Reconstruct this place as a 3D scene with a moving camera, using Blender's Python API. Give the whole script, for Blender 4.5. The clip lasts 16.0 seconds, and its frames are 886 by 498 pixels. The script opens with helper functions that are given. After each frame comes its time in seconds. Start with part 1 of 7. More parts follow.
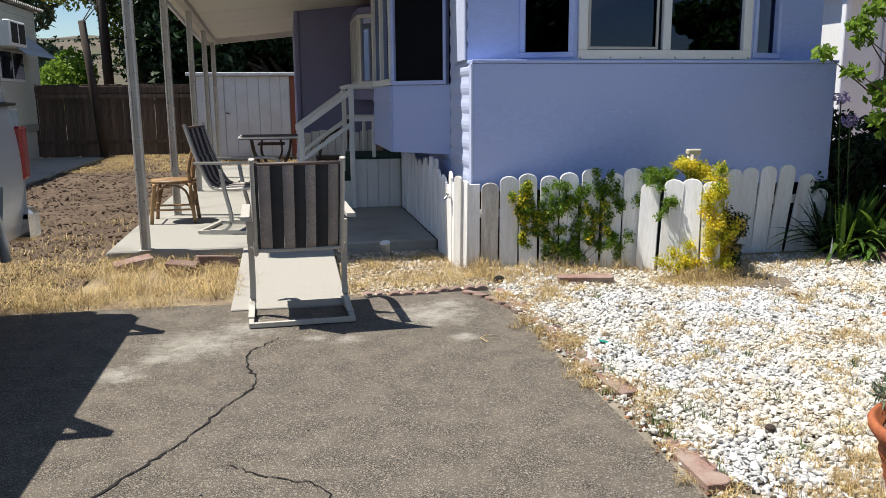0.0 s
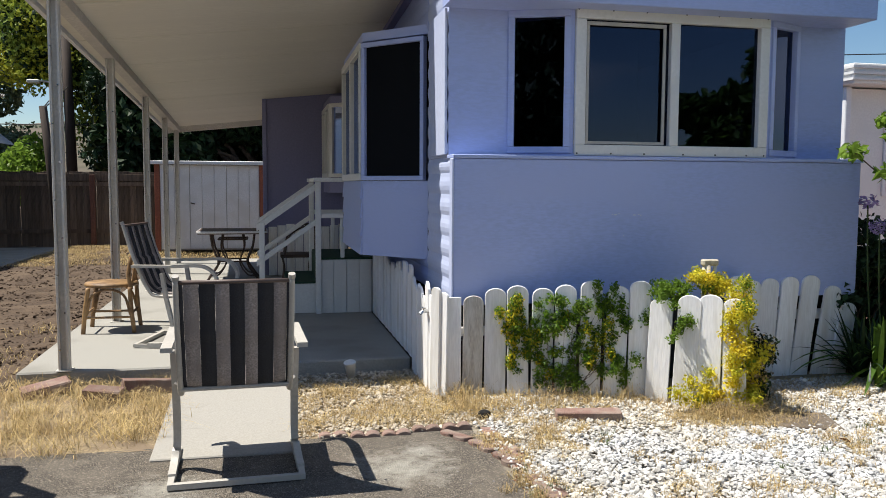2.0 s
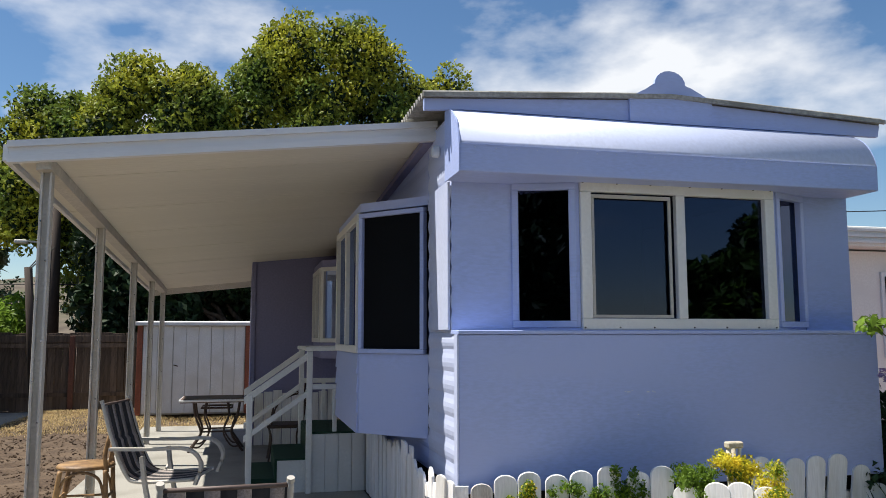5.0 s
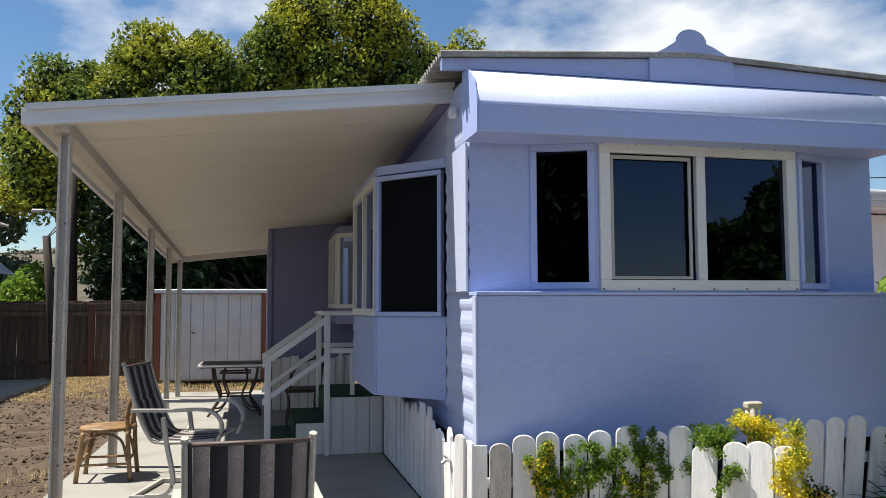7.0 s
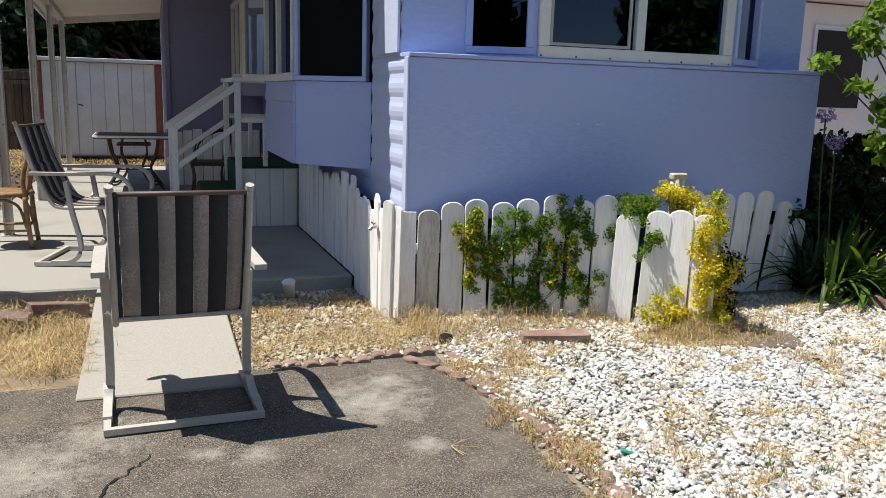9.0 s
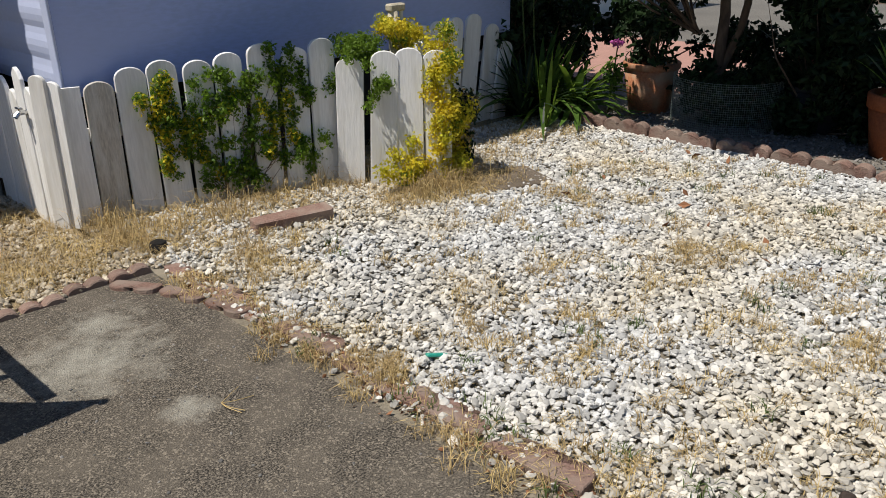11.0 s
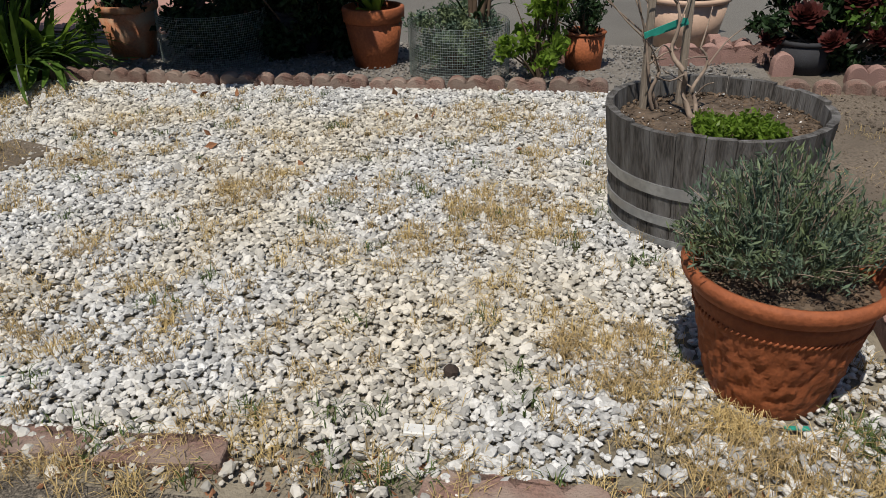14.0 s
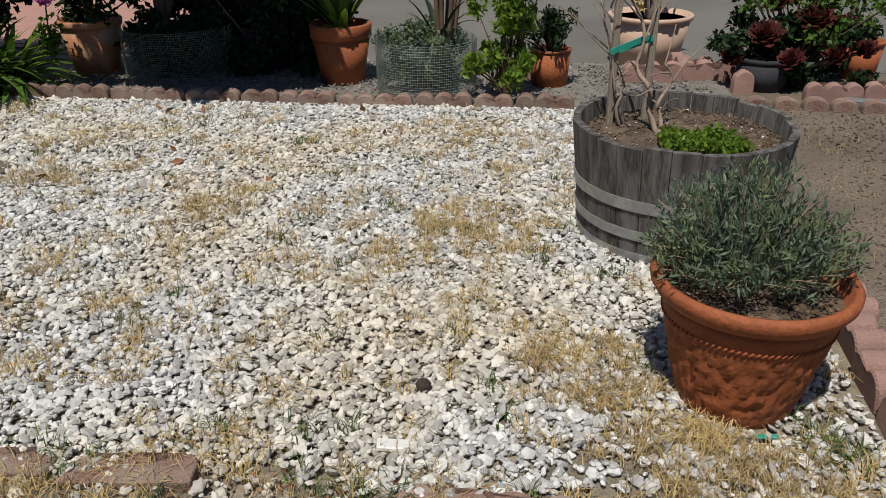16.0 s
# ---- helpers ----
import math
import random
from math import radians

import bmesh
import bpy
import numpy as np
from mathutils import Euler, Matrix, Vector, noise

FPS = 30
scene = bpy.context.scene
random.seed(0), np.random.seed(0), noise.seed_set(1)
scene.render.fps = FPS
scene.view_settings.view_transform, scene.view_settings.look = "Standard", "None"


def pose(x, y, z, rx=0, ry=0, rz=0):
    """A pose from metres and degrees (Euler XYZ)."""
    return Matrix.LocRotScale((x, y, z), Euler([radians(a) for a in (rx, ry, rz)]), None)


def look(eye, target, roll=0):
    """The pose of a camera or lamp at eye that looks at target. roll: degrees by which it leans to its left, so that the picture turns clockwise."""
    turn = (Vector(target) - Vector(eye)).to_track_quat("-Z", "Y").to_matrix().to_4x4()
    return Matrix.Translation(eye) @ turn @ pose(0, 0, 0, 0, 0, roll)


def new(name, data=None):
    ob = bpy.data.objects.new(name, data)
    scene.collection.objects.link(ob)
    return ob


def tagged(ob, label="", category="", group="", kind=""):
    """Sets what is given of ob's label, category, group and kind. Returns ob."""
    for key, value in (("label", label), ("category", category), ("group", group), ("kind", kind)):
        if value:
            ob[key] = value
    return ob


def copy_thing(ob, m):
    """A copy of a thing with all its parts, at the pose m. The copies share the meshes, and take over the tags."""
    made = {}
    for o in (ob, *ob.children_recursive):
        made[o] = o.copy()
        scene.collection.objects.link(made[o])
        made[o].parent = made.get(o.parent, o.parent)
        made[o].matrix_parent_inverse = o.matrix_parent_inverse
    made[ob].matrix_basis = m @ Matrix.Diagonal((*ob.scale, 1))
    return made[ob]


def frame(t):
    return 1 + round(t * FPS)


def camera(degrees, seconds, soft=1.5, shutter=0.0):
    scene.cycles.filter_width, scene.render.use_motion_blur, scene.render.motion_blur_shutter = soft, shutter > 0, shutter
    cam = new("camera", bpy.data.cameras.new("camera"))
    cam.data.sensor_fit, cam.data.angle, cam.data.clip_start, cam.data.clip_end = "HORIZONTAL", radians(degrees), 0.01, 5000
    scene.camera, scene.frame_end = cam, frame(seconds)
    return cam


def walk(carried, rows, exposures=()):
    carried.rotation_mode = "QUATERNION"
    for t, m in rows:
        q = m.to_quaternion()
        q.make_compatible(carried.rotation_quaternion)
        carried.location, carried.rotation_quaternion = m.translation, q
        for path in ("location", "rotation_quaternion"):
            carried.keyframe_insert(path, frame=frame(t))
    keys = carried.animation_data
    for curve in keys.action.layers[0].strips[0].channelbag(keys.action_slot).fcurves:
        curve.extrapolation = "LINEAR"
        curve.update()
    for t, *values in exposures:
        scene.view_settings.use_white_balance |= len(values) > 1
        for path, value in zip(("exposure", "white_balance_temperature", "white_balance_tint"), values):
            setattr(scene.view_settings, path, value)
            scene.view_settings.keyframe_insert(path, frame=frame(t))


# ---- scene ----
cam = camera(57.8, 16.0, soft=0.7)
PATH = [
    (0, (0.517, 0.746, 1.339), (0.888, 2.676, 0.965), -0.4),
    (0.5, (0.634, 0.987, 1.363), (0.914, 2.937, 1.021), 0.6),
    (1, (0.67, 1.241, 1.335), (0.977, 3.187, 0.992), 1.2),
    (1.5, (0.689, 1.466, 1.363), (1.073, 3.4, 1.029), 0.4),
    (2, (0.699, 1.674, 1.405), (1.135, 3.619, 1.247), 0.3),
    (2.5, (0.7, 1.828, 1.484), (1.162, 3.774, 1.487), 0.7),
    (3, (0.678, 1.889, 1.539), (1.229, 3.808, 1.659), 0.4),
    (3.5, (0.656, 1.919, 1.557), (1.207, 3.827, 1.791), -0.4),
    (4, (0.645, 1.923, 1.56), (1.155, 3.841, 1.806), -0.7),
    (4.2, (0.631, 1.931, 1.573), (1.117, 3.856, 1.812), -0.1),
    (6.5, (0.628, 1.959, 1.568), (1.077, 3.898, 1.759), -0.5),
    (7, (0.606, 1.972, 1.518), (1.047, 3.917, 1.661), -0.2),
    (7.5, (0.587, 1.978, 1.442), (1.032, 3.927, 1.486), 0.6),
    (8, (0.545, 1.999, 1.362), (1.022, 3.94, 1.297), 1.0),
    (8.2, (0.515, 2.016, 1.359), (1.051, 3.938, 1.227), 1.1),
    (10.3, (0.445, 2.763, 1.328), (1.475, 4.338, 0.652), 0.8),
    (10.5, (0.459, 2.851, 1.303), (1.6, 4.333, 0.594), 0.3),
    (11, (0.575, 3.024, 1.342), (1.872, 4.344, 0.583), -0.9),
    (11.5, (0.625, 3.134, 1.305), (2.145, 4.186, 0.54), -1.3),
    (12, (0.595, 3.195, 1.291), (2.29, 3.879, 0.478), -1.7),
    (12.5, (0.59, 3.215, 1.293), (2.327, 3.662, 0.407), -1.5),
    (13, (0.604, 3.204, 1.296), (2.351, 3.564, 0.391), -1.7),
    (13.5, (0.606, 3.199, 1.302), (2.361, 3.501, 0.39), -1.3),
    (14, (0.609, 3.191, 1.3), (2.369, 3.473, 0.393), -1.3),
    (14.5, (0.605, 3.196, 1.296), (2.391, 3.444, 0.431), -0.8),
    (15, (0.606, 3.193, 1.298), (2.397, 3.418, 0.437), -0.3),
    (15.5, (0.605, 3.199, 1.29), (2.395, 3.41, 0.424), -0.5),
    (16, (0.601, 3.204, 1.292), (2.392, 3.405, 0.422), -0.5),
]
walk(cam, [(t, look(e, a, r)) for t, e, a, r in PATH], exposures=[(0, 0.66, 6540, 10), (1.5, 0.60, 6540, 10), (2.0, 0.60, 6540, 10), (3.0, 0.74, 6600, 10), (4.0, 0.68, 6600, 10), (6.5, 0.67, 6600, 10), (7.0, 0.74, 6620, 10), (8.0, 0.64, 6580, 10), (8.2, 0.62, 6580, 10), (10.3, 0.24, 6640, 10), (11.0, -0.06, 6680, 10), (11.5, -0.18, 6680, 10), (12.5, -0.30, 6660, 10), (16, -0.32, 6660, 10)])

# ---- light ----
SUN = Vector((-0.47, 0.11, 0.99)).normalized()
sun_data = bpy.data.lights.new("sun", "SUN")
sun_data.energy, sun_data.angle, sun_data.color = 5.0, radians(0.53), (1.0, 0.95, 0.86)
sun_ob = new("sun", sun_data)
sun_ob.matrix_world = look(SUN * 40, (0, 0, 0))
world = bpy.data.worlds.new("sky")
scene.world = world
world.use_nodes = True
wn, wl = world.node_tree.nodes, world.node_tree.links
sky = wn.new("ShaderNodeTexSky")
sky.sky_type, sky.sun_disc = "NISHITA", False
sky.sun_elevation = math.asin(SUN.z)
sky.sun_rotation = math.atan2(SUN.x, SUN.y)
sky.air_density, sky.dust_density, sky.ozone_density = 1.0, 0.1, 3.0
wco = wn.new("ShaderNodeTexCoord")
wmap = wn.new("ShaderNodeMapping")
wmap.inputs["Location"].default_value = (1.15, 0.1, 0.4)
wmap.inputs["Rotation"].default_value = (0, 0, radians(9))
wmap.inputs["Scale"].default_value = (1.0, 1.0, 2.1)
cloud = wn.new("ShaderNodeTexNoise")
cloud.inputs["Scale"].default_value, cloud.inputs["Detail"].default_value, cloud.inputs["Roughness"].default_value = 2.3, 7.0, 0.52
cramp = wn.new("ShaderNodeValToRGB")
cramp.color_ramp.elements[0].position, cramp.color_ramp.elements[1].position = 0.53, 0.65
cmix = wn.new("ShaderNodeMixRGB")
cmix.inputs["Color2"].default_value = (9.6, 10.0, 10.6, 1)
wl.new(wco.outputs["Generated"], wmap.inputs["Vector"])
wl.new(wmap.outputs["Vector"], cloud.inputs["Vector"])
wl.new(cloud.outputs["Fac"], cramp.inputs["Fac"])
wl.new(cramp.outputs["Color"], cmix.inputs["Fac"])
tone = wn.new("ShaderNodeHueSaturation")
tone.inputs["Saturation"].default_value, tone.inputs["Value"].default_value = 1.14, 1.2
wl.new(sky.outputs["Color"], tone.inputs["Color"])
wl.new(tone.outputs["Color"], cmix.inputs["Color1"])
wl.new(cmix.outputs["Color"], wn["Background"].inputs["Color"])
wn["Background"].inputs["Strength"].default_value = 0.06

# ---- materials ----
def mat(name, col, rough=0.7, metal=0.0, scale=3.0, var=0.25, fine=60.0, bump=0.15, col2=None, stretch=(1, 1, 1), rnd=0.15, island=False, trans=0.0, spec=0.4, patch=0.5, crisp=0.15):
    """A surface with broad stains, fine grain, relief and a little difference from piece to piece."""
    m = bpy.data.materials.new(name)
    m.use_nodes = True
    n, l = m.node_tree.nodes, m.node_tree.links
    b = n["Principled BSDF"]
    co = n.new("ShaderNodeTexCoord")
    mp = n.new("ShaderNodeMapping")
    mp.inputs["Scale"].default_value = stretch
    l.new(co.outputs["Object"], mp.inputs["Vector"])
    big, small = n.new("ShaderNodeTexNoise"), n.new("ShaderNodeTexNoise")
    for t, s, d in ((big, scale, 5), (small, fine, 3)):
        t.inputs["Scale"].default_value, t.inputs["Detail"].default_value = s, d
        l.new(mp.outputs["Vector"], t.inputs["Vector"])
    lo = [c * (1 - var) for c in col]
    hi = [min(1, c * (1 + var * 0.6)) for c in col]
    ramp = n.new("ShaderNodeValToRGB")
    e = ramp.color_ramp.elements
    e[0].position, e[1].position = 0.5 - crisp, 0.5 + crisp
    e[0].color, e[1].color = (*lo, 1), (*hi, 1)
    l.new(small.outputs["Fac"], ramp.inputs["Fac"])
    c2 = col2 or [c * (1 - var * 0.8) for c in col]
    r2 = n.new("ShaderNodeValToRGB")
    r2.color_ramp.elements[0].position, r2.color_ramp.elements[1].position = patch - 0.08, patch + 0.14
    l.new(big.outputs["Fac"], r2.inputs["Fac"])
    mx = n.new("ShaderNodeMixRGB")
    mx.inputs["Color2"].default_value = (*c2, 1)
    l.new(r2.outputs["Color"], mx.inputs["Fac"])
    l.new(ramp.outputs["Color"], mx.inputs["Color1"])
    out = mx.outputs["Color"]
    if rnd:
        hs = n.new("ShaderNodeHueSaturation")
        mr = n.new("ShaderNodeMapRange")
        mr.inputs["To Min"].default_value, mr.inputs["To Max"].default_value = 1 - rnd, 1 + rnd
        if island:
            l.new(n.new("ShaderNodeNewGeometry").outputs["Random Per Island"], mr.inputs["Value"])
        else:
            l.new(n.new("ShaderNodeObjectInfo").outputs["Random"], mr.inputs["Value"])
        l.new(mr.outputs["Result"], hs.inputs["Value"])
        l.new(out, hs.inputs["Color"])
        out = hs.outputs["Color"]
    l.new(out, b.inputs["Base Color"])
    b.inputs["Roughness"].default_value, b.inputs["Metallic"].default_value = rough, metal
    b.inputs["Specular IOR Level"].default_value = spec
    if bump:
        bp = n.new("ShaderNodeBump")
        bp.inputs["Strength"].default_value, bp.inputs["Distance"].default_value = bump, 0.01
        l.new(small.outputs["Fac"], bp.inputs["Height"])
        l.new(bp.outputs["Normal"], b.inputs["Normal"])
    if trans:
        tr, ad = n.new("ShaderNodeBsdfTranslucent"), n.new("ShaderNodeMixShader")
        ad.inputs["Fac"].default_value = trans
        l.new(out, tr.inputs["Color"])
        l.new(b.outputs["BSDF"], ad.inputs[1])
        l.new(tr.outputs["BSDF"], ad.inputs[2])
        l.new(ad.outputs["Shader"], n["Material Output"].inputs["Surface"])
    return m


def glass_mat(name, tint, rough=0.01):
    m = bpy.data.materials.new(name)
    m.use_nodes = True
    n, l = m.node_tree.nodes, m.node_tree.links
    n.remove(n["Principled BSDF"])
    tr, gl, mx, fr = (n.new("ShaderNodeBsdf" + k) if k in ("Transparent", "Glossy") else n.new("ShaderNode" + k) for k in ("Transparent", "Glossy", "MixShader", "Fresnel"))
    tr.inputs["Color"].default_value = (*tint, 1)
    gl.inputs["Roughness"].default_value = rough
    gl.inputs["Color"].default_value = (0.52, 0.64, 1.0, 1)
    fr.inputs["IOR"].default_value = 1.6
    l.new(fr.outputs["Fac"], mx.inputs["Fac"])
    l.new(tr.outputs["BSDF"], mx.inputs[1])
    l.new(gl.outputs["BSDF"], mx.inputs[2])
    l.new(mx.outputs["Shader"], n["Material Output"].inputs["Surface"])
    return m


M_BLUE = mat("periwinkle_paint", (0.395, 0.48, 0.79), 0.42, scale=1.3, var=0.07, fine=35, bump=0.06, col2=(0.41, 0.485, 0.775), rnd=0.0, stretch=(0.6, 0.6, 2.2))
# Darker grey-purple that carries the carport shade in its colour.
M_SHADE_PURPLE = mat("shaded_grey_purple_paint", (0.24, 0.24, 0.40), 0.6, scale=1.5, var=0.08, fine=40, bump=0.06, rnd=0.0)
M_WHITE = mat("white_paint", (0.74, 0.74, 0.72), 0.5, scale=4, var=0.06, fine=40, bump=0.05, rnd=0.03)
# Home's blue paint made paler: sunlight and sky sheen put into the colour.
M_BLUE_LIT = mat("sunlit_blue_paint", (0.55, 0.605, 0.79), 0.4, scale=1.5, var=0.06, fine=35, bump=0.05, col2=(0.50, 0.56, 0.77), rnd=0.0)
M_TRIM = mat("aged_white_aluminium", (0.74, 0.755, 0.775), 0.45, scale=1.2, var=0.05, fine=30, bump=0.04, rnd=0.03, col2=(0.69, 0.70, 0.72), stretch=(0.5, 3, 3))
M_PANEL = mat("cream_roof_panel", (0.70, 0.67, 0.58), 0.55, scale=0.8, var=0.06, fine=20, bump=0.03, rnd=0.02, stretch=(0.5, 3, 1))
M_POST = mat("grey_metal_post", (0.58, 0.55, 0.50), 0.5, scale=5, var=0.15, fine=50, bump=0.05, rnd=0.05)
M_PICKET = mat("weathered_white_picket", (0.83, 0.83, 0.83), 0.75, scale=2.2, var=0.07, fine=18, bump=0.2, col2=(0.66, 0.645, 0.61), stretch=(6, 6, 0.7), rnd=0.08, patch=0.58)
M_PICKET2 = mat("bare_grey_picket", (0.50, 0.47, 0.42), 0.8, scale=5, var=0.2, fine=30, bump=0.35, col2=(0.62, 0.61, 0.58), stretch=(5, 5, 0.8), rnd=0.08)
M_ASPHALT = mat("worn_asphalt", (0.118, 0.102, 0.083), 0.9, scale=5.5, var=0.75, fine=170, bump=1.0, col2=(0.14, 0.12, 0.097), rnd=0.0, patch=0.5, crisp=0.09)


def dust_stains(m, spots, colour):
    """Mixes ragged pale stains round the spots (x, y, radius) into a ground material; object places are world places."""
    n, l = m.node_tree.nodes, m.node_tree.links
    b = n["Principled BSDF"]
    co = n.new("ShaderNodeTexCoord")
    nz = n.new("ShaderNodeTexNoise")
    nz.inputs["Scale"].default_value, nz.inputs["Detail"].default_value, nz.inputs["Roughness"].default_value = 11.0, 10.0, 0.78
    l.new(co.outputs["Object"], nz.inputs["Vector"])
    total = None
    for x, y, r in spots:
        d = n.new("ShaderNodeVectorMath")
        d.operation = "DISTANCE"
        d.inputs[1].default_value = (x, y, 0)
        l.new(co.outputs["Object"], d.inputs[0])
        mr = n.new("ShaderNodeMapRange")
        mr.inputs["From Min"].default_value, mr.inputs["From Max"].default_value = 0, r
        mr.inputs["To Min"].default_value, mr.inputs["To Max"].default_value = 0.5, 0.0
        l.new(d.outputs["Value"], mr.inputs["Value"])
        if total is None:
            total = mr.outputs["Result"]
        else:
            mx = n.new("ShaderNodeMath")
            mx.operation = "MAXIMUM"
            l.new(total, mx.inputs[0])
            l.new(mr.outputs["Result"], mx.inputs[1])
            total = mx.outputs["Value"]
    ad = n.new("ShaderNodeMath")
    ad.operation = "ADD"
    l.new(total, ad.inputs[0])
    l.new(nz.outputs["Fac"], ad.inputs[1])
    rp = n.new("ShaderNodeMapRange")
    rp.inputs["From Min"].default_value, rp.inputs["From Max"].default_value = 0.72, 1.12
    l.new(ad.outputs["Value"], rp.inputs["Value"])
    mix = n.new("ShaderNodeMixRGB")
    mix.inputs["Color2"].default_value = (*colour, 1)
    old = b.inputs["Base Color"].links[0].from_socket
    l.new(rp.outputs["Result"], mix.inputs["Fac"])
    l.new(old, mix.inputs["Color1"])
    l.new(mix.outputs["Color"], b.inputs["Base Color"])


def speckle(m, scale, colour, share):
    """Scatters single pale stones of an aggregate over a ground material."""
    n, l = m.node_tree.nodes, m.node_tree.links
    b = n["Principled BSDF"]
    co, vo = n.new("ShaderNodeTexCoord"), n.new("ShaderNodeTexVoronoi")
    vo.inputs["Scale"].default_value = scale
    l.new(co.outputs["Object"], vo.inputs["Vector"])
    sep, mr = n.new("ShaderNodeSeparateColor"), n.new("ShaderNodeMapRange")
    l.new(vo.outputs["Color"], sep.inputs["Color"])
    mr.inputs["From Min"].default_value, mr.inputs["From Max"].default_value = 1 - share, 1.0
    l.new(sep.outputs["Red"], mr.inputs["Value"])
    mix = n.new("ShaderNodeMixRGB")
    mix.inputs["Color2"].default_value = (*colour, 1)
    old = b.inputs["Base Color"].links[0].from_socket
    l.new(mr.outputs["Result"], mix.inputs["Fac"])
    l.new(old, mix.inputs["Color1"])
    l.new(mix.outputs["Color"], b.inputs["Base Color"])


speckle(M_ASPHALT, 175, (0.29, 0.25, 0.2), 0.30)
dust_stains(M_ASPHALT, [(1.36, 5.52, 0.55), (1.47, 5.02, 0.17), (0.62, 5.18, 0.14), (0.80, 5.12, 0.16), (0.0, 5.2, 0.55), (0.25, 5.45, 0.4), (-0.35, 4.75, 0.25), (1.5, 5.75, 0.3), (-0.15, 5.0, 0.3)], (0.40, 0.385, 0.335))
M_ROAD = mat("road_asphalt", (0.17, 0.16, 0.145), 0.85, scale=0.9, var=0.3, fine=180, bump=0.4, rnd=0.0)
M_DUST = mat("pale_cement_dust", (0.30, 0.285, 0.25), 0.9, scale=9, var=0.3, fine=200, bump=0.3, rnd=0.0)
M_CONC = mat("pale_concrete", (0.32, 0.31, 0.28), 0.8, scale=1.8, var=0.2, fine=120, bump=0.25, col2=(0.23, 0.222, 0.197), rnd=0.0, patch=0.56)
M_RAMP = mat("white_concrete", (0.335, 0.32, 0.288), 0.8, scale=1.5, var=0.1, fine=100, bump=0.2, rnd=0.0, patch=0.6)
M_SOIL = mat("dry_brown_soil", (0.078, 0.052, 0.034), 0.95, scale=2.5, var=0.45, fine=30, bump=0.9, col2=(0.115, 0.08, 0.053), rnd=0.0)
M_DIRT = mat("grey_garden_dirt", (0.18, 0.145, 0.112), 0.95, scale=2.5, var=0.4, fine=90, bump=0.7, rnd=0.0)
M_BED = mat("gravelly_bed_soil", (0.17, 0.155, 0.135), 0.95, scale=5, var=0.35, fine=70, bump=0.8, col2=(0.22, 0.20, 0.18), rnd=0.0)
M_STRAW = mat("dry_straw", (0.44, 0.325, 0.16), 0.8, scale=5, var=0.3, fine=30, bump=0, rnd=0.35, island=True, trans=0.15, col2=(0.54, 0.41, 0.19))
M_STRAWSOIL = mat("straw_littered_soil", (0.32, 0.25, 0.15), 0.95, scale=4, var=0.45, fine=80, bump=0.7, col2=(0.20, 0.15, 0.10), rnd=0.0)
M_GRASS = mat("green_weed", (0.10, 0.15, 0.04), 0.7, scale=5, var=0.3, fine=20, bump=0, rnd=0.35, island=True, trans=0.25)
M_PEBBLE = mat("white_pebble", (0.535, 0.535, 0.53), 0.8, scale=1.25, var=0.15, fine=90, bump=0.15, col2=(0.52, 0.485, 0.42), rnd=0.4, island=True, patch=0.5)
M_UNDER = mat("crushed_stone_grit", (0.19, 0.165, 0.125), 0.95, scale=6, var=0.4, fine=120, bump=0.8, col2=(0.28, 0.245, 0.19), rnd=0.0)
M_BRICK = mat("faded_red_concrete_edging", (0.22, 0.133, 0.108), 0.9, scale=9, var=0.3, fine=140, bump=0.6, col2=(0.27, 0.205, 0.17), rnd=0.2)
M_PINK = mat("pink_concrete_block", (0.36, 0.22, 0.19), 0.9, scale=9, var=0.2, fine=140, bump=0.5, rnd=0.12)
M_TERRA = mat("terracotta", (0.35, 0.105, 0.04), 0.75, scale=6, var=0.18, fine=70, bump=0.3, col2=(0.27, 0.078, 0.032), rnd=0.12, patch=0.55)
M_TERRA_OLD = mat("stained_terracotta", (0.42, 0.17, 0.085), 0.8, scale=7, var=0.2, fine=70, bump=0.25, col2=(0.40, 0.28, 0.19), rnd=0.05)
M_BEIGE = mat("beige_plastic_pot", (0.60, 0.42, 0.32), 0.55, scale=4, var=0.08, fine=60, bump=0.03, rnd=0.0)
M_POTSOIL = mat("potting_soil", (0.085, 0.06, 0.042), 0.95, scale=14, var=0.6, fine=60, bump=1.0, col2=(0.15, 0.11, 0.08), rnd=0.0)
M_STAVE = mat("grey_oak_stave", (0.082, 0.075, 0.07), 0.85, scale=4, var=0.5, fine=26, bump=0.7, col2=(0.165, 0.16, 0.157), stretch=(7, 7, 0.7), rnd=0.22)
M_HOOP = mat("galvanised_hoop", (0.42, 0.43, 0.44), 0.5, metal=0.7, scale=8, var=0.2, fine=40, bump=0.05, rnd=0.05)
M_WIRE = mat("galvanised_wire", (0.36, 0.42, 0.40), 0.5, metal=0.6, scale=8, var=0.2, fine=40, bump=0, rnd=0.0)
M_DARKWOOD = mat("dark_weathered_board", (0.105, 0.075, 0.055), 0.85, scale=2.5, var=0.35, fine=20, bump=0.5, col2=(0.16, 0.115, 0.085), stretch=(6, 6, 0.5), rnd=0.28)
M_POLE = mat("creosoted_pole", (0.05, 0.035, 0.028), 0.85, scale=3, var=0.3, fine=20, bump=0.4, stretch=(5, 5, 0.5), rnd=0.05)
M_RUST = mat("rust_red_trim", (0.28, 0.09, 0.05), 0.7, scale=6, var=0.2, fine=40, bump=0.1, rnd=0.05)
M_REDPOST = mat("reddish_fence_post", (0.15, 0.065, 0.045), 0.8, scale=6, var=0.25, fine=30, bump=0.3, rnd=0.05)
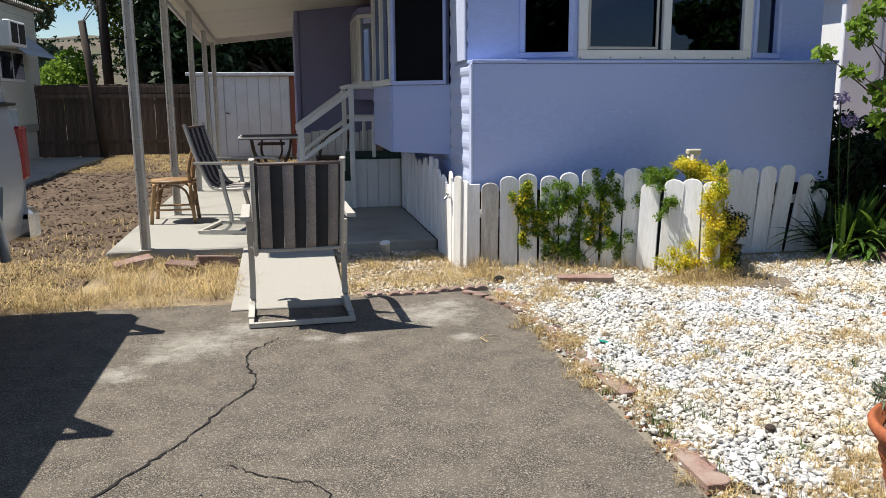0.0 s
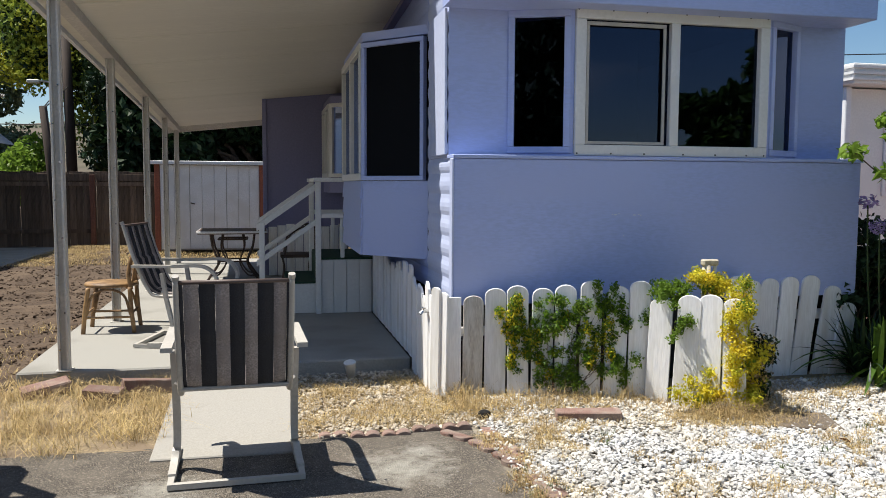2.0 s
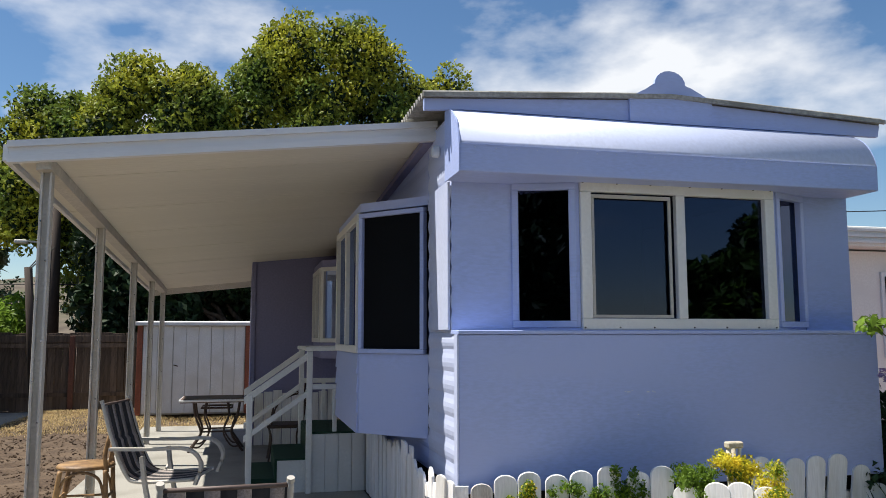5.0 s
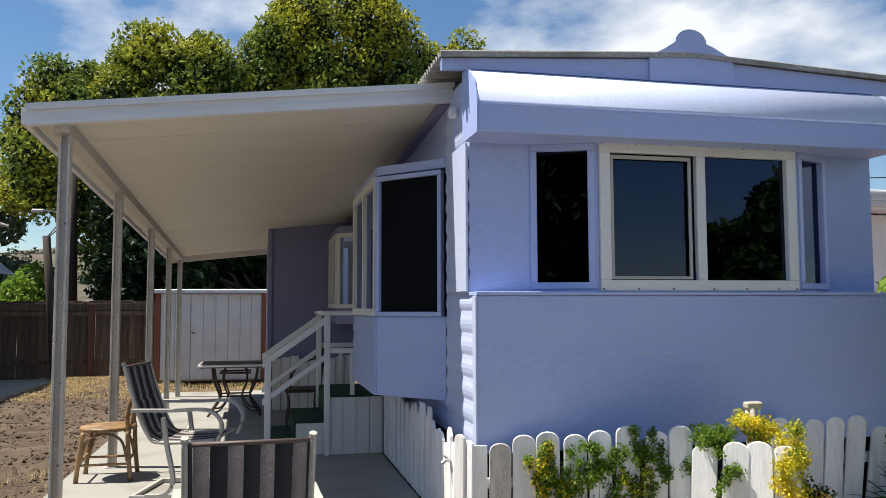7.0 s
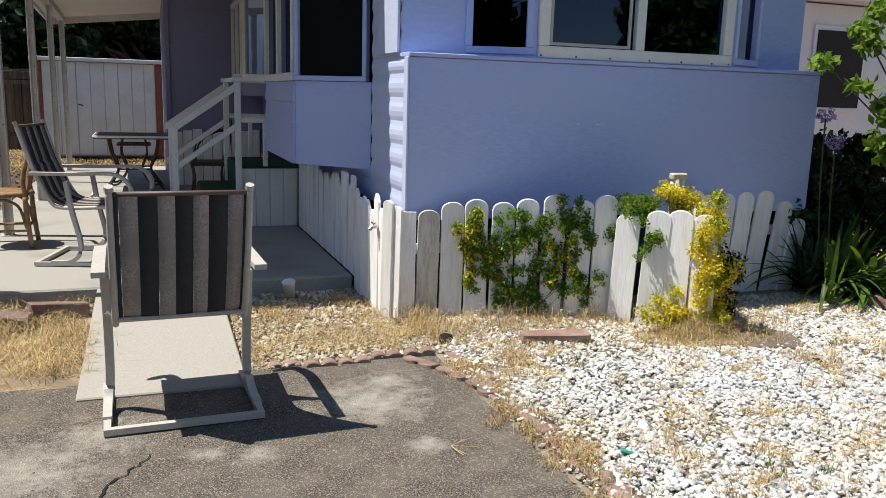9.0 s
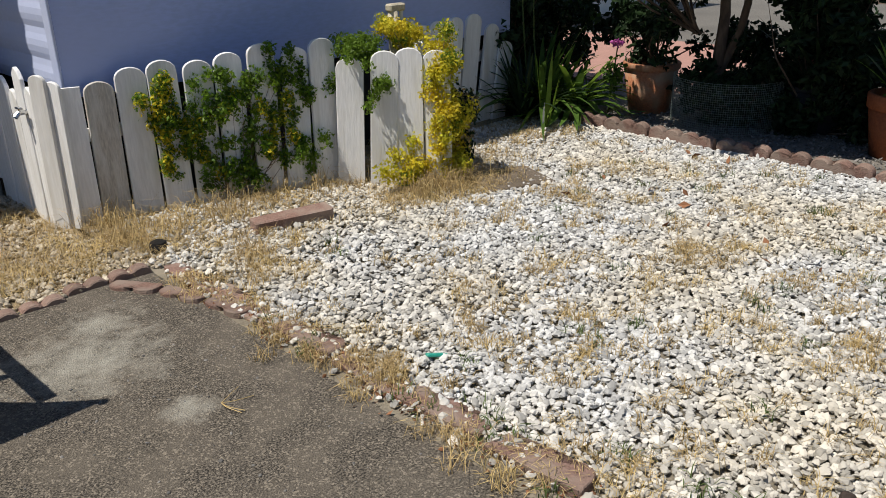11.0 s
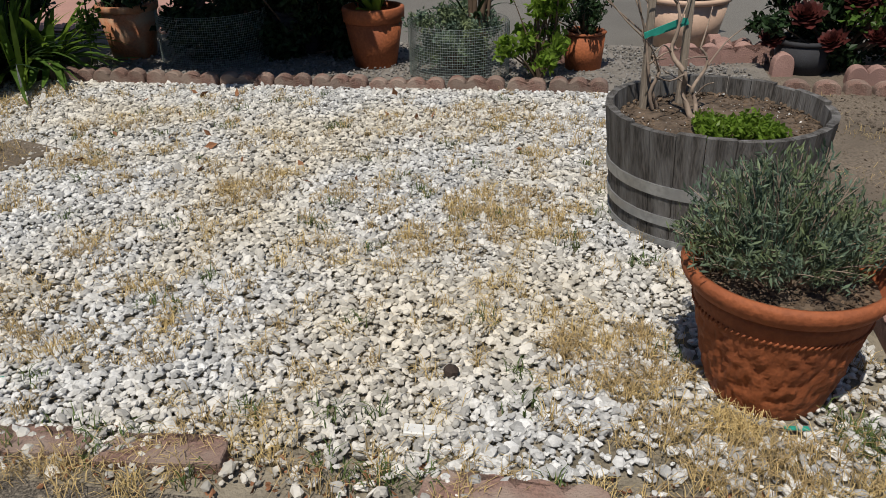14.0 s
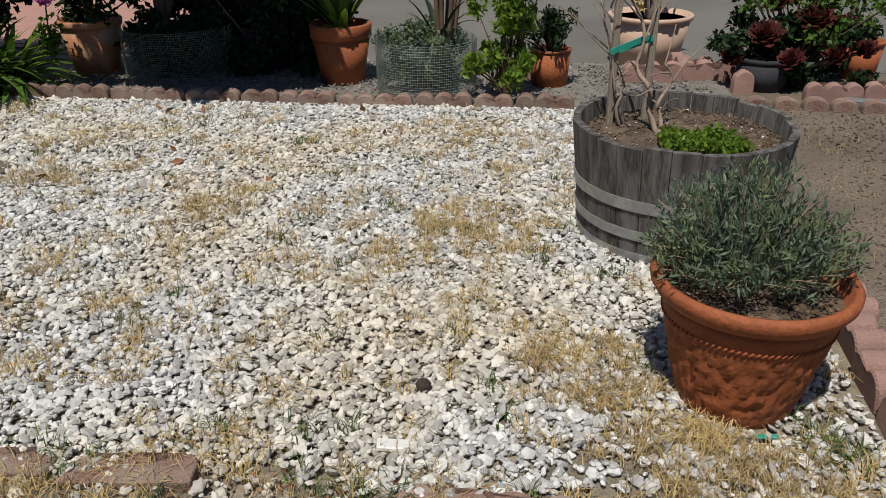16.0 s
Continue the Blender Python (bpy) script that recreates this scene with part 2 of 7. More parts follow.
M_SHEDW = mat("white_steel_sheet", (0.74, 0.75, 0.75), 0.5, scale=2.5, var=0.08, fine=40, bump=0.04, rnd=0.02, col2=(0.66, 0.66, 0.64))
M_BLACK = mat("dark_fabric", (0.035, 0.036, 0.042), 0.85, scale=10, var=0.2, fine=160, bump=0.25, rnd=0.05)
M_STRIPE = mat("grey_fabric", (0.34, 0.30, 0.285), 0.85, scale=8, var=0.28, fine=110, bump=0.25, rnd=0.05)
M_FRAME = mat("taupe_powder_coat", (0.48, 0.455, 0.41), 0.45, scale=6, var=0.1, fine=60, bump=0.03, rnd=0.02)
M_BAMBOO = mat("brown_rattan", (0.19, 0.112, 0.055), 0.5, scale=7, var=0.35, fine=30, bump=0.1, col2=(0.36, 0.22, 0.10), rnd=0.15)
M_BRONZE = mat("dark_bronze_metal", (0.075, 0.05, 0.04), 0.45, metal=0.3, scale=8, var=0.2, fine=40, bump=0.05, rnd=0.05)
M_TABLE = mat("brown_table_top", (0.14, 0.10, 0.085), 0.5, scale=6, var=0.25, fine=40, bump=0.1, rnd=0.0)
M_GREENCARPET = mat("dark_green_outdoor_carpet", (0.02, 0.06, 0.035), 0.95, scale=6, var=0.3, fine=150, bump=0.4, rnd=0.0)
M_BARK = mat("brown_bark", (0.14, 0.095, 0.065), 0.9, scale=8, var=0.35, fine=30, bump=0.7, stretch=(1, 1, 0.3), rnd=0.1)
M_TWIG = mat("pale_bare_twig", (0.30, 0.23, 0.18), 0.85, scale=10, var=0.25, fine=40, bump=0.3, rnd=0.1)
M_LEAF_T = mat("ficus_leaf", (0.14, 0.21, 0.04), 0.5, scale=0.55, var=0.3, fine=3, bump=0, col2=(0.40, 0.40, 0.04), rnd=0.4, island=True, trans=0.3, spec=0.18)
# Near-black green for dark plants and where leaf colour carries shade.
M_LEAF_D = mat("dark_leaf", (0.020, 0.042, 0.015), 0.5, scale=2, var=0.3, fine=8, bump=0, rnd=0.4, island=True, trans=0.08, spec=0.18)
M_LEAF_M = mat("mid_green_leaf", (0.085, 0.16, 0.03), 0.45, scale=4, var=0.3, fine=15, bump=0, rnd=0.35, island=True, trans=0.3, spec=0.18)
M_LEAF_B = mat("bright_green_leaf", (0.18, 0.29, 0.04), 0.4, scale=4, var=0.25, fine=15, bump=0, rnd=0.3, island=True, trans=0.5, spec=0.18)
M_LEAF_V = mat("vine_leaf", (0.14, 0.27, 0.018), 0.45, scale=5, var=0.3, fine=15, bump=0, col2=(0.24, 0.33, 0.025), rnd=0.35, island=True, trans=0.5, spec=0.18)
M_LEAF_Y = mat("yellowing_leaf", (0.76, 0.62, 0.05), 0.5, scale=6, var=0.25, fine=12, bump=0, col2=(0.50, 0.50, 0.05), rnd=0.3, island=True, trans=0.45, spec=0.18)
M_LEAF_G = mat("blue_green_leaf", (0.095, 0.145, 0.105), 0.6, scale=9, var=0.25, fine=25, bump=0, col2=(0.15, 0.19, 0.085), rnd=0.35, island=True, trans=0.15)
M_LEAF_R = mat("dark_red_leaf", (0.10, 0.025, 0.022), 0.45, scale=5, var=0.3, fine=12, bump=0, rnd=0.4, island=True, trans=0.2)
M_LILAC = mat("lilac_petal", (0.40, 0.30, 0.55), 0.6, scale=9, var=0.2, fine=20, bump=0, rnd=0.3, island=True, trans=0.3)
M_MAGENTA = mat("magenta_petal", (0.55, 0.12, 0.42), 0.6, scale=9, var=0.2, fine=20, bump=0, rnd=0.3, island=True, trans=0.3)
M_CHAP = mat("dry_hill_scrub", (0.115, 0.092, 0.068), 0.95, scale=0.12, var=0.35, fine=0.5, bump=0.6, col2=(0.075, 0.075, 0.045), rnd=0.0)
M_SILVER = mat("silver_car_paint", (0.46, 0.48, 0.51), 0.25, metal=0.35, scale=1, var=0.03, fine=30, bump=0, rnd=0.0, spec=0.6)
M_TYRE = mat("black_rubber", (0.02, 0.02, 0.02), 0.85, scale=10, var=0.2, fine=60, bump=0.2, rnd=0.0)
M_REDLENS = mat("red_lens", (0.28, 0.006, 0.01), 0.15, scale=6, var=0.1, fine=60, bump=0, rnd=0.0, spec=0.7)
M_CHROME = mat("chrome", (0.6, 0.6, 0.6), 0.2, metal=1.0, scale=6, var=0.05, fine=40, bump=0, rnd=0.0)
# Near-black stand-in for unlit rooms and shaded hollows; also plain dark parts.
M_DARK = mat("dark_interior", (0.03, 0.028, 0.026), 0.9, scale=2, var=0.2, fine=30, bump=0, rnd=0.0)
M_NB = mat("cream_neighbour_siding", (0.52, 0.53, 0.47), 0.6, scale=2, var=0.06, fine=30, bump=0.05, rnd=0.0)
M_NBBAND = mat("grey_green_band", (0.28, 0.30, 0.26), 0.6, scale=2, var=0.1, fine=30, bump=0.05, rnd=0.0)
M_AWN = mat("striped_blue_grey_awning", (0.33, 0.37, 0.43), 0.5, scale=2, var=0.08, fine=30, bump=0.03, rnd=0.1)
M_ROOFGREY = mat("grey_corrugated_sheet", (0.36, 0.35, 0.32), 0.7, scale=3, var=0.25, fine=30, bump=0.2, col2=(0.22, 0.21, 0.18), rnd=0.0)
M_GLASS = glass_mat("window_glass", (0.22, 0.23, 0.25))
M_PAPER = mat("pale_yellow_paper", (0.62, 0.62, 0.46), 0.8, scale=9, var=0.05, fine=40, bump=0, rnd=0.0)
M_CURTAIN = mat("grey_curtain", (0.16, 0.16, 0.17), 0.9, scale=3, var=0.15, fine=20, bump=0.1, stretch=(8, 8, 0.4), rnd=0.0)
M_TEAL = mat("teal_plastic", (0.03, 0.36, 0.28), 0.4, scale=9, var=0.15, fine=40, bump=0, rnd=0.0)
M_TILE = mat("pink_paving", (0.42, 0.24, 0.20), 0.85, scale=3, var=0.15, fine=50, bump=0.2, rnd=0.08)
M_BUFF = mat("buff_stone", (0.48, 0.42, 0.33), 0.85, scale=20, var=0.2, fine=90, bump=0.1, rnd=0.35, island=True)
M_BEDSTONE = mat("grey_bed_stone", (0.21, 0.20, 0.19), 0.85, scale=20, var=0.2, fine=90, bump=0.1, rnd=0.4, island=True)
M_DEADLEAF = mat("brown_dead_leaf", (0.26, 0.12, 0.06), 0.8, scale=9, var=0.2, fine=30, bump=0, rnd=0.35, island=True)
M_CRUMB = mat("soil_crumb", (0.13, 0.09, 0.06), 0.95, scale=20, var=0.3, fine=80, bump=0.2, rnd=0.5, island=True)
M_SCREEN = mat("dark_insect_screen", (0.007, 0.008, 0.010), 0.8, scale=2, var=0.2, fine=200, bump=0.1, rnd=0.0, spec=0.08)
M_DUSTY = mat("pale_dust_film", (0.22, 0.205, 0.175), 0.9, scale=7, var=0.35, fine=150, bump=0.4, col2=(0.15, 0.138, 0.12), rnd=0.0)
M_CABLE = mat("black_cable", (0.012, 0.012, 0.012), 0.6, scale=5, var=0.1, fine=20, bump=0, rnd=0.0)

# ---- builders ----
R = random.Random(7)


def thing(name, label, category, loc=(0, 0, 0), group="", kind=""):
    ob = new(name)
    ob.empty_display_size = 0.1
    ob.matrix_basis = Matrix.Translation(loc)
    return tagged(ob, label, category, group, kind)


def base_of(ob):
    m = Matrix()
    while ob:
        m = ob.matrix_basis @ m
        ob = ob.parent
    return m


def finish(bm, name, smooth=False):
    me = bpy.data.meshes.new(name)
    bmesh.ops.recalc_face_normals(bm, faces=bm.faces[:])
    bm.to_mesh(me)
    bm.free()
    if smooth:
        for p in me.polygons:
            p.use_smooth = True
    return me


def part(name, bm, material, parent=None, label="", smooth=False):
    if parent:
        bm.transform(base_of(parent).inverted())
    me = finish(bm, name, smooth)
    me.materials.append(material)
    ob = new(name, me)
    ob.parent = parent
    return tagged(ob, label)


def solo(name, bm, material, label, category="", loc=(0, 0, 0), smooth=False, kind="", group=""):
    """A thing or a piece of the setting that is one mesh, given in world places."""
    bm.transform(Matrix.Translation(loc).inverted())
    me = finish(bm, name, smooth)
    me.materials.append(material)
    ob = new(name, me)
    ob.matrix_basis = Matrix.Translation(loc)
    return tagged(ob, label, category, group, kind)


def box(x0, x1, y0, y1, z0, z1, bevel=0.0, bm=None, m=None):
    b = bmesh.new()
    bmesh.ops.create_cube(b, size=1, matrix=Matrix.Translation(((x0 + x1) / 2, (y0 + y1) / 2, (z0 + z1) / 2)) @ Matrix.Diagonal((x1 - x0, y1 - y0, z1 - z0, 1)))
    if bevel:
        bmesh.ops.bevel(b, geom=b.edges[:], offset=bevel, segments=1, affect="EDGES")
    return join(b, bm, m)


def join(b, bm=None, m=None):
    if m is not None:
        b.transform(m)
    if bm is None:
        return b
    me = bpy.data.meshes.new("tmp")
    b.to_mesh(me)
    b.free()
    bm.from_mesh(me)
    bpy.data.meshes.remove(me)
    return bm


def prism(points, axis, a0, a1, bm=None, bevel=0.0):
    """A closed outline of 2-D points drawn out along an axis ('x': points are y,z; 'y': x,z; 'z': x,y)."""
    b = bmesh.new()
    put = {"x": lambda u, v, w: (w, u, v), "y": lambda u, v, w: (u, w, v), "z": lambda u, v, w: (u, v, w)}[axis]
    lo = [b.verts.new(put(u, v, a0)) for u, v in points]
    hi = [b.verts.new(put(u, v, a1)) for u, v in points]
    b.faces.new(lo)
    b.faces.new(hi[::-1])
    for i in range(len(points)):
        j = (i + 1) % len(points)
        b.faces.new((lo[i], hi[i], hi[j], lo[j]))
    if bevel:
        bmesh.ops.bevel(b, geom=b.edges[:], offset=bevel, segments=1, affect="EDGES")
    return join(b, bm)


def tube(points, radius, sides=8, bm=None, closed=False, flat=None):
    """A bar along a line of points; radius may be a list; flat=(w, h) gives a rectangular bar."""
    b = bmesh.new()
    pts = [Vector(p) for p in points]
    rings = []
    for i, p in enumerate(pts):
        if closed:
            d = (pts[(i + 1) % len(pts)] - pts[i - 1]).normalized()
        else:
            d = (pts[min(i + 1, len(pts) - 1)] - pts[max(i - 1, 0)]).normalized()
        up = Vector((0, 0, 1)) if abs(d.z) < 0.95 else Vector((0, 1, 0))
        s = d.cross(up).normalized()
        u = s.cross(d).normalized()
        r = radius[i] if isinstance(radius, (list, tuple)) else radius
        if flat:
            off = [(flat[0] / 2 * a, flat[1] / 2 * c) for a, c in ((1, 1), (-1, 1), (-1, -1), (1, -1))]
        else:
            off = [(r * math.cos(2 * math.pi * k / sides), r * math.sin(2 * math.pi * k / sides)) for k in range(sides)]
        rings.append([b.verts.new(p + s * a + u * c) for a, c in off])
    k = len(rings[0])
    span = range(len(rings)) if closed else range(len(rings) - 1)
    for i in span:
        q, w = rings[i], rings[(i + 1) % len(rings)]
        for j in range(k):
            b.faces.new((q[j], q[(j + 1) % k], w[(j + 1) % k], w[j]))
    if not closed:
        b.faces.new(rings[0][::-1])
        b.faces.new(rings[-1])
    return join(b, bm)


def arc(points, steps=8):
    """A smooth line through a few points (Catmull-Rom)."""
    p = [Vector(q) for q in points]
    out = []
    for i in range(len(p) - 1):
        a, b, c, d = p[max(i - 1, 0)], p[i], p[i + 1], p[min(i + 2, len(p) - 1)]
        for k in range(steps):
            t = k / steps
            out.append(0.5 * ((2 * b) + (c - a) * t + (2 * a - 5 * b + 4 * c - d) * t * t + (3 * b - a - 3 * c + d) * t ** 3))
    return out + [p[-1]]


def lathe(profile, sides=28, bm=None, m=None):
    """Turned about z: profile of (radius, z) from the outside bottom up and down the inside."""
    b = bmesh.new()
    rings = [[b.verts.new((r * math.cos(2 * math.pi * k / sides), r * math.sin(2 * math.pi * k / sides), z)) for k in range(sides)] for r, z in profile]
    for q, w in zip(rings, rings[1:]):
        for j in range(sides):
            b.faces.new((q[j], q[(j + 1) % sides], w[(j + 1) % sides], w[j]))
    b.faces.new(rings[0][::-1])
    b.faces.new(rings[-1])
    return join(b, bm, m)


def mesh_np(name, verts, faces, material, smooth=False):
    me = bpy.data.meshes.new(name)
    me.from_pydata(verts.tolist() if hasattr(verts, "tolist") else verts, [], faces.tolist() if hasattr(faces, "tolist") else faces)
    if smooth:
        me.polygons.foreach_set("use_smooth", [True] * len(me.polygons))
    me.materials.append(material)
    return me


def leaves(points, size, rng, long=1.8, droop=0.3, fold=True, up=None):
    """Folded diamond leaves at the points. Returns verts, faces."""
    n = len(points)
    d = rng.normal(size=(n, 3))
    if up is not None:
        d = d * 0.6 + up
    d[:, 2] -= droop
    d /= np.linalg.norm(d, axis=1)[:, None] + 1e-9
    s = np.cross(d, rng.normal(size=(n, 3)))
    s /= np.linalg.norm(s, axis=1)[:, None] + 1e-9
    w = np.cross(d, s)
    sz = (size * rng.uniform(0.6, 1.3, n))[:, None]
    p = np.asarray(points)
    tip, root = p + d * sz * long / 2, p - d * sz * long / 2
    l, r = p + s * sz * 0.5 + w * sz * 0.15, p - s * sz * 0.5 + w * sz * 0.15
    v = np.stack([root, l, tip, r], 1).reshape(-1, 3)
    i = np.arange(n)[:, None] * 4
    f = np.concatenate([i + [0, 1, 2], i + [0, 2, 3]], 0)
    return v, f


def blades(points, height, rng, lean=0.6, width=0.004):
    """Bent grass blades of two pieces each. Returns verts, faces."""
    n = len(points)
    p = np.asarray(points, float)
    a = rng.uniform(0, 2 * math.pi, n)
    h = (height * rng.uniform(0.4, 1.3, n))[:, None]
    o = np.stack([np.cos(a), np.sin(a), np.zeros(n)], 1)
    q = np.stack([-np.sin(a), np.cos(a), np.zeros(n)], 1) * width / 2
    ln = (rng.uniform(0.1, 1.0, n) * lean)[:, None]
    mid = p + o * h * ln * 0.4 + np.array([0, 0, 1]) * h * 0.6
    tip = p + o * h * ln * 1.2 + np.array([0, 0, 1]) * h * (1.05 - 0.5 * ln)
    v = np.stack([p - q, p + q, mid + q * 0.8, mid - q * 0.8, tip], 1).reshape(-1, 3)
    i = np.arange(n)[:, None] * 5
    f = np.concatenate([i + [0, 1, 2], i + [0, 2, 3], i + [3, 2, 4]], 0)
    return v, f


def np_part(name, vf, material, parent, label=""):
    inv = base_of(parent).inverted()
    v = vf[0] + np.array(inv.translation)
    ob = new(name, mesh_np(name, v, vf[1], material))
    ob.parent = parent
    return tagged(ob, label)


def sheet(x0, x1, y0, y1, z, step, bumpy, bm=None, hole=None):
    """A gently uneven ground sheet."""
    b = bmesh.new()
    nx, ny = max(1, round((x1 - x0) / step)), max(1, round((y1 - y0) / step))
    g = [[b.verts.new((x0 + (x1 - x0) * i / nx, y0 + (y1 - y0) * j / ny, 0)) for j in range(ny + 1)] for i in range(nx + 1)]
    for row in g:
        for v in row:
            v.co.z = z + bumpy * noise.noise(v.co * 1.7) + bumpy * 0.5 * noise.noise(v.co * 6)
    for i in range(nx):
        for j in range(ny):
            b.faces.new((g[i][j], g[i + 1][j], g[i + 1][j + 1], g[i][j + 1]))
    return join(b, bm)

# ---- ground ----
def taper(b):
    """Lets the near edge of a sheet run out raggedly beneath the pebbles."""
    for v in b.verts:
        v.co.z = -0.016 + 0.024 * max(0.0, min(1.0, (v.co.y - 6.02 - 0.2 * noise.noise(v.co * 2.3)) / 0.35))
    return b


solo("ground", sheet(-300, 300, -300, 420, -0.06, 40, 0.0), M_SOIL, "bare dry brown soil reaching to the distance", "ground", kind="structure")
solo("soil_yard", sheet(-5.0, -0.98, 6.05, 21.0, 0.0, 0.22, 0.05), M_SOIL, "tilled dry brown soil of the side yard", "soil", kind="structure")
solo("straw_yard", sheet(-3.0, 1.84, 6.05, 7.75, -0.005, 0.15, 0.02), M_STRAWSOIL, "bare soil littered with dry straw", "soil", kind="structure")
drive = solo("driveway", box(-7, 1.86, -9, 6.08, -0.08, 0.0), M_ASPHALT, "worn brown-grey asphalt driveway with cracks and pale dust", "driveway", kind="structure")
solo("road", box(6.25, 15, -30, 30, -0.09, -0.012), M_ROAD, "sunlit grey asphalt lane beyond the planting bed", "road", kind="structure")
solo("straw_apron", taper(sheet(1.86, 5.0, 5.95, 6.95, 0.003, 0.12, 0.008)), M_STRAWSOIL, "straw-littered soil in front of the pickets", "soil", kind="structure")
solo("gravel_bed", sheet(1.86, 5.16, 2.1, 6.95, -0.002, 0.2, 0.008), M_UNDER, "gritty bed beneath the white pebbles", "gravel", kind="structure")
solo("planting_bed", sheet(5.16, 6.3, 2.0, 8.6, 0.012, 0.15, 0.012), M_BED, "gravelly grey planting bed along the lane", "soil", kind="structure")
solo("dirt_yard", sheet(2.6, 6.2, -2.5, 2.2, 0.0, 0.2, 0.012), M_DIRT, "bare grey garden dirt", "soil", kind="structure")
solo("patio_slab", box(-0.98, 1.784, 7.62, 16.2, -0.05, 0.1, 0.012), M_CONC, "pale concrete patio slab under the carport roof", "patio", kind="structure")
solo("ramp_slab", prism([(5.86, -0.03), (5.86, 0.012), (7.612, 0.095), (7.612, -0.03)], "x", 0.12, 0.86, bevel=0.006), M_RAMP, "pale concrete ramp up to the patio slab", "ramp", kind="structure")
solo("side_path", box(-5.1, -3.55, 9.0, 20.3, -0.03, 0.035, 0.01), M_CONC, "pale concrete path beside the neighbouring home", "path", kind="structure")
pink = solo("pink_paving", box(6.6, 9.2, 6.3, 9.6, -0.03, 0.004), M_TILE, "pink paving at the neighbour's entrance", "paving", kind="structure")

# cracks in the asphalt
def crack(points, width):
    b = bmesh.new()
    pts = arc([(x, y, 0.004) for x, y in points], 7)
    prev = None
    for i, p in enumerate(pts):
        w = width * R.uniform(0.3, 1.2)
        o = Vector((R.uniform(-1, 1), R.uniform(-1, 1), 0)) * 0.012
        d = (pts[min(i + 1, len(pts) - 1)] - pts[max(i - 1, 0)]).normalized()
        s = Vector((-d.y, d.x, 0)) * w
        cur = (b.verts.new(p + o + s), b.verts.new(p + o - s))
        if prev:
            b.faces.new((prev[0], prev[1], cur[1], cur[0]))
        prev = cur
    return b


M_CRACK = mat("crack_filler_soil", (0.012, 0.011, 0.01), 0.95, scale=20, var=0.3, fine=100, bump=0.2, rnd=0)
for pts, w in (([(0.43, 5.22), (0.34, 5.08), (0.27, 4.96), (0.28, 4.7), (0.33, 4.49), (0.2, 4.2), (0.1, 3.95), (0.02, 3.8), (-0.11, 3.58), (-0.3, 3.3)], 0.012), ([(0.25, 3.62), (0.39, 3.5), (0.57, 3.4), (0.62, 3.25), (0.66, 3.0)], 0.006)):
    c = part("crack", crack(pts, w * 0.5), M_CRACK, drive, "dark open crack")

# ---- mobile home ----
home = thing("mobile_home", "periwinkle-blue single-wide mobile home with bay windows", "mobile home", (3.5, 10.5, 0))
HX0, HX1, HY1 = 1.94, 5.04, 15.5


def lap_wall(y0, y1, z0, z1, x, lap=0.145, thick=0.1):
    """Side wall of bowed lap siding that faces -x."""
    pts = []
    z = z0
    while z < z1 - 1e-6:
        h = min(lap, z1 - z)
        for k in range(5):
            pts.append((x - 0.016 * math.sin(math.pi * (0.12 + 0.8 * k / 4.6)) + 0.006, z + h * k / 5))
        z += h
    pts.append((x, z1))
    pts += [(x + thick, z1), (x + thick, z0)]
    return prism(pts, "y", y0, y1)


# The front stretch of siding gets the paler blue to look sunlit.
part("side_wall", lap_wall(7.055, 7.72, 1.6, 3.06, HX0), M_BLUE_LIT, home, "bowed lap siding, sunlight put into its pale blue")
part("side_wall", lap_wall(6.93, 7.72, 0.62, 1.598, HX0), M_BLUE_LIT, home, "bowed lap siding, sunlight put into its pale blue")
part("side_wall", lap_wall(7.722, 9.82, 2.585, 3.1, HX0), M_BLUE, home)
part("side_wall", lap_wall(7.722, 9.82, 0.62, 0.86, HX0), M_BLUE, home)
# Rear siding darkened by colour for the shade under the carport.
part("side_wall", lap_wall(9.822, HY1, 0.62, 2.9, HX0), M_SHADE_PURPLE, home, "grey-purple lap siding, shade put into its colour")
# Smooth strip whose pale blue stands in for the sunlit corner.
part("sunlit_corner_board", box(HX0 - 0.03, HX0 - 0.012, 7.052, 7.5, 1.615, 2.60, 0.003), M_BLUE_LIT, home, "smooth corner strip, sunlight put into its pale blue")
# front: lower apron wall with a ledge, upper wall with the bay window
part("front_lower_wall", box(HX0 - 0.005, 5.06, 6.87, 6.93, 0.6, 1.585, 0.004), M_BLUE, home, "smooth periwinkle-blue front panel")
part("ledge", box(HX0 - 0.012, 5.07, 6.855, 7.05, 1.587, 1.612, 0.004), M_BLUE, home)
part("front_upper_wall", box(HX0, 2.375, 7.05, 7.14, 1.613, 2.62), M_BLUE, home)
part("front_upper_wall", box(4.62, 5.02, 7.05, 7.14, 1.613, 2.62), M_BLUE, home)
part("front_upper_wall", box(HX0, 5.02, 7.05, 7.14, 2.622, 3.02), M_BLUE, home)
part("right_wall", box(4.94, 5.04, 7.142, HY1, 0.6, 3.0), M_BLUE, home)
part("back_wall", box(HX0 + 0.1, 4.94, HY1 - 0.1, HY1, 0.6, 3.0), M_BLUE, home)
# Floor and ceiling are near black so that the rooms look unlit.
part("home_floor", box(HX0 + 0.1, 4.94, 6.94, HY1 - 0.1, 0.6, 0.7), M_DARK, home, "floor coloured near black for an unlit interior")
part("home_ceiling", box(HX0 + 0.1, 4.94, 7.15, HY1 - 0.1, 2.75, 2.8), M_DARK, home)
# Near-black panels stand in for the shade behind the pickets.
part("crawl_space_shade_panel", box(HX0 + 0.06, 4.98, 6.99, 7.02, -0.02, 0.6), M_DARK, home, "near-black panel standing in for crawl space shade")
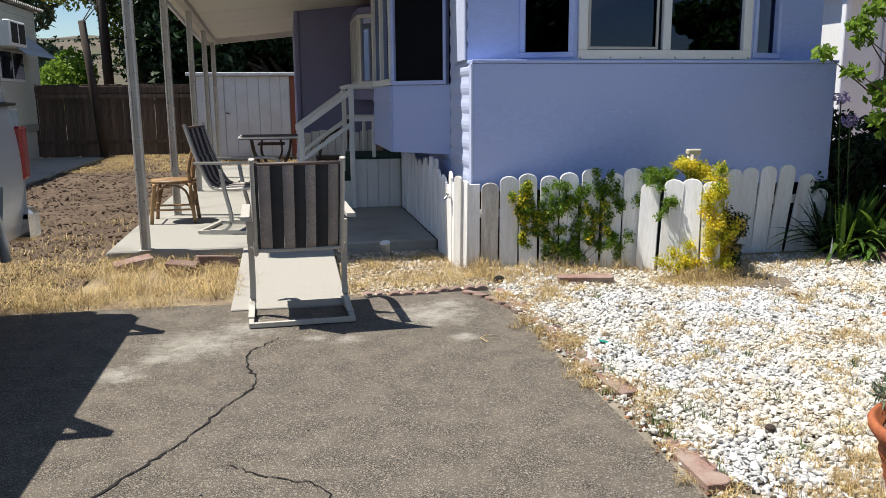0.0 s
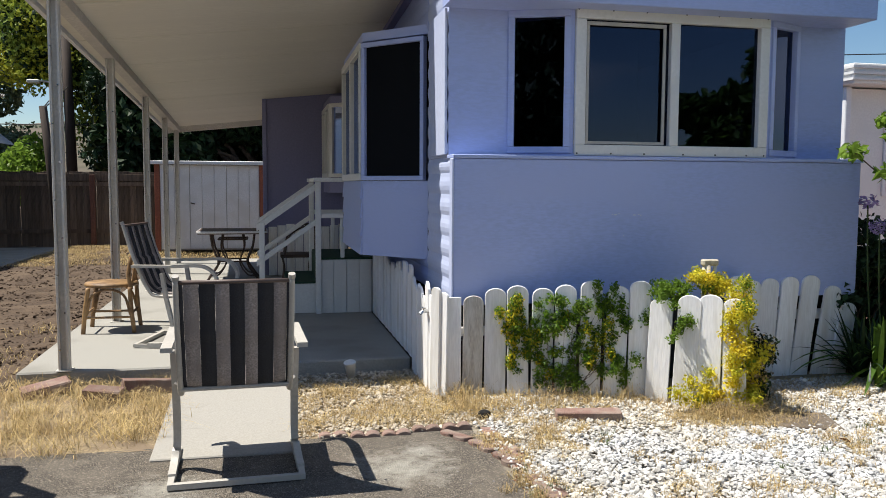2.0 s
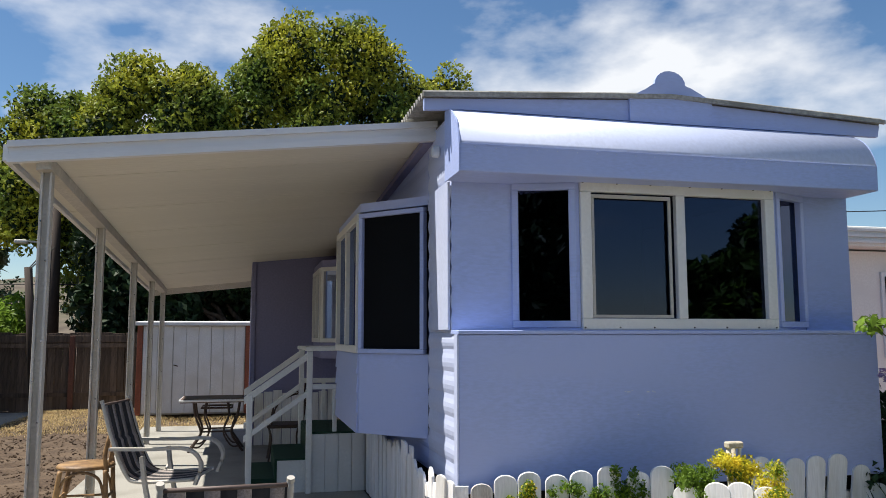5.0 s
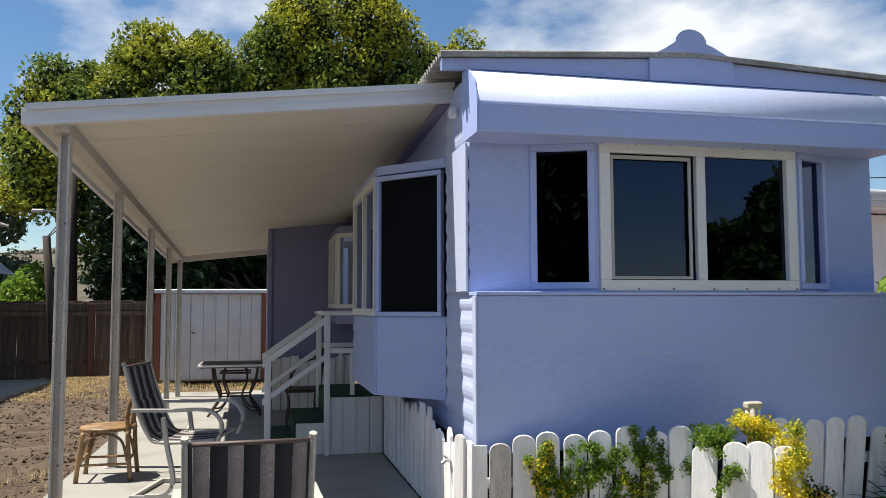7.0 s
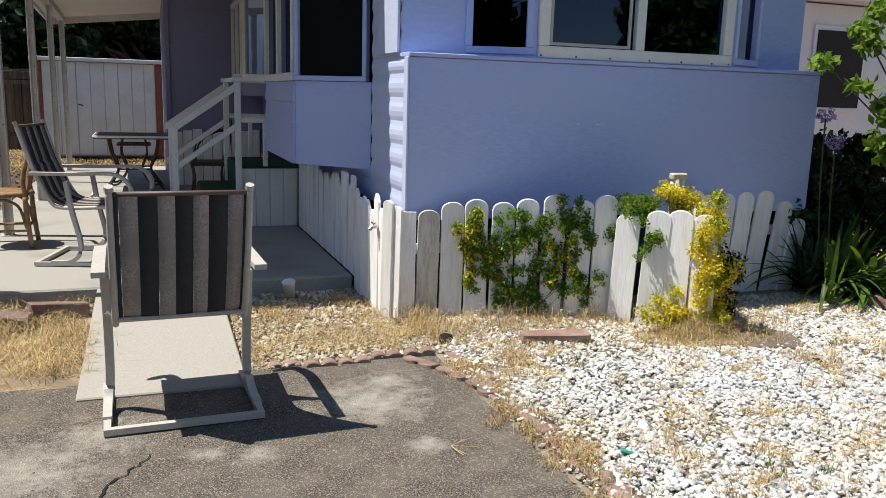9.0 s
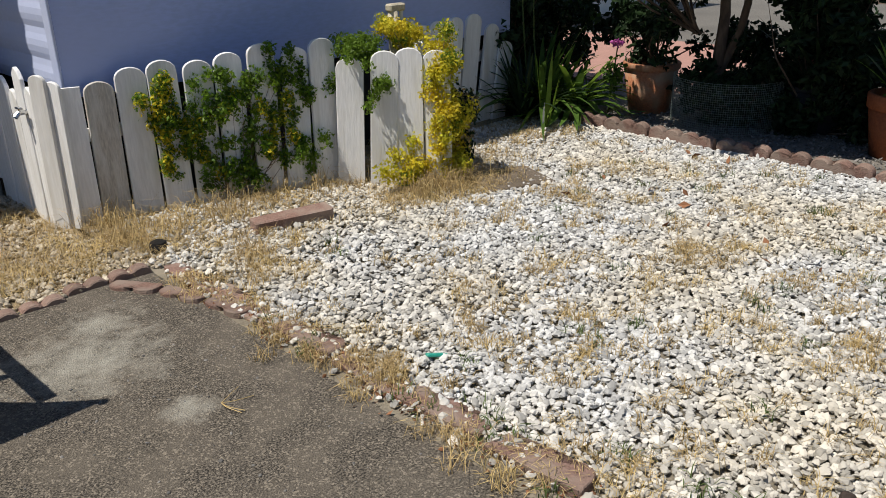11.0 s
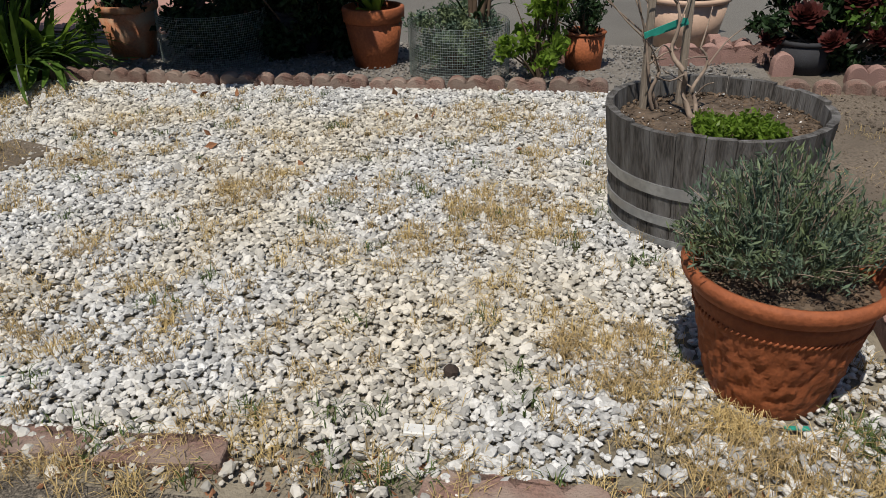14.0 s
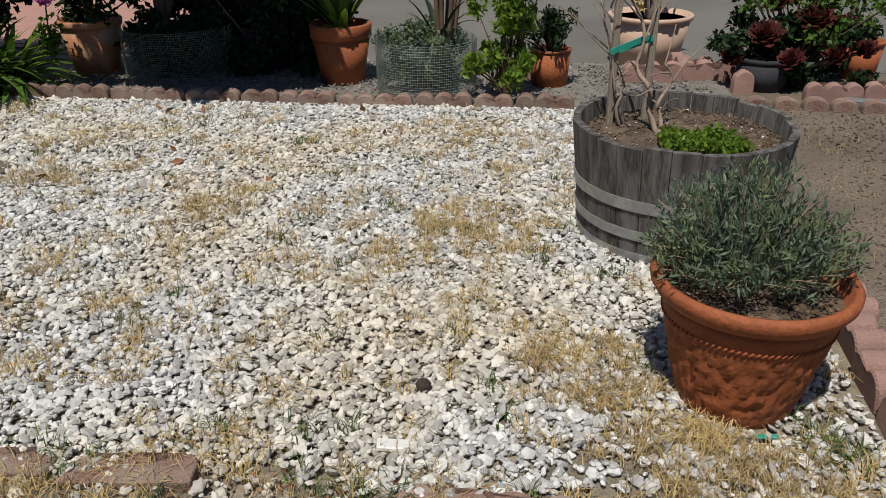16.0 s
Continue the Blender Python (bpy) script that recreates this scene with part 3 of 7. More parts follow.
part("crawl_space_shade_panel", box(HX0 + 0.06, HX0 + 0.09, 7.03, 13.4, -0.02, 0.6), M_DARK, home)
for (y0, y1, z0, z1) in ((6.86, 6.932, 0.6, 1.585),):
    part("corner_trim", box(HX0 - 0.020, HX0 - 0.006, y0, y1, z0, z1, 0.003), M_BLUE_LIT, home, "thin pale corner trim")


def pane_window(origin, along, width, z0, z1, frame_w, fmat, parent, name="window", glass_inset=0.02, panes=1, depth=0.05, label="", screen=False):
    """A framed window standing on a line: origin (x, y) at its one end, unit direction along; the frame is proud of the wall."""
    ang = math.degrees(math.atan2(along[1], along[0]))
    m = pose(origin[0], origin[1], 0, 0, 0, ang)
    w = part(name, box(0, width, -depth / 2, depth / 2, z0, z0 + frame_w, 0.004, m=m), fmat, parent, label)
    part("top_rail", box(0, width, -depth / 2, depth / 2, z1 - frame_w, z1, 0.004, m=m), fmat, w)
    part("stile", box(0, frame_w, -depth / 2, depth / 2, z0 + frame_w + 0.001, z1 - frame_w - 0.001, 0.004, m=m), fmat, w)
    part("stile", box(width - frame_w, width, -depth / 2, depth / 2, z0 + frame_w + 0.001, z1 - frame_w - 0.001, 0.004, m=m), fmat, w)
    cell = (width - 2 * frame_w) / panes
    for k in range(panes):
        if k:
            x = frame_w + cell * k
            part("mullion", box(x - frame_w * 0.45, x + frame_w * 0.45, -depth / 2, depth / 2, z0 + frame_w + 0.001, z1 - frame_w - 0.001, 0.004, m=m), fmat, w)
        g = part("pane", box(frame_w + cell * k + 0.002, frame_w + cell * (k + 1) - 0.002, glass_inset - 0.002, glass_inset + 0.003, z0 + frame_w, z1 - frame_w, m=m), M_GLASS, w, "dark reflecting window glass")
        g.visible_shadow = False
        if screen:
            q = glass_inset + (0.014 if glass_inset < 0 else -0.014)
            part("insect_screen", box(frame_w + 0.002, width - frame_w - 0.002, q - 0.001, q + 0.001, z0 + frame_w, z1 - frame_w, m=m), M_SCREEN, w, "dark insect screen")
    return w


# bay window of the front
BX0, BX1, BXY = 2.785, 4.265, 6.90
fw = pane_window((BX0, BXY), (1, 0), BX1 - BX0, 1.615, 2.615, 0.075, M_WHITE, home, "front_window", panes=2, label="wide white-framed sliding window with screws")
# dark insect-screen frame of the sliding half
for x0, x1, z0, z1 in ((2.865, 3.455, 2.5, 2.525), (2.865, 3.455, 1.695, 1.715), (2.865, 2.885, 1.716, 2.499), (3.435, 3.455, 1.716, 2.499)):
    part("screen_frame", box(x0, x1, 6.885, 6.9, z0, z1, 0.002), M_FRAME, fw, "dark grey screen frame")
for x in (2.80, 3.05, 3.3, 3.6, 3.85, 4.1, 4.24):
    for z in (1.63, 2.6):
        part("screw", lathe([(0.006, 0), (0.006, 0.004), (0.002, 0.006)], 6, m=pose(x, BXY - 0.025, z, 90)), M_DARK, fw)
dl = math.hypot(0.40, 0.15)
pane_window((2.36, 7.06), (0.40 / dl, -0.15 / dl), dl, 1.63, 2.60, 0.045, M_BLUE, home, "bay_side_window", label="narrow angled blue-framed bay pane")
pane_window((4.29, 6.915), (0.33 / math.hypot(.33, .14), 0.14 / math.hypot(.33, .14)), math.hypot(.33, .14), 1.63, 2.60, 0.045, M_BLUE, home, "bay_side_window", label="narrow angled blue-framed bay pane")
part("bay_cheek", prism([(2.34, 7.06), (2.78, 6.9), (4.27, 6.9), (4.63, 7.06)], "z", 2.602, 2.63), M_BLUE, home)
part("bay_sill", prism([(2.34, 7.06), (2.78, 6.89), (4.27, 6.89), (4.63, 7.06)], "z", 1.6125, 1.629), M_BLUE, home)
for x0, x1 in ((2.757, 2.783), (4.267, 4.292)):
    part("bay_post", box(x0, x1, 6.902, 6.936, 1.631, 2.60), M_BLUE, home)
part("paper_notice", box(4.03, 4.11, 6.935, 6.937, 1.74, 1.91), M_PAPER, fw, "pale paper stuck inside the pane")
# Panel added behind the glass; its near-black imitates a dark room.
part("curtain", box(2.5, 3.45, 7.3, 7.32, 1.62, 2.6), M_DARK, home, "near-black curtain panel for the unlit room behind glass")

# rounded eyebrow awning over the front
fold = [(6.695, 2.775)] + [((1 - u) ** 2 * 6.695 + 2 * u * (1 - u) * 6.738 + u * u * 6.95, (1 - u) ** 2 * 2.775 + 2 * u * (1 - u) * 2.985 + u * u * 3.062) for u in [k / 16 for k in range(1, 17)]]
prof = [(7.049, 2.60), (6.70, 2.60), (6.695, 2.605)] + fold + [(7.049, 3.066)]
part("awning_band", prism([(7.049, 2.60), (6.70, 2.60), (6.695, 2.605), (6.695, 2.7745), (7.049, 2.7745)], "x", 1.905, 4.985, bevel=0.002), M_BLUE, home, "blue lower band of the awning")
# Awning top in the paler blue, its sun sheen part of the colour.
part("front_awning", prism(fold + [(7.049, 3.066), (7.049, 2.7755)], "x", 1.905, 4.985), M_BLUE_LIT, home, "rounded eyebrow awning, sun sheen put into its pale blue")
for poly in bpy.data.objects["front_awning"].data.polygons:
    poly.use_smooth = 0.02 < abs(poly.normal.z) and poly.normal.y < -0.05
part("awning_seam", box(1.905, 4.98, 6.691, 6.6945, 2.770, 2.776), M_BLUE, home)
part("awning_end", prism([(7.049, 2.60), (6.70, 2.60)] + fold + [(7.049, 3.066)], "x", 4.986, 4.994), M_BLUE, home)
part("awning_end", prism([(y + (0.006 if y > 7 else -0.006 if y < 6.8 else 0), z + (0.006 if z > 2.9 else -0.004)) for y, z in prof], "x", 1.893, 1.903), M_BLUE, home, "blue awning end plate")
for k in range(22):
    part("rivet", lathe([(0.005, 0), (0.004, 0.003)], 6, m=pose(2.0 + k * 0.138, 6.6945, 2.755, 90)), M_BLUE_LIT, home)
for x, z, w in ((3.07, 1.21, 0.006), (3.095, 1.207, 0.022), (3.12, 1.216, 0.005), (3.235, 1.205, 0.02), (3.27, 1.209, 0.009), (3.285, 1.203, 0.006), (3.16, 1.06, 0.007)):
    part("scuff", box(x - w / 2, x + w / 2, 6.8685, 6.8698, z - 0.003, z + 0.003), M_WHITE, home, "small white paint scuff")
# zigzag remnant and lamp on the side, by the awning
lamp = part("side_lamp", lathe([(0.035, 0), (0.045, 0.015), (0.04, 0.05), (0.015, 0.06)], 14, m=pose(HX0 - 0.01, 7.36, 2.87, 0, -90)), M_TRIM, home, "small round white wall lamp")
# gable fascia, roof and the finial on the ridge
RID = 3.50
part("gable_fascia", prism([(1.73, 3.05), (2.0, 3.068), (5.05, 3.068), (5.25, 3.07), (5.27, 3.16), (RID, 3.235), (1.73, 3.125)], "y", 6.95, 6.985), M_BLUE, home, "blue gable fascia board")
part("gable_wall", prism([(HX0, 3.021), (5.02, 3.021), (5.02, 3.08), (RID, 3.2), (HX0, 3.08)], "y", 7.05, 7.12), M_BLUE, home)
orn = [(3.19, 3.06), (3.19, 3.232), (3.31, 3.295), (3.38, 3.34)] + [(3.505 + 0.12 * math.cos(a), 3.34 + 0.1 * math.sin(a)) for a in [math.pi * (1 - k / 10) for k in range(11)]] + [(3.67, 3.325), (3.83, 3.245), (3.83, 3.06)]
part("ridge_finial", prism(orn, "y", 6.925, 6.948), M_BLUE, home, "rounded sheet-metal ridge end cap")


def corrugated(x0, z0, x1, z1, y0, y1, wave=0.075, amp=0.018):
    b = bmesh.new()
    n = int((y1 - y0) / wave * 6)
    rows = []
    for i in range(n + 1):
        y = y0 + (y1 - y0) * i / n
        w = amp * math.sin(2 * math.pi * (y - y0) / wave)
        rows.append([b.verts.new((x, y, z + w + o)) for x, z, o in ((x0, z0, 0.004), (x1, z1, 0.004), (x1, z1, -0.004), (x0, z0, -0.004))])
    for q, w in zip(rows, rows[1:]):
        for j in range(4):
            b.faces.new((q[j], q[(j + 1) % 4], w[(j + 1) % 4], w[j]))
    b.faces.new(rows[0])
    b.faces.new(rows[-1][::-1])
    return b


part("roof", corrugated(1.72, 3.155, RID, 3.262, 6.93, HY1 + 0.3, amp=0.022), M_ROOFGREY, home, "grey corrugated roof sheet with lichen")
part("roof", corrugated(RID, 3.262, 5.29, 3.19, 6.93, HY1 + 0.3, amp=0.022), M_ROOFGREY, home)
part("roof_edge", prism([(1.715, 3.127), (RID, 3.238), (5.29, 3.163), (5.29, 3.193), (RID, 3.268), (1.715, 3.157)], "y", 6.905, 6.928), M_ROOFGREY, home, "weathered roof edge strip")

# side bay beside the entrance
bayp = [(1.945, 7.78), (1.5, 8.27), (1.5, 9.8), (1.945, 9.8)]
part("bay_lower", prism(bayp, "z", 0.83, 1.44), M_BLUE, home, "blue lower body of the side bay")
part("bay_head", prism(bayp, "z", 2.56, 2.63), M_BLUE, home)
lb = bmesh.new()
for k in range(4):
    z = 0.83 + k * 0.152
    prism([(1.478, z), (1.499, z), (1.499, z + 0.15), (1.492, z + 0.15)], "y", 8.29, 9.79, lb)
part("bay_siding", lb, M_BLUE, home, "lap siding of the side bay")
bl = math.hypot(0.445, 0.49)
pane_window((1.945 - 0.02, 7.80), (-0.445 / bl, 0.49 / bl), bl - 0.03, 1.443, 2.545, 0.036, M_BLUE, home, "side_bay_window", glass_inset=-0.02, label="tall dark side-bay pane in a blue frame", screen=True)
pane_window((1.5, 8.30), (0, 1), 1.49, 1.443, 2.557, 0.06, M_WHITE, home, "side_bay_window", glass_inset=-0.015, panes=2, label="white-framed window of the side bay")
# Solid near-black block takes the place of an unlit room.
part("bay_lining", prism([(1.96, 7.88), (1.60, 8.30), (1.60, 9.78), (1.96, 9.78)], "z", 1.445, 2.555), M_DARK, home, "near-black block in place of the unlit bay room")
part("curtain", prism([(1.54, 8.95), (1.58, 8.95), (1.58, 9.7), (1.54, 9.7)], "z", 1.6, 2.55), M_TRIM, home, "pale curtain inside the bay")
# second bay and the annex
bay2 = [(1.945, 11.9), (1.56, 12.3), (1.56, 13.45), (1.945, 13.45)]
part("rear_bay_lower", prism(bay2, "z", 1.3, 1.5), M_SHADE_PURPLE, home)
part("rear_bay_head", prism(bay2, "z", 2.46, 2.55), M_SHADE_PURPLE, home)
b2 = math.hypot(0.385, 0.4)
pane_window((1.93, 11.92), (-0.385 / b2, 0.4 / b2), b2 - 0.03, 1.502, 2.458, 0.05, M_WHITE, home, "rear_bay_window", glass_inset=-0.015, label="white-framed rear bay pane")
pane_window((1.56, 12.33), (0, 1), 1.1, 1.502, 2.458, 0.06, M_WHITE, home, "rear_bay_window", glass_inset=-0.015, panes=2, label="white-framed rear bay window")
# Same near-black filling for the darkness inside the rear bay.
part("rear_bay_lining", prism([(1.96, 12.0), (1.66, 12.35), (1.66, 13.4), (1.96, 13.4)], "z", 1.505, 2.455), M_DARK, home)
# Annex walls use the same shade-carrying grey-purple.
part("annex_front", box(0.76, 1.92, 13.5, 13.6, 0.1, 2.80), M_SHADE_PURPLE, home, "annex wall, porch shade put into its grey-purple")
part("annex_corner", box(0.70, 0.76, 13.47, 13.6, 0.1, 2.70, 0.005), M_SHADE_PURPLE, home)
part("annex_side", box(0.70, 0.78, 13.602, 16.0, 0.1, 2.6), M_SHADE_PURPLE, home)

# ---- carport ----
port = thing("carport", "white aluminium carport roof on slender metal posts", "carport", (0.5, 11.5, 0.1))


def roof_z(x, y):
    return 2.735 + 0.108 * (x + 0.67) - 0.048 * (y - 7.6)


def slanted(x0, x1, y0, y1, lo, hi, bm=None):
    b = bmesh.new()
    v = [b.verts.new((x, y, roof_z(x, y) + o)) for o in (lo, hi) for x, y in ((x0, y0), (x1, y0), (x1, y1), (x0, y1))]
    for f in ((0, 3, 2, 1), (4, 5, 6, 7), (0, 1, 5, 4), (1, 2, 6, 5), (2, 3, 7, 6), (3, 0, 4, 7)):
        b.faces.new([v[k] for k in f])
    return join(b, bm)


for k in range(14):
    y0 = 7.56 + k * 0.585
    part("roof_panel", slanted(-0.862, 1.93, y0, y0 + 0.582, 0.01 if k % 2 else 0.012, 0.05), M_PANEL, port, "cream ribbed roof panel")
part("front_gutter", slanted(-0.872, 1.94, 7.50, 7.556, -0.03, 0.098), M_TRIM, port, "white aluminium fascia gutter")
part("gutter_lip", slanted(-0.878, 1.945, 7.475, 7.498, 0.062, 0.104), M_TRIM, port)
part("gutter_lip", slanted(-0.878, 1.945, 7.488, 7.499, -0.036, 0.012), M_TRIM, port)
part("side_gutter", slanted(-0.905, -0.873, 7.50, 15.9, -0.02, 0.085), M_TRIM, port)
part("back_fascia", slanted(-0.87, 1.93, 15.76, 15.82, -0.08, 0.09), M_POST, port)
part("beam", slanted(-0.72, -0.63, 7.56, 15.75, -0.075, 0.008), M_POST, port, "grey metal carrying beam")
part("wall_rail", slanted(1.86, 1.93, 7.56, 13.4, -0.04, 0.008), M_SHADE_PURPLE, port)
for y in (7.66, 9.72, 12.0, 13.92, 15.5):
    top = roof_z(-0.67, y) - 0.076
    p = part("post", box(-0.705, -0.69, y - 0.04, y + 0.04, 0.1, top, 0.002), M_POST, port, "slender open grey metal post")
    part("post_flange", box(-0.65, -0.635, y - 0.04, y + 0.04, 0.1, top, 0.002), M_POST, p)
    part("post_web", box(-0.6895, -0.6505, y - 0.006, y + 0.006, 0.1, top), M_POST, p)
    for k in range(9):
        z = 0.25 + k * 0.26
        part("rivet", lathe([(0.008, 0), (0.006, 0.005)], 6, m=pose(-0.69 + (k % 2) * 0.04, y - 0.041, z, 90)), M_CHROME, p)
    part("post_foot", box(-0.72, -0.62, y - 0.06, y + 0.06, 0.1, 0.106), M_POST, p)

# ---- picket fence ----
def picket(w, h, t, style):
    """A picket board standing on z=0, facing -y: rounded, flat or ragged top."""
    if style == "round":
        top = [(w / 2 * math.cos(a), h - w * 0.36 + w * 0.36 * math.sin(a)) for a in [math.pi * k / 8 for k in range(9)]]
        pts = [(-w / 2, 0), (w / 2, 0)] + top
    elif style == "ragged":
        pts = [(-w / 2, 0), (w / 2, 0), (w / 2, h - 0.05), (w * 0.2, h - 0.015), (-w * 0.15, h), (-w / 2, h - 0.035)]
    else:
        pts = [(-w / 2, 0), (w / 2, 0), (w / 2, h), (-w / 2, h)]
    return prism(pts, "y", -t / 2, t / 2, bevel=0.003)


fence = thing("picket_fence", "weathered white picket skirting fence with round-topped boards", "picket fence", (3.2, 6.8, 0))
tops = (0.685, 0.735, 0.755, 0.74, 0.765, 0.795, 0.765, 0.80)
for k in range(8):
    m = pose(2.05 + k * 0.150, 6.80 - 0.32 * (k / 7) ** 1.2, -0.01, 0, (0.8, 0.2, -0.6, 0.4, -0.3, 0.5, 1.8, 0.3)[k], -13 + R.uniform(-3, 3))
    p = picket(0.142 if k else 0.135, tops[k], 0.022, "round")
    p.transform(m)
    part("picket", p, M_PICKET2 if k == 0 else M_PICKET, fence, "bare greyed picket" if k == 0 else "")
for k, (x, y, h, lean) in enumerate(((3.18, 6.38, 0.70, 2), (3.295, 6.245, 0.735, 2.5), (3.415, 6.155, 0.745, 0.4), (3.535, 6.055, 0.73, -0.5))):
    p = picket(0.145, h, 0.022, "round")
    p.transform(pose(x, y, -0.01, 0, lean, -39 if k < 3 else -47))
    part("picket", p, M_PICKET, fence)
for x, y, h, lean, rz in ((3.64, 6.22, 0.72, 1, 60), (3.72, 6.4, 0.74, -1, 62), (3.82, 6.56, 0.72, 0, 60), (3.98, 6.78, 0.78, 1.5, 4), (4.14, 6.84, 0.74, 2, 2), (4.28, 6.86, 0.75, 3.5, 0), (4.43, 6.86, 0.76, 5, 2), (4.58, 6.86, 0.77, 7, 0), (4.76, 6.86, 0.69, 9, 3), (4.90, 6.84, 0.56, 9, 3)):
    p = picket(0.148, h, 0.022, "round")
    p.transform(pose(x, y, -0.01, 0, lean, rz))
    part("picket", p, M_PICKET, fence)
part("fence_rail", box(1.97, 2.55, 6.82, 6.85, 0.40, 0.46), M_PICKET, fence, "backing rail")
part("fence_rail", box(3.95, 4.95, 6.9, 6.94, 0.42, 0.49), M_PICKET, fence)
part("corner_post", prism([(1.885, 6.80), (1.968, 6.775), (1.973, 6.793), (1.89, 6.82)], "z", 0, 0.665), M_PICKET, fence, "corner board, white and dirty at its foot")
for x, yy, h in ((1.855, 6.825, 0.70), (1.812, 6.868, 0.73)):
    p = picket(0.088, h, 0.02, "round")
    p.transform(pose(x, yy, 0.0, 0, 1.0, -62))
    part("picket", p, M_PICKET, fence)
y, k = 6.935, 0
while y < 9.78:
    h = 0.70 + 0.03 * math.sin(k * 2.1) + R.uniform(-0.05, 0.03) - (0.04 if y > 8 else 0)
    p = picket(0.098, h, 0.02, "ragged")
    p.transform(pose(1.80 - 0.006 * (k % 2), y, 0.0 if y < 7.6 else 0.1, 0, R.uniform(-1.5, 1.5), -90))
    for v in p.verts:
        v.co.z = min(v.co.z, 0.8)
    part("picket", p, M_PICKET, fence, "ragged-topped side picket" if k == 0 else "")
    y += 0.104
    k += 1
part("fence_rail", box(1.83, 1.86, 7.0, 9.8, 0.40, 0.46), M_PICKET, fence)
tap = thing("garden_tap", "small chrome garden tap on the picket fence", "tap", (1.80, 6.98, 0.55))
part("tap_body", tube([(1.80, 6.985, 0.55), (1.75, 6.975, 0.552), (1.73, 6.97, 0.535)], 0.012, 8), M_CHROME, tap)
part("tap_handle", box(1.745, 1.765, 6.945, 7.0, 0.57, 0.58, 0.003), M_CHROME, tap)
part("tap_stem", tube([(1.755, 6.973, 0.552), (1.755, 6.973, 0.57)], 0.006, 6), M_CHROME, tap)

pipe = thing("standpipe", "cream-painted gas standpipe with an elbow", "standpipe", (3.52, 6.36, 0))
M_CREAM = mat("chipped_cream_paint", (0.52, 0.47, 0.36), 0.6, scale=14, var=0.2, fine=60, bump=0.2, col2=(0.38, 0.32, 0.24), rnd=0.03, patch=0.6)
part("riser", tube([(3.505, 6.36, 0.0), (3.505, 6.36, 0.9)], 0.028, 12), M_CREAM, pipe, smooth=True)
part("cap", box(3.47, 3.58, 6.335, 6.385, 0.895, 0.935, 0.008), M_CREAM, pipe)
part("elbow_pipe", tube(arc([(3.565, 6.36, 0.9), (3.565, 6.36, 0.80), (3.60, 6.36, 0.765), (3.72, 6.40, 0.765)], 5), 0.011, 8), M_TRIM, pipe, smooth=True)

# ---- patio furniture ----
def sling_chair(label):
    """Spring chair with a striped sling; stands on z=0, its rear bar at y=0, faces +y."""
    c = thing("patio_chair", label, "chair", group="sling chairs on the patio")
    f = part("base_frame", tube([(-0.30, 0.55, 0.02), (-0.30, 0.0, 0.02), (0.30, 0.0, 0.02), (0.30, 0.55, 0.02)], 0, flat=(0.04, 0.026)), M_FRAME, c, "taupe metal sled base")
    for s in (-1, 1):
        leg = arc([(s * 0.30, 0.10, 0.03), (s * 0.298, 0.24, 0.04), (s * 0.285, 0.30, 0.14), (s * 0.283, 0.25, 0.40), (s * 0.287, 0.22, 0.60)], 6)
        part("leg", tube(leg, 0, flat=(0.036, 0.028)), M_FRAME, c, "curved taupe upright")
        arm = arc([(s * 0.287, 0.62, 0.40), (s * 0.29, 0.66, 0.55), (s * 0.30, 0.56, 0.655), (s * 0.305, 0.30, 0.655), (s * 0.305, -0.01, 0.655)], 6)
        part("armrest", tube(arm, 0, flat=(0.05, 0.022)), M_FRAME, c, "flat curved armrest")
        rail = arc([(s * 0.252, -0.10, 0.985), (s * 0.252, -0.02, 0.72), (s * 0.252, 0.09, 0.47), (s * 0.252, 0.20, 0.41), (s * 0.252, 0.60, 0.43)], 7)
        part("sling_rail", tube(rail, 0.014, 8), M_FRAME, c, "sling side tube", smooth=True)
        part("end_cap", tube([(s * 0.252, -0.10, 0.985), (s * 0.252, -0.108, 1.003)], 0.017, 8), M_FRAME, c)
        part("bracket", tube([(s * 0.252, 0.22, 0.43), (s * 0.287, 0.22, 0.45)], 0.012, 6), M_FRAME, c)
    part("top_bar", tube([(-0.25, -0.095, 0.972), (0.25, -0.095, 0.972)], 0.010, 8), M_TABLE, c, "worn brown top bar", smooth=True)
    part("lower_bar", tube([(-0.25, 0.10, 0.445), (0.25, 0.10, 0.445)], 0.011, 8), M_FRAME, c)
    part("front_bar", tube([(-0.25, 0.58, 0.425), (0.25, 0.58, 0.425)], 0.011, 8), M_FRAME, c)
    line = arc([(0, -0.097, 0.965), (0, -0.06, 0.84), (0, -0.02, 0.72), (0, 0.035, 0.59), (0, 0.09, 0.475), (0, 0.20, 0.42), (0, 0.40, 0.415), (0, 0.58, 0.435)], 5)
    edges = [-0.243, -0.222, -0.155, -0.085, -0.023, 0.043, 0.1, 0.172, 0.23, 0.243]
    for i in range(9):
        b = bmesh.new()
        rows = []
        for j, q in enumerate(line):
            sag = 0.012 * math.sin(math.pi * j / (len(line) - 1)) + (0.006 if j == 10 else 0) - (0.005 if j == 11 else 0)
            row = []
            for x in (edges[i], edges[i + 1] - 0.0008):
                o = sag * (1 - (x / 0.25) ** 2)
                row += [b.verts.new((x, q.y - o - 0.002, q.z - o * 0.5)), b.verts.new((x, q.y - o + 0.002, q.z - o * 0.5 + 0.003))]
            rows.append(row)
        for r0, r1 in zip(rows, rows[1:]):
            for a, d in ((0, 2), (2, 3), (3, 1), (1, 0)):
                b.faces.new((r0[a], r0[d], r1[d], r1[a]))
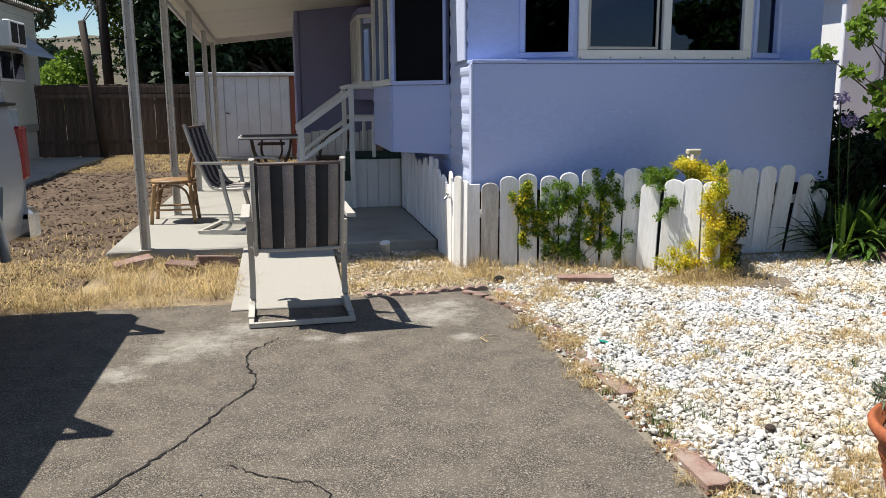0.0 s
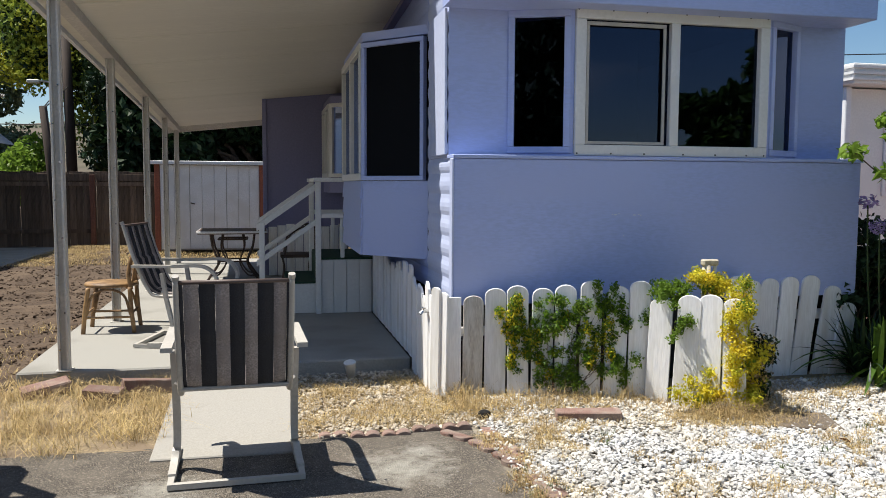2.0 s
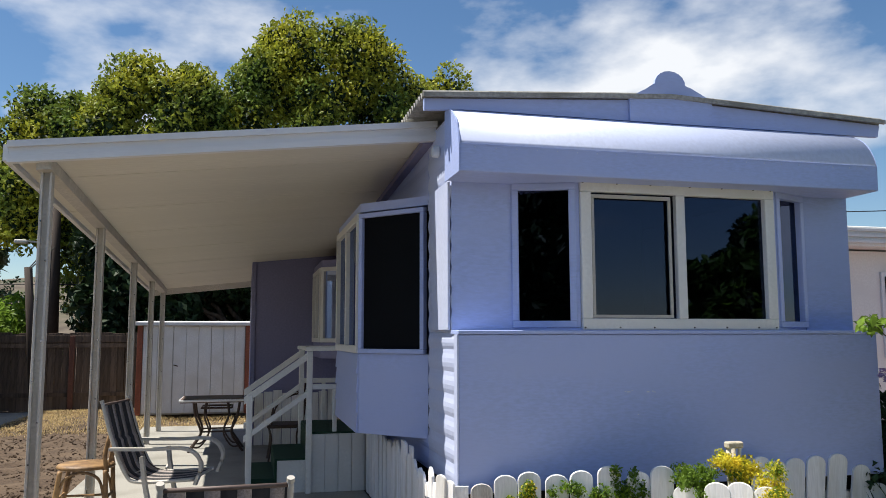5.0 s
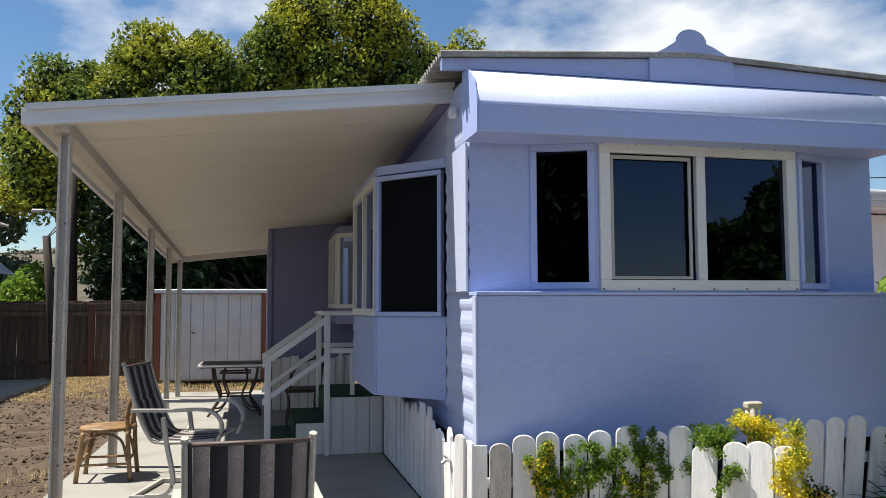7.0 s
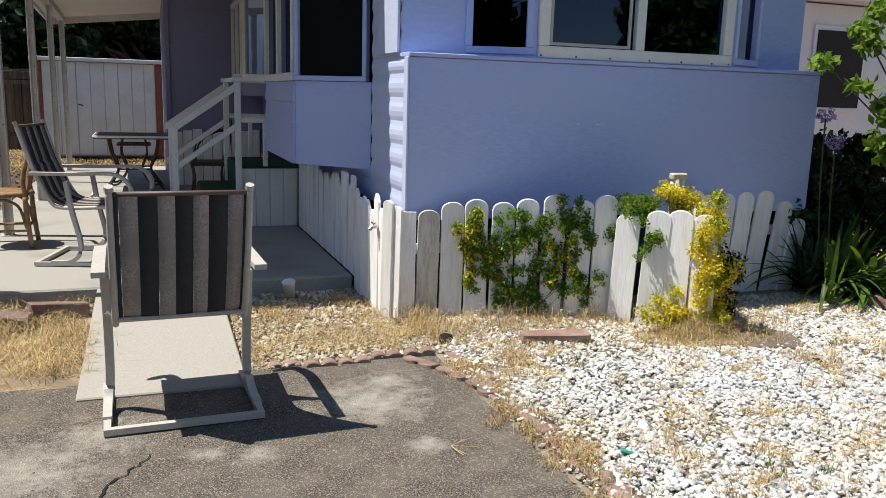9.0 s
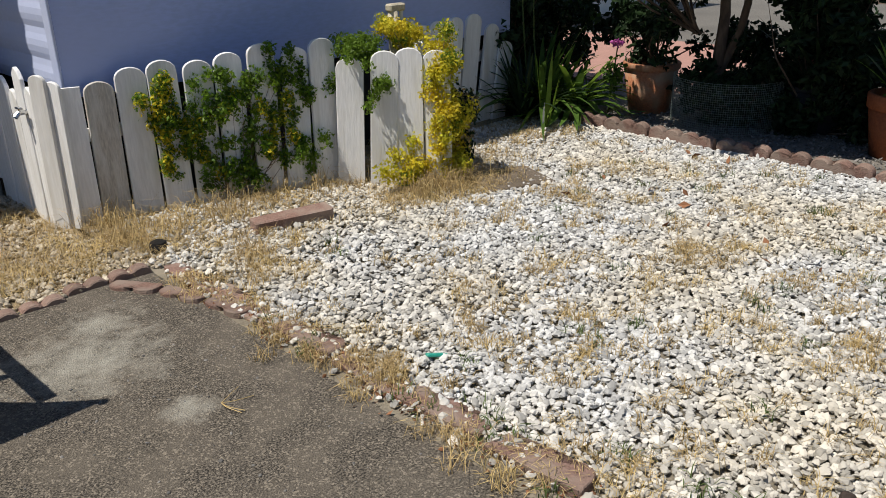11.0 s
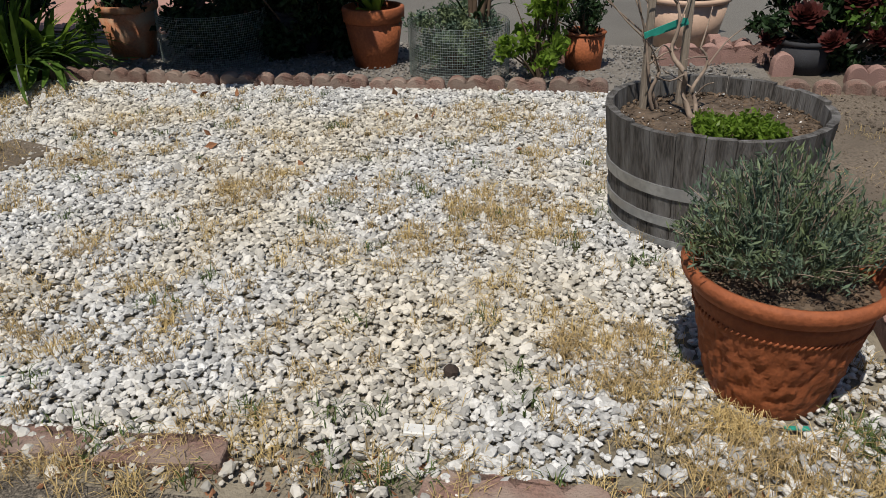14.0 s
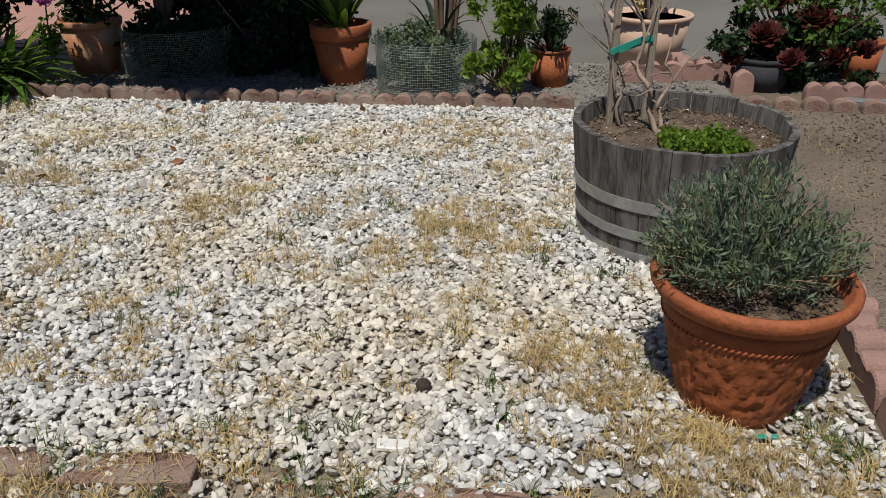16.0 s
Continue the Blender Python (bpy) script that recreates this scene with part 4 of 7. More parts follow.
        part("sling_stripe", b, M_BLACK if i % 2 == 0 else M_STRIPE, c, ("dark" if i % 2 == 0 else "pale grey") + " woven sling stripe", smooth=True)
    return c


ch1 = sling_chair("striped sling patio chair standing on the asphalt driveway")
ch1.matrix_basis = pose(0.567, 5.452, 0.0, 0, 0, 2)
ch2 = copy_thing(ch1, pose(-0.235, 8.66, 0.1, 0, 0, -104))
tagged(ch2, "striped sling patio chair on the concrete slab")

# rattan chair, faces -x
rat = thing("rattan_chair", "brown bent-rattan side chair beside a metal post", "chair", (-0.6, 9.3, 0.1))
legs = {}
for x, y in ((-0.82, 9.08), (-0.82, 9.46), (-0.44, 9.08), (-0.44, 9.46)):
    part("leg", tube(arc([(x - (0.02 if x < -0.6 else -0.02), y, 0.1), (x, y, 0.3), (x + (0.03 if x < -0.6 else -0.01), y, 0.5)], 5), 0.019, 8), M_BAMBOO, rat, smooth=True)
part("seat", lathe([(0.05, 0.50), (0.215, 0.50), (0.23, 0.515), (0.215, 0.533), (0.05, 0.536)], 20, m=pose(-0.63, 9.27, 0)), M_BAMBOO, rat, "woven rattan seat", smooth=True)
for y in (9.10, 9.44):
    part("back_post", tube(arc([(-0.44, y, 0.48), (-0.46, y, 0.62), (-0.42, y + (0.02 if y > 9.2 else 0), 0.80), (-0.38, y, 0.9)], 5), 0.018, 8), M_BAMBOO, rat, smooth=True)
part("back_hoop", tube(arc([(-0.38, 9.10, 0.89), (-0.36, 9.27, 0.93), (-0.38, 9.44, 0.89)], 6), 0.018, 8), M_BAMBOO, rat, smooth=True)
for y in (9.18, 9.27, 9.36):
    part("back_cane", tube([(-0.445, y, 0.52), (-0.38, y, 0.9)], 0.009, 6), M_BAMBOO, rat)
for y in (9.08, 9.46):
    part("stretcher", tube([(-0.82, y, 0.24), (-0.44, y, 0.24)], 0.011, 6), M_BAMBOO, rat)
    part("bent_brace", tube(arc([(-0.81, y, 0.26), (-0.76, y, 0.43), (-0.63, y, 0.485), (-0.5, y, 0.43), (-0.45, y, 0.26)], 6), 0.012, 6), M_BAMBOO, rat, smooth=True)
for x in (-0.82, -0.44):
    part("stretcher", tube([(x, 9.08, 0.27), (x, 9.46, 0.27)], 0.011, 6), M_BAMBOO, rat)

# patio table with scrolled legs
tab = thing("patio_table", "brown patio table with curved bronze metal legs", "table", (0.4, 13.3, 0.1))
part("tabletop", box(-0.16, 0.74, 12.75, 13.45, 0.735, 0.785, 0.008), M_TABLE, tab, "dark brown slatted top")
part("top_rim", tube([(-0.165, 12.74, 0.765), (0.745, 12.74, 0.765), (0.745, 13.46, 0.765), (-0.165, 13.46, 0.765)], 0.016, 6, closed=True), M_TRIM, tab, "pale rim")
for x, sx in ((0.0, 1), (0.58, -1)):
    for y in (12.9, 13.3):
        part("leg", tube(arc([(x, y, 0.745), (x + 0.03 * sx, y, 0.55), (x + 0.10 * sx, y, 0.35), (x + 0.02 * sx, y, 0.2), (x - 0.05 * sx, y, 0.1)], 6), 0.016, 8), M_BRONZE, tab, smooth=True)
        part("scroll", tube(arc([(x + 0.16 * sx, y, 0.745), (x + 0.14 * sx, y, 0.55), (x + 0.2 * sx, y, 0.35), (x + 0.1 * sx, y, 0.18), (x, y, 0.17)], 6), 0.012, 6), M_BRONZE, tab, smooth=True)
    part("apron", tube([(x + 0.1 * sx, 12.9, 0.66), (x + 0.1 * sx, 13.3, 0.66)], 0.012, 6), M_BRONZE, tab)
for y in (12.9, 13.3):
    part("stretcher", tube([(0.1, y, 0.36), (0.48, y, 0.36)], 0.012, 6), M_BRONZE, tab)
    part("apron", tube([(0.1, y, 0.66), (0.48, y, 0.66)], 0.014, 6), M_BRONZE, tab)
mc = thing("metal_chair", "dark metal chair with looped arms behind the stairs", "chair", (1.1, 12.0, 0.1))
part("seat", box(0.9, 1.32, 11.75, 12.2, 0.5, 0.54, 0.012), M_BRONZE, mc)
for y in (11.78, 12.17):
    part("leg", tube(arc([(0.92, y, 0.1), (0.95, y, 0.35), (0.92, y, 0.52)], 5), 0.012, 6), M_BRONZE, mc)
    part("leg", tube(arc([(1.30, y, 0.1), (1.27, y, 0.35), (1.30, y, 0.52)], 5), 0.012, 6), M_BRONZE, mc)
    part("arm_loop", tube(arc([(1.3, y, 0.52), (1.33, y, 0.8), (1.25, y, 0.9), (1.02, y, 0.78), (0.95, y, 0.52)], 6), 0.012, 6), M_BRONZE, mc, smooth=True)
part("back_hoop", tube(arc([(1.31, 11.78, 0.52), (1.36, 11.8, 0.95), (1.37, 11.98, 1.05), (1.36, 12.15, 0.95), (1.31, 12.17, 0.52)], 6), 0.012, 6), M_BRONZE, mc, smooth=True)

# ---- entrance stairs ----
st = thing("entrance_stairs", "white-railed entrance stairs with dark green carpeted treads", "stairs", (1.35, 10.4, 0.1))
for k in range(4):
    part("face_board", box(1.265 + k * 0.13, 1.265 + k * 0.13 + 0.126, 9.85, 9.87, 0.1, 0.645, 0.003), M_WHITE, st, "white painted face board" if k == 0 else "")
part("landing", box(1.26, 1.9, 9.871, 10.95, 0.1, 0.645), M_WHITE, st)
part("landing_carpet", box(1.24, 1.9, 9.845, 10.96, 0.647, 0.668, 0.005), M_GREENCARPET, st, "dark green carpet")
part("step", box(0.95, 1.258, 9.9, 10.95, 0.1, 0.40), M_WHITE, st)
part("step_carpet", box(0.93, 1.258, 9.89, 10.96, 0.402, 0.42, 0.005), M_GREENCARPET, st)
part("riser_carpet", box(1.236, 1.2585, 9.89, 10.96, 0.421, 0.646), M_GREENCARPET, st)
part("step", box(0.70, 0.948, 9.9, 10.95, 0.1, 0.24), M_GREENCARPET, st)
part("riser_carpet", box(0.925, 0.948, 9.89, 10.96, 0.242, 0.401), M_GREENCARPET, st)
for y in (9.83, 10.98):
    part("newel_post", box(0.655, 0.71, y - 0.025, y + 0.025, 0.1, 1.03, 0.004), M_WHITE, st, "white square rail post")
    part("rail_post", box(1.21, 1.265, y - 0.025, y + 0.025, 0.1, 1.435, 0.004), M_WHITE, st)
    for dz, w in ((0, 0.07), (-0.36, 0.06)):
        part("handrail", prism([(0.63, 1.01 + dz - w), (1.215, 1.42 + dz - w), (1.215, 1.42 + dz), (0.63, 1.01 + dz)], "y", y - 0.02, y + 0.02, bevel=0.003), M_WHITE, st, "white sloping handrail")
    part("top_rail", box(1.19, 1.55 if y < 10 else 1.9, y - 0.03, y + 0.03, 1.437, 1.475, 0.004), M_WHITE, st)
    part("mid_rail", box(1.266, 1.49 if y < 10 else 1.9, y - 0.02, y + 0.02, 1.07, 1.12, 0.004), M_WHITE, st)
    part("baluster", box(1.46, 1.50, y - 0.018, y + 0.018, 0.669, 1.069, 0.003), M_WHITE, st)
part("side_rail", tube([(1.24, 9.83, 1.456), (1.24, 10.98, 1.456)], 0, flat=(0.05, 0.036)), M_WHITE, st)
# low white boards behind the stairs
wb = thing("board_skirting", "low white board skirting below the annex", "skirting", (1.3, 13.44, 0.1))
for k in range(9):
    part("board", box(0.77 + k * 0.125, 0.77 + k * 0.125 + 0.117, 13.425, 13.445, 0.1, 0.80 + 0.02 * (k % 3), 0.003), M_PICKET, wb)

# ---- shed, fence and pole at the back ----
shed = thing("garden_shed", "white steel garden shed with rust-red corner trims", "shed", (-0.35, 19.6, 0.05))
# Body darker than the panels, so its colour draws the seam shadows.
part("shed_body", box(-1.42, 0.72, 18.86, 20.3, 0.05, 1.80), M_FRAME, shed, "shed body, its taupe standing in for seam shadow")
for k, (x0, x1) in enumerate(((-1.33, -1.06), (-1.055, -0.765), (-0.755, -0.52), (-0.515, -0.28), (-0.275, -0.04), (-0.03, 0.2), (0.205, 0.42), (0.425, 0.62))):
    part("wall_panel", box(x0, x1, 18.825 if 2 <= k <= 4 else 18.832, 18.857, 0.08, 1.79, 0.006), M_SHEDW, shed, "shed door leaf panel" if 2 <= k <= 4 else "")
part("corner_trim", box(-1.44, -1.34, 18.81, 18.87, 0.05, 1.80, 0.004), M_RUST, shed, "rust-red trim")
part("corner_trim", box(0.63, 0.73, 18.81, 18.87, 0.05, 1.80, 0.004), M_RUST, shed, "rust-red trim")
part("shed_roof", prism([(18.74, 1.80), (20.4, 1.86), (20.4, 1.92), (18.74, 1.87)], "x", -1.52, 0.82, bevel=0.006), M_SHEDW, shed, "shallow white roof")
part("door_handle", tube([(-0.735, 18.82, 1.02), (-0.735, 18.79, 1.02), (-0.66, 18.79, 1.0)], 0.012, 6), M_BRONZE, shed)

bf = thing("board_fence", "tall dark weathered board fence", "fence", (-2, 20.9, 0))
b0 = box(0, 0.138, -0.012, 0.012, 0, 1.66, 0.003)
me_b = finish(b0, "board")
me_b.materials.append(M_DARKWOOD)
for k in range(86):
    o = new("board", me_b)
    o.parent = bf
    o.matrix_basis = pose(-5.9 + k * 0.142, 0.0 + R.uniform(-0.006, 0.006), R.uniform(-0.015, 0.02), 0, R.uniform(-0.5, 0.5))
for z in (0.3, 1.35):
    part("rail", box(-7.9, 4.3, 20.85, 20.885, z, z + 0.09), M_DARKWOOD, bf)
part("top_board", box(-7.9, 4.3, 20.84, 20.875, 1.46, 1.62, 0.004), M_DARKWOOD, bf)
for x in (-5.4, -3.05, 1.4):
    part("fence_post", box(x, x + 0.1, 20.78, 20.87, 0, 1.6, 0.005), M_REDPOST, bf, "reddish fence post")


def pole(name, label, base, top, r0, r1):
    return solo(name, tube([base, ((base[0] + top[0]) / 2, (base[1] + top[1]) / 2, (base[2] + top[2]) / 2), top], [r0, (r0 + r1) / 2, r1], 12), M_POLE, label, "pole", base, smooth=True)


pole("utility_pole", "leaning dark wooden pole before the board fence", (-3.55, 20.15, 0.0), (-3.78, 20.1, 3.02), 0.085, 0.08)
up = thing("utility_pole", "tall wooden utility pole with a street lamp arm", "utility pole", (-4.1, 24.2, 0))
part("shaft", tube([(-4.1, 24.2, 0), (-4.2, 24.2, 6.0)], [0.15, 0.1], 12), M_POLE, up, smooth=True)
part("lamp_arm", tube(arc([(-4.18, 24.2, 3.6), (-4.5, 24.2, 3.95), (-4.85, 24.1, 4.0)], 5), 0.025, 6), M_POST, up)
part("lamp_head", box(-5.1, -4.8, 24.0, 24.2, 3.94, 4.03, 0.02), M_POST, up, "grey lamp head")
for a, b, sag in (((-3.78, 20.1, 2.98), (-9, 60, 14), 0.6), ((-3.78, 20.1, 2.95), (-7.5, 60, 15), 0.8), ((-14, 24.2, 3.1), (2, 24.2, 3.1), 0.2), ((-4.2, 24.2, 5.2), (-12, 70, 14), 0.6), ((5, 22, 4.7), (22, 19, 5.1), 0.1)):
    va, vb = Vector(a), Vector(b)
    pts = [va.lerp(vb, k / 10) - Vector((0, 0, sag * 4 * (k / 10) * (1 - k / 10))) for k in range(11)]
    solo("overhead_cable", tube(pts, 0.014, 5), M_CABLE, "thin black overhead service cable against the sky", "cable", a, group="overhead cables")

# ---- neighbouring homes ----
nb = thing("neighbour_home", "cream mobile home with a corrugated roof edge", "mobile home", (-6.6, 15, 0))
part("wall", box(-8.5, -5.1, 7, 21.4, 0.78, 3.3), M_NB, nb)
part("skirting", box(-8.45, -5.13, 7.05, 21.35, 0.0, 0.62), M_NB, nb)
part("band", box(-8.52, -5.08, 6.98, 21.42, 0.622, 0.778, 0.004), M_NBBAND, nb, "grey-green band")
sb = bmesh.new()
for k in range(16):
    z = 0.79 + k * 0.156
    prism([(-5.099, z), (-5.085, z), (-5.097, z + 0.154), (-5.099, z + 0.154)], "y", 7.01, 21.39, sb)
part("siding", sb, M_NB, nb)
part("roof", corrugated(-8.8, 3.36, -4.95, 3.36, 6.8, 21.7, 0.14, 0.03), M_ROOFGREY, nb, "corrugated roof sheet")
w = part("window_frame", box(-5.095, -5.06, 18.6, 20.2, 1.70, 2.35, 0.004), M_TRIM, nb)
for y in (18.68, 19.45):
    part("pane", box(-5.062, -5.052, y, y + 0.68, 1.76, 2.30), M_GLASS, w, "dark window pane")
    part("pane_back", box(-5.0595, -5.0585, y, y + 0.68, 1.76, 2.30) if False else box(-5.075, -5.061, y, y + 0.68, 1.76, 2.30), M_DARK, w)
for k in range(9):
    f0, f1 = k / 9, (k + 1) / 9
    part("awning_slat", prism([(-5.08 + 0.6 * f0, 2.72 - 0.5 * f0), (-5.08 + 0.6 * f1 + 0.02, 2.72 - 0.5 * f1 - 0.015), (-5.08 + 0.6 * f1 + 0.02, 2.735 - 0.5 * f1 - 0.015), (-5.08 + 0.6 * f0, 2.745 - 0.5 * f0)], "y", 18.3, 20.5), M_AWN, nb, "blue-grey awning slat" if k == 0 else "")
part("air_conditioner", box(-5.08, -4.6, 17.9, 18.9, 2.35, 2.85, 0.02), M_WHITE, nb, "white window air conditioner")
part("ac_grille", box(-4.6, -4.59, 17.98, 18.35, 2.42, 2.8), M_DARK, nb)
part("ac_grille", box(-4.6, -4.59, 18.45, 18.82, 2.42, 2.8), M_DARK, nb)
part("vent", box(-5.13, -5.115, 17.2, 17.45, 0.2, 0.4), M_NBBAND, nb)

nb2 = thing("neighbour_home", "white neighbouring home with a ribbed carport fascia", "mobile home", (9.6, 13, 0))
part("wall", box(7.62, 12, 10.2, 18, 0, 2.6), M_WHITE, nb2)
part("fascia", box(7.45, 12.2, 9.9, 18.2, 2.62, 2.86, 0.01), M_WHITE, nb2, "white ribbed fascia")
for z in (2.66, 2.73, 2.80):
    part("fascia_rib", box(7.42, 7.449, 9.87, 18.2, z, z + 0.03), M_WHITE, nb2)
    part("fascia_rib", box(7.45, 12.2, 9.87, 9.899, z, z + 0.03), M_WHITE, nb2)
part("downpipe", box(7.52, 7.6, 10.1, 10.19, 0, 2.61, 0.01), M_TRIM, nb2)
part("window_frame", box(8.15, 9.0, 10.17, 10.199, 1.3, 2.35, 0.004), M_TRIM, nb2)
part("pane", box(8.2, 8.95, 10.155, 10.169, 1.36, 2.29), M_DARK, nb2, "dark window pane")

# ---- pickup truck ----
tr = thing("pickup_truck", "silver pickup truck with a ladder rack parked on the asphalt", "pickup truck", (-2.0, 3.2, 0))
def bulged(z0, z1, x, out, y0, y1, thick=0.05):
    """A car-body panel that bows outwards between z0 and z1."""
    zs = [z0 + (z1 - z0) * k / 10 for k in range(11)]
    face = [(x + out * 0.06 * (1 - ((z - 0.92) / 0.42) ** 2) - out * 0.06, z) for z in zs]
    return prism(face + [(face[-1][0] - out * thick, z1), (face[0][0] - out * thick, z0)], "y", y0, y1)


for x, out in ((-1.05, 1), (-2.92, -1)):
    for y0, y1, z0 in ((5.60, 5.98, 0.52), (4.56, 5.60, 0.86), (3.1, 4.56, 0.5)):
        part("bed_side", bulged(z0, 1.3, x, out, y0, y1), M_SILVER, tr, "bowed silver bed side", smooth=False)
    part("bed_corner", prism([(x, 5.98), (x - out * 0.012, 6.03), (x - out * 0.04, 6.06), (x - out * 0.09, 6.07), (x - out * 0.09, 5.98)], "z", 0.62, 1.28), M_SILVER, tr)
    part("wheel_arch", tube([(x - out * 0.02, 5.08 + 0.50 * math.cos(math.pi * k / 14), 0.44 + 0.46 * math.sin(math.pi * k / 14)) for k in range(15)], 0.03, 8), M_SILVER, tr, "flared arch lip", smooth=True)
part("tailgate", box(-2.82, -1.15, 5.95, 6.03, 0.62, 1.27, 0.015), M_SILVER, tr)
part("bed_floor", box(-2.82, -1.15, 3.1, 5.94, 0.6, 0.68), M_DARK, tr)
part("bed_cap", box(-1.16, -1.055, 3.1, 6.0, 1.301, 1.325, 0.008), M_DARK, tr, "dark bed rail cap")
part("cab", prism([(3.08, 0.45), (3.08, 1.5), (2.8, 1.78), (1.5, 1.80), (0.75, 1.3), (-0.6, 1.2), (-0.75, 0.5)], "x", -2.92, -1.05, bevel=0.03), M_SILVER, tr, "silver cab and bonnet")
part("side_glass", prism([(2.95, 1.3), (2.7, 1.68), (1.6, 1.7), (1.0, 1.3)], "x", -1.049, -1.04), M_GLASS, tr)
part("bumper", box(-2.95, -1.02, 5.98, 6.13, 0.48, 0.68, 0.03), M_CHROME, tr, "chrome rear bumper")
lens = part("tail_light", box(-1.16, -1.035, 5.96, 6.075, 0.86, 1.18, 0.015), M_REDLENS, tr, "red tail light")
part("tail_light", box(-2.935, -2.81, 5.96, 6.075, 0.86, 1.18, 0.015), M_REDLENS, tr)
for x in (-1.2, -2.75):
    for y in (5.08, 0.2):
        wv = part("tyre", lathe([(0.2, -0.1), (0.34, -0.11), (0.38, -0.07), (0.38, 0.07), (0.34, 0.11), (0.2, 0.1)], 28, m=pose(x, y, 0.38, 0, 90)), M_TYRE, tr, "black tyre", smooth=True)
        part("rim", lathe([(0.02, -0.085), (0.2, -0.09), (0.215, -0.06), (0.215, 0.06), (0.2, 0.09), (0.02, 0.085)], 20, m=pose(x, y, 0.38, 0, 90)), M_CHROME, wv)
part("wheel_well", box(-1.7, -1.145, 4.43, 5.73, 0.62, 1.0), M_DARK, tr, "dark wheel well")
for y in (5.88, 4.42):
    part("rack_post", tube([(-1.10, y - 0.05, 1.31), (-1.10, y - 0.2, 1.74)], 0, flat=(0.05, 0.07)), M_SILVER, tr, "ladder rack post")
    part("rack_post", tube([(-2.87, y - 0.05, 1.31), (-2.87, y - 0.2, 1.74)], 0, flat=(0.05, 0.07)), M_SILVER, tr)
    part("rack_bar", box(-2.9, -1.06, y - 0.24, y - 0.17, 1.725, 1.76, 0.005), M_SILVER, tr)

# ---- trees, hill ----
def crown_points(clumps, n, rng, shell=0.75):
    """Points in the outer shells of clumps (x, y, z, rx, ry, rz), more on their upper side."""
    w = np.array([c[3] * c[4] + c[4] * c[5] for c in clumps])
    pick = rng.choice(len(clumps), n, p=w / w.sum())
    c = np.array(clumps)[pick]
    d = rng.normal(size=(n, 3))
    d /= np.linalg.norm(d, axis=1)[:, None]
    r = rng.uniform(shell, 1.06, n)[:, None] + rng.normal(0, 0.05, (n, 1))
    return c[:, :3] + d * r * c[:, 3:]


def tree(label, base, height, clumps, n, leaf, material, seed, trunk=0.25, long=1.8, core=None, name="tree", droop=0.2):
    rng = np.random.default_rng(seed)
    t = thing(name, label, "tree", base)
    b = bmesh.new()
    bx, by, bz = base
    mid = Vector((bx, by, bz + height * 0.45))
    tube([(bx, by, bz - 0.05), (bx + trunk * 0.3, by, bz + height * 0.2), tuple(mid)], [trunk, trunk * 0.75, trunk * 0.5], 10, b)
    for c in clumps[:: max(1, len(clumps) // 9)]:
        e = Vector(c[:3])
        tube([tuple(Vector((bx, by, bz + height * R.uniform(0.15, 0.4)))), tuple(mid.lerp(e, 0.4) + Vector((R.uniform(-.1, .1), R.uniform(-.1, .1), 0)) * trunk), tuple(e)], [trunk * 0.45, trunk * 0.28, trunk * 0.06], 7, b)
    part("trunk", b, M_BARK, t, smooth=True)
    np_part("crown", leaves(crown_points(clumps, n, rng), leaf, rng, long, droop), material, t)
    # Inner leaves in near-black green imitate the shade within the crown.
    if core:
        np_part("inner_crown", leaves(crown_points([(x, y, z, a * 0.8, c * 0.8, d * 0.8) for x, y, z, a, c, d in clumps], core, rng, 0.3), leaf * 1.5, rng, 1.4, droop), M_LEAF_D, t, "inner foliage, crown shade put into its dark green")
    return t


def clump_set(cx, cy, z0, z1, rx, ry, n, size, rng):
    out = []
    for _ in range(n):
        a, u = rng.uniform(0, 2 * math.pi), rng.uniform(0, 1)
        z = z0 + (z1 - z0) * u
        s = math.sqrt(max(0.05, 1 - (max(0, u - 0.35) / 0.68) ** 2)) * rng.uniform(0.7, 1.0)
        k = size * rng.uniform(0.7, 1.25)
        out.append((cx + rx * s * math.cos(a), cy + ry * s * math.sin(a), z, k, k, k * 1.25))
    return out


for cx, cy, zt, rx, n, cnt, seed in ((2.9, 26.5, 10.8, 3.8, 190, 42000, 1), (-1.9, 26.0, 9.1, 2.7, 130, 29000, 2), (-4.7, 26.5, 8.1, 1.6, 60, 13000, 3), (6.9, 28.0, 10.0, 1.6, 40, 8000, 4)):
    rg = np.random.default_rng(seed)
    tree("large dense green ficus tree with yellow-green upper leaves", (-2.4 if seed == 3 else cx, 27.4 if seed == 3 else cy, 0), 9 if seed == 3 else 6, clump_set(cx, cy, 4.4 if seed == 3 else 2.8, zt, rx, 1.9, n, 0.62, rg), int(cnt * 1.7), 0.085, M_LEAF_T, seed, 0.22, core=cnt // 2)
# dark hedge-like foliage behind the shed stands in for the ficuses' shaded lower mass
rg = np.random.default_rng(9)
tree("dark foliage behind the shed, standing in for shaded lower ficus", (0.8, 22.6, 0), 4, clump_set(0.9, 22.6, 1.0, 3.6, 3.9, 0.8, 40, 0.7, rg), 14000, 0.15, M_LEAF_D, 9, 0.2, core=9000)
tree("dark feathery tree over the board fence", (-2.4, 23.4, 0), 5, clump_set(-2.3, 23.4, 2.2, 5.6, 1.0, 0.9, 22, 0.5, rg), 9000, 0.10, M_LEAF_D, 10, 0.2, core=2500)
tree("yellow-green shrub beyond the board fence", (-6.4, 25.5, 0), 2, clump_set(-6.2, 25.5, 0.8, 2.2, 2.4, 0.6, 14, 0.5, rg), 4000, 0.11, M_LEAF_B, 11, 0.08, name="shrub")
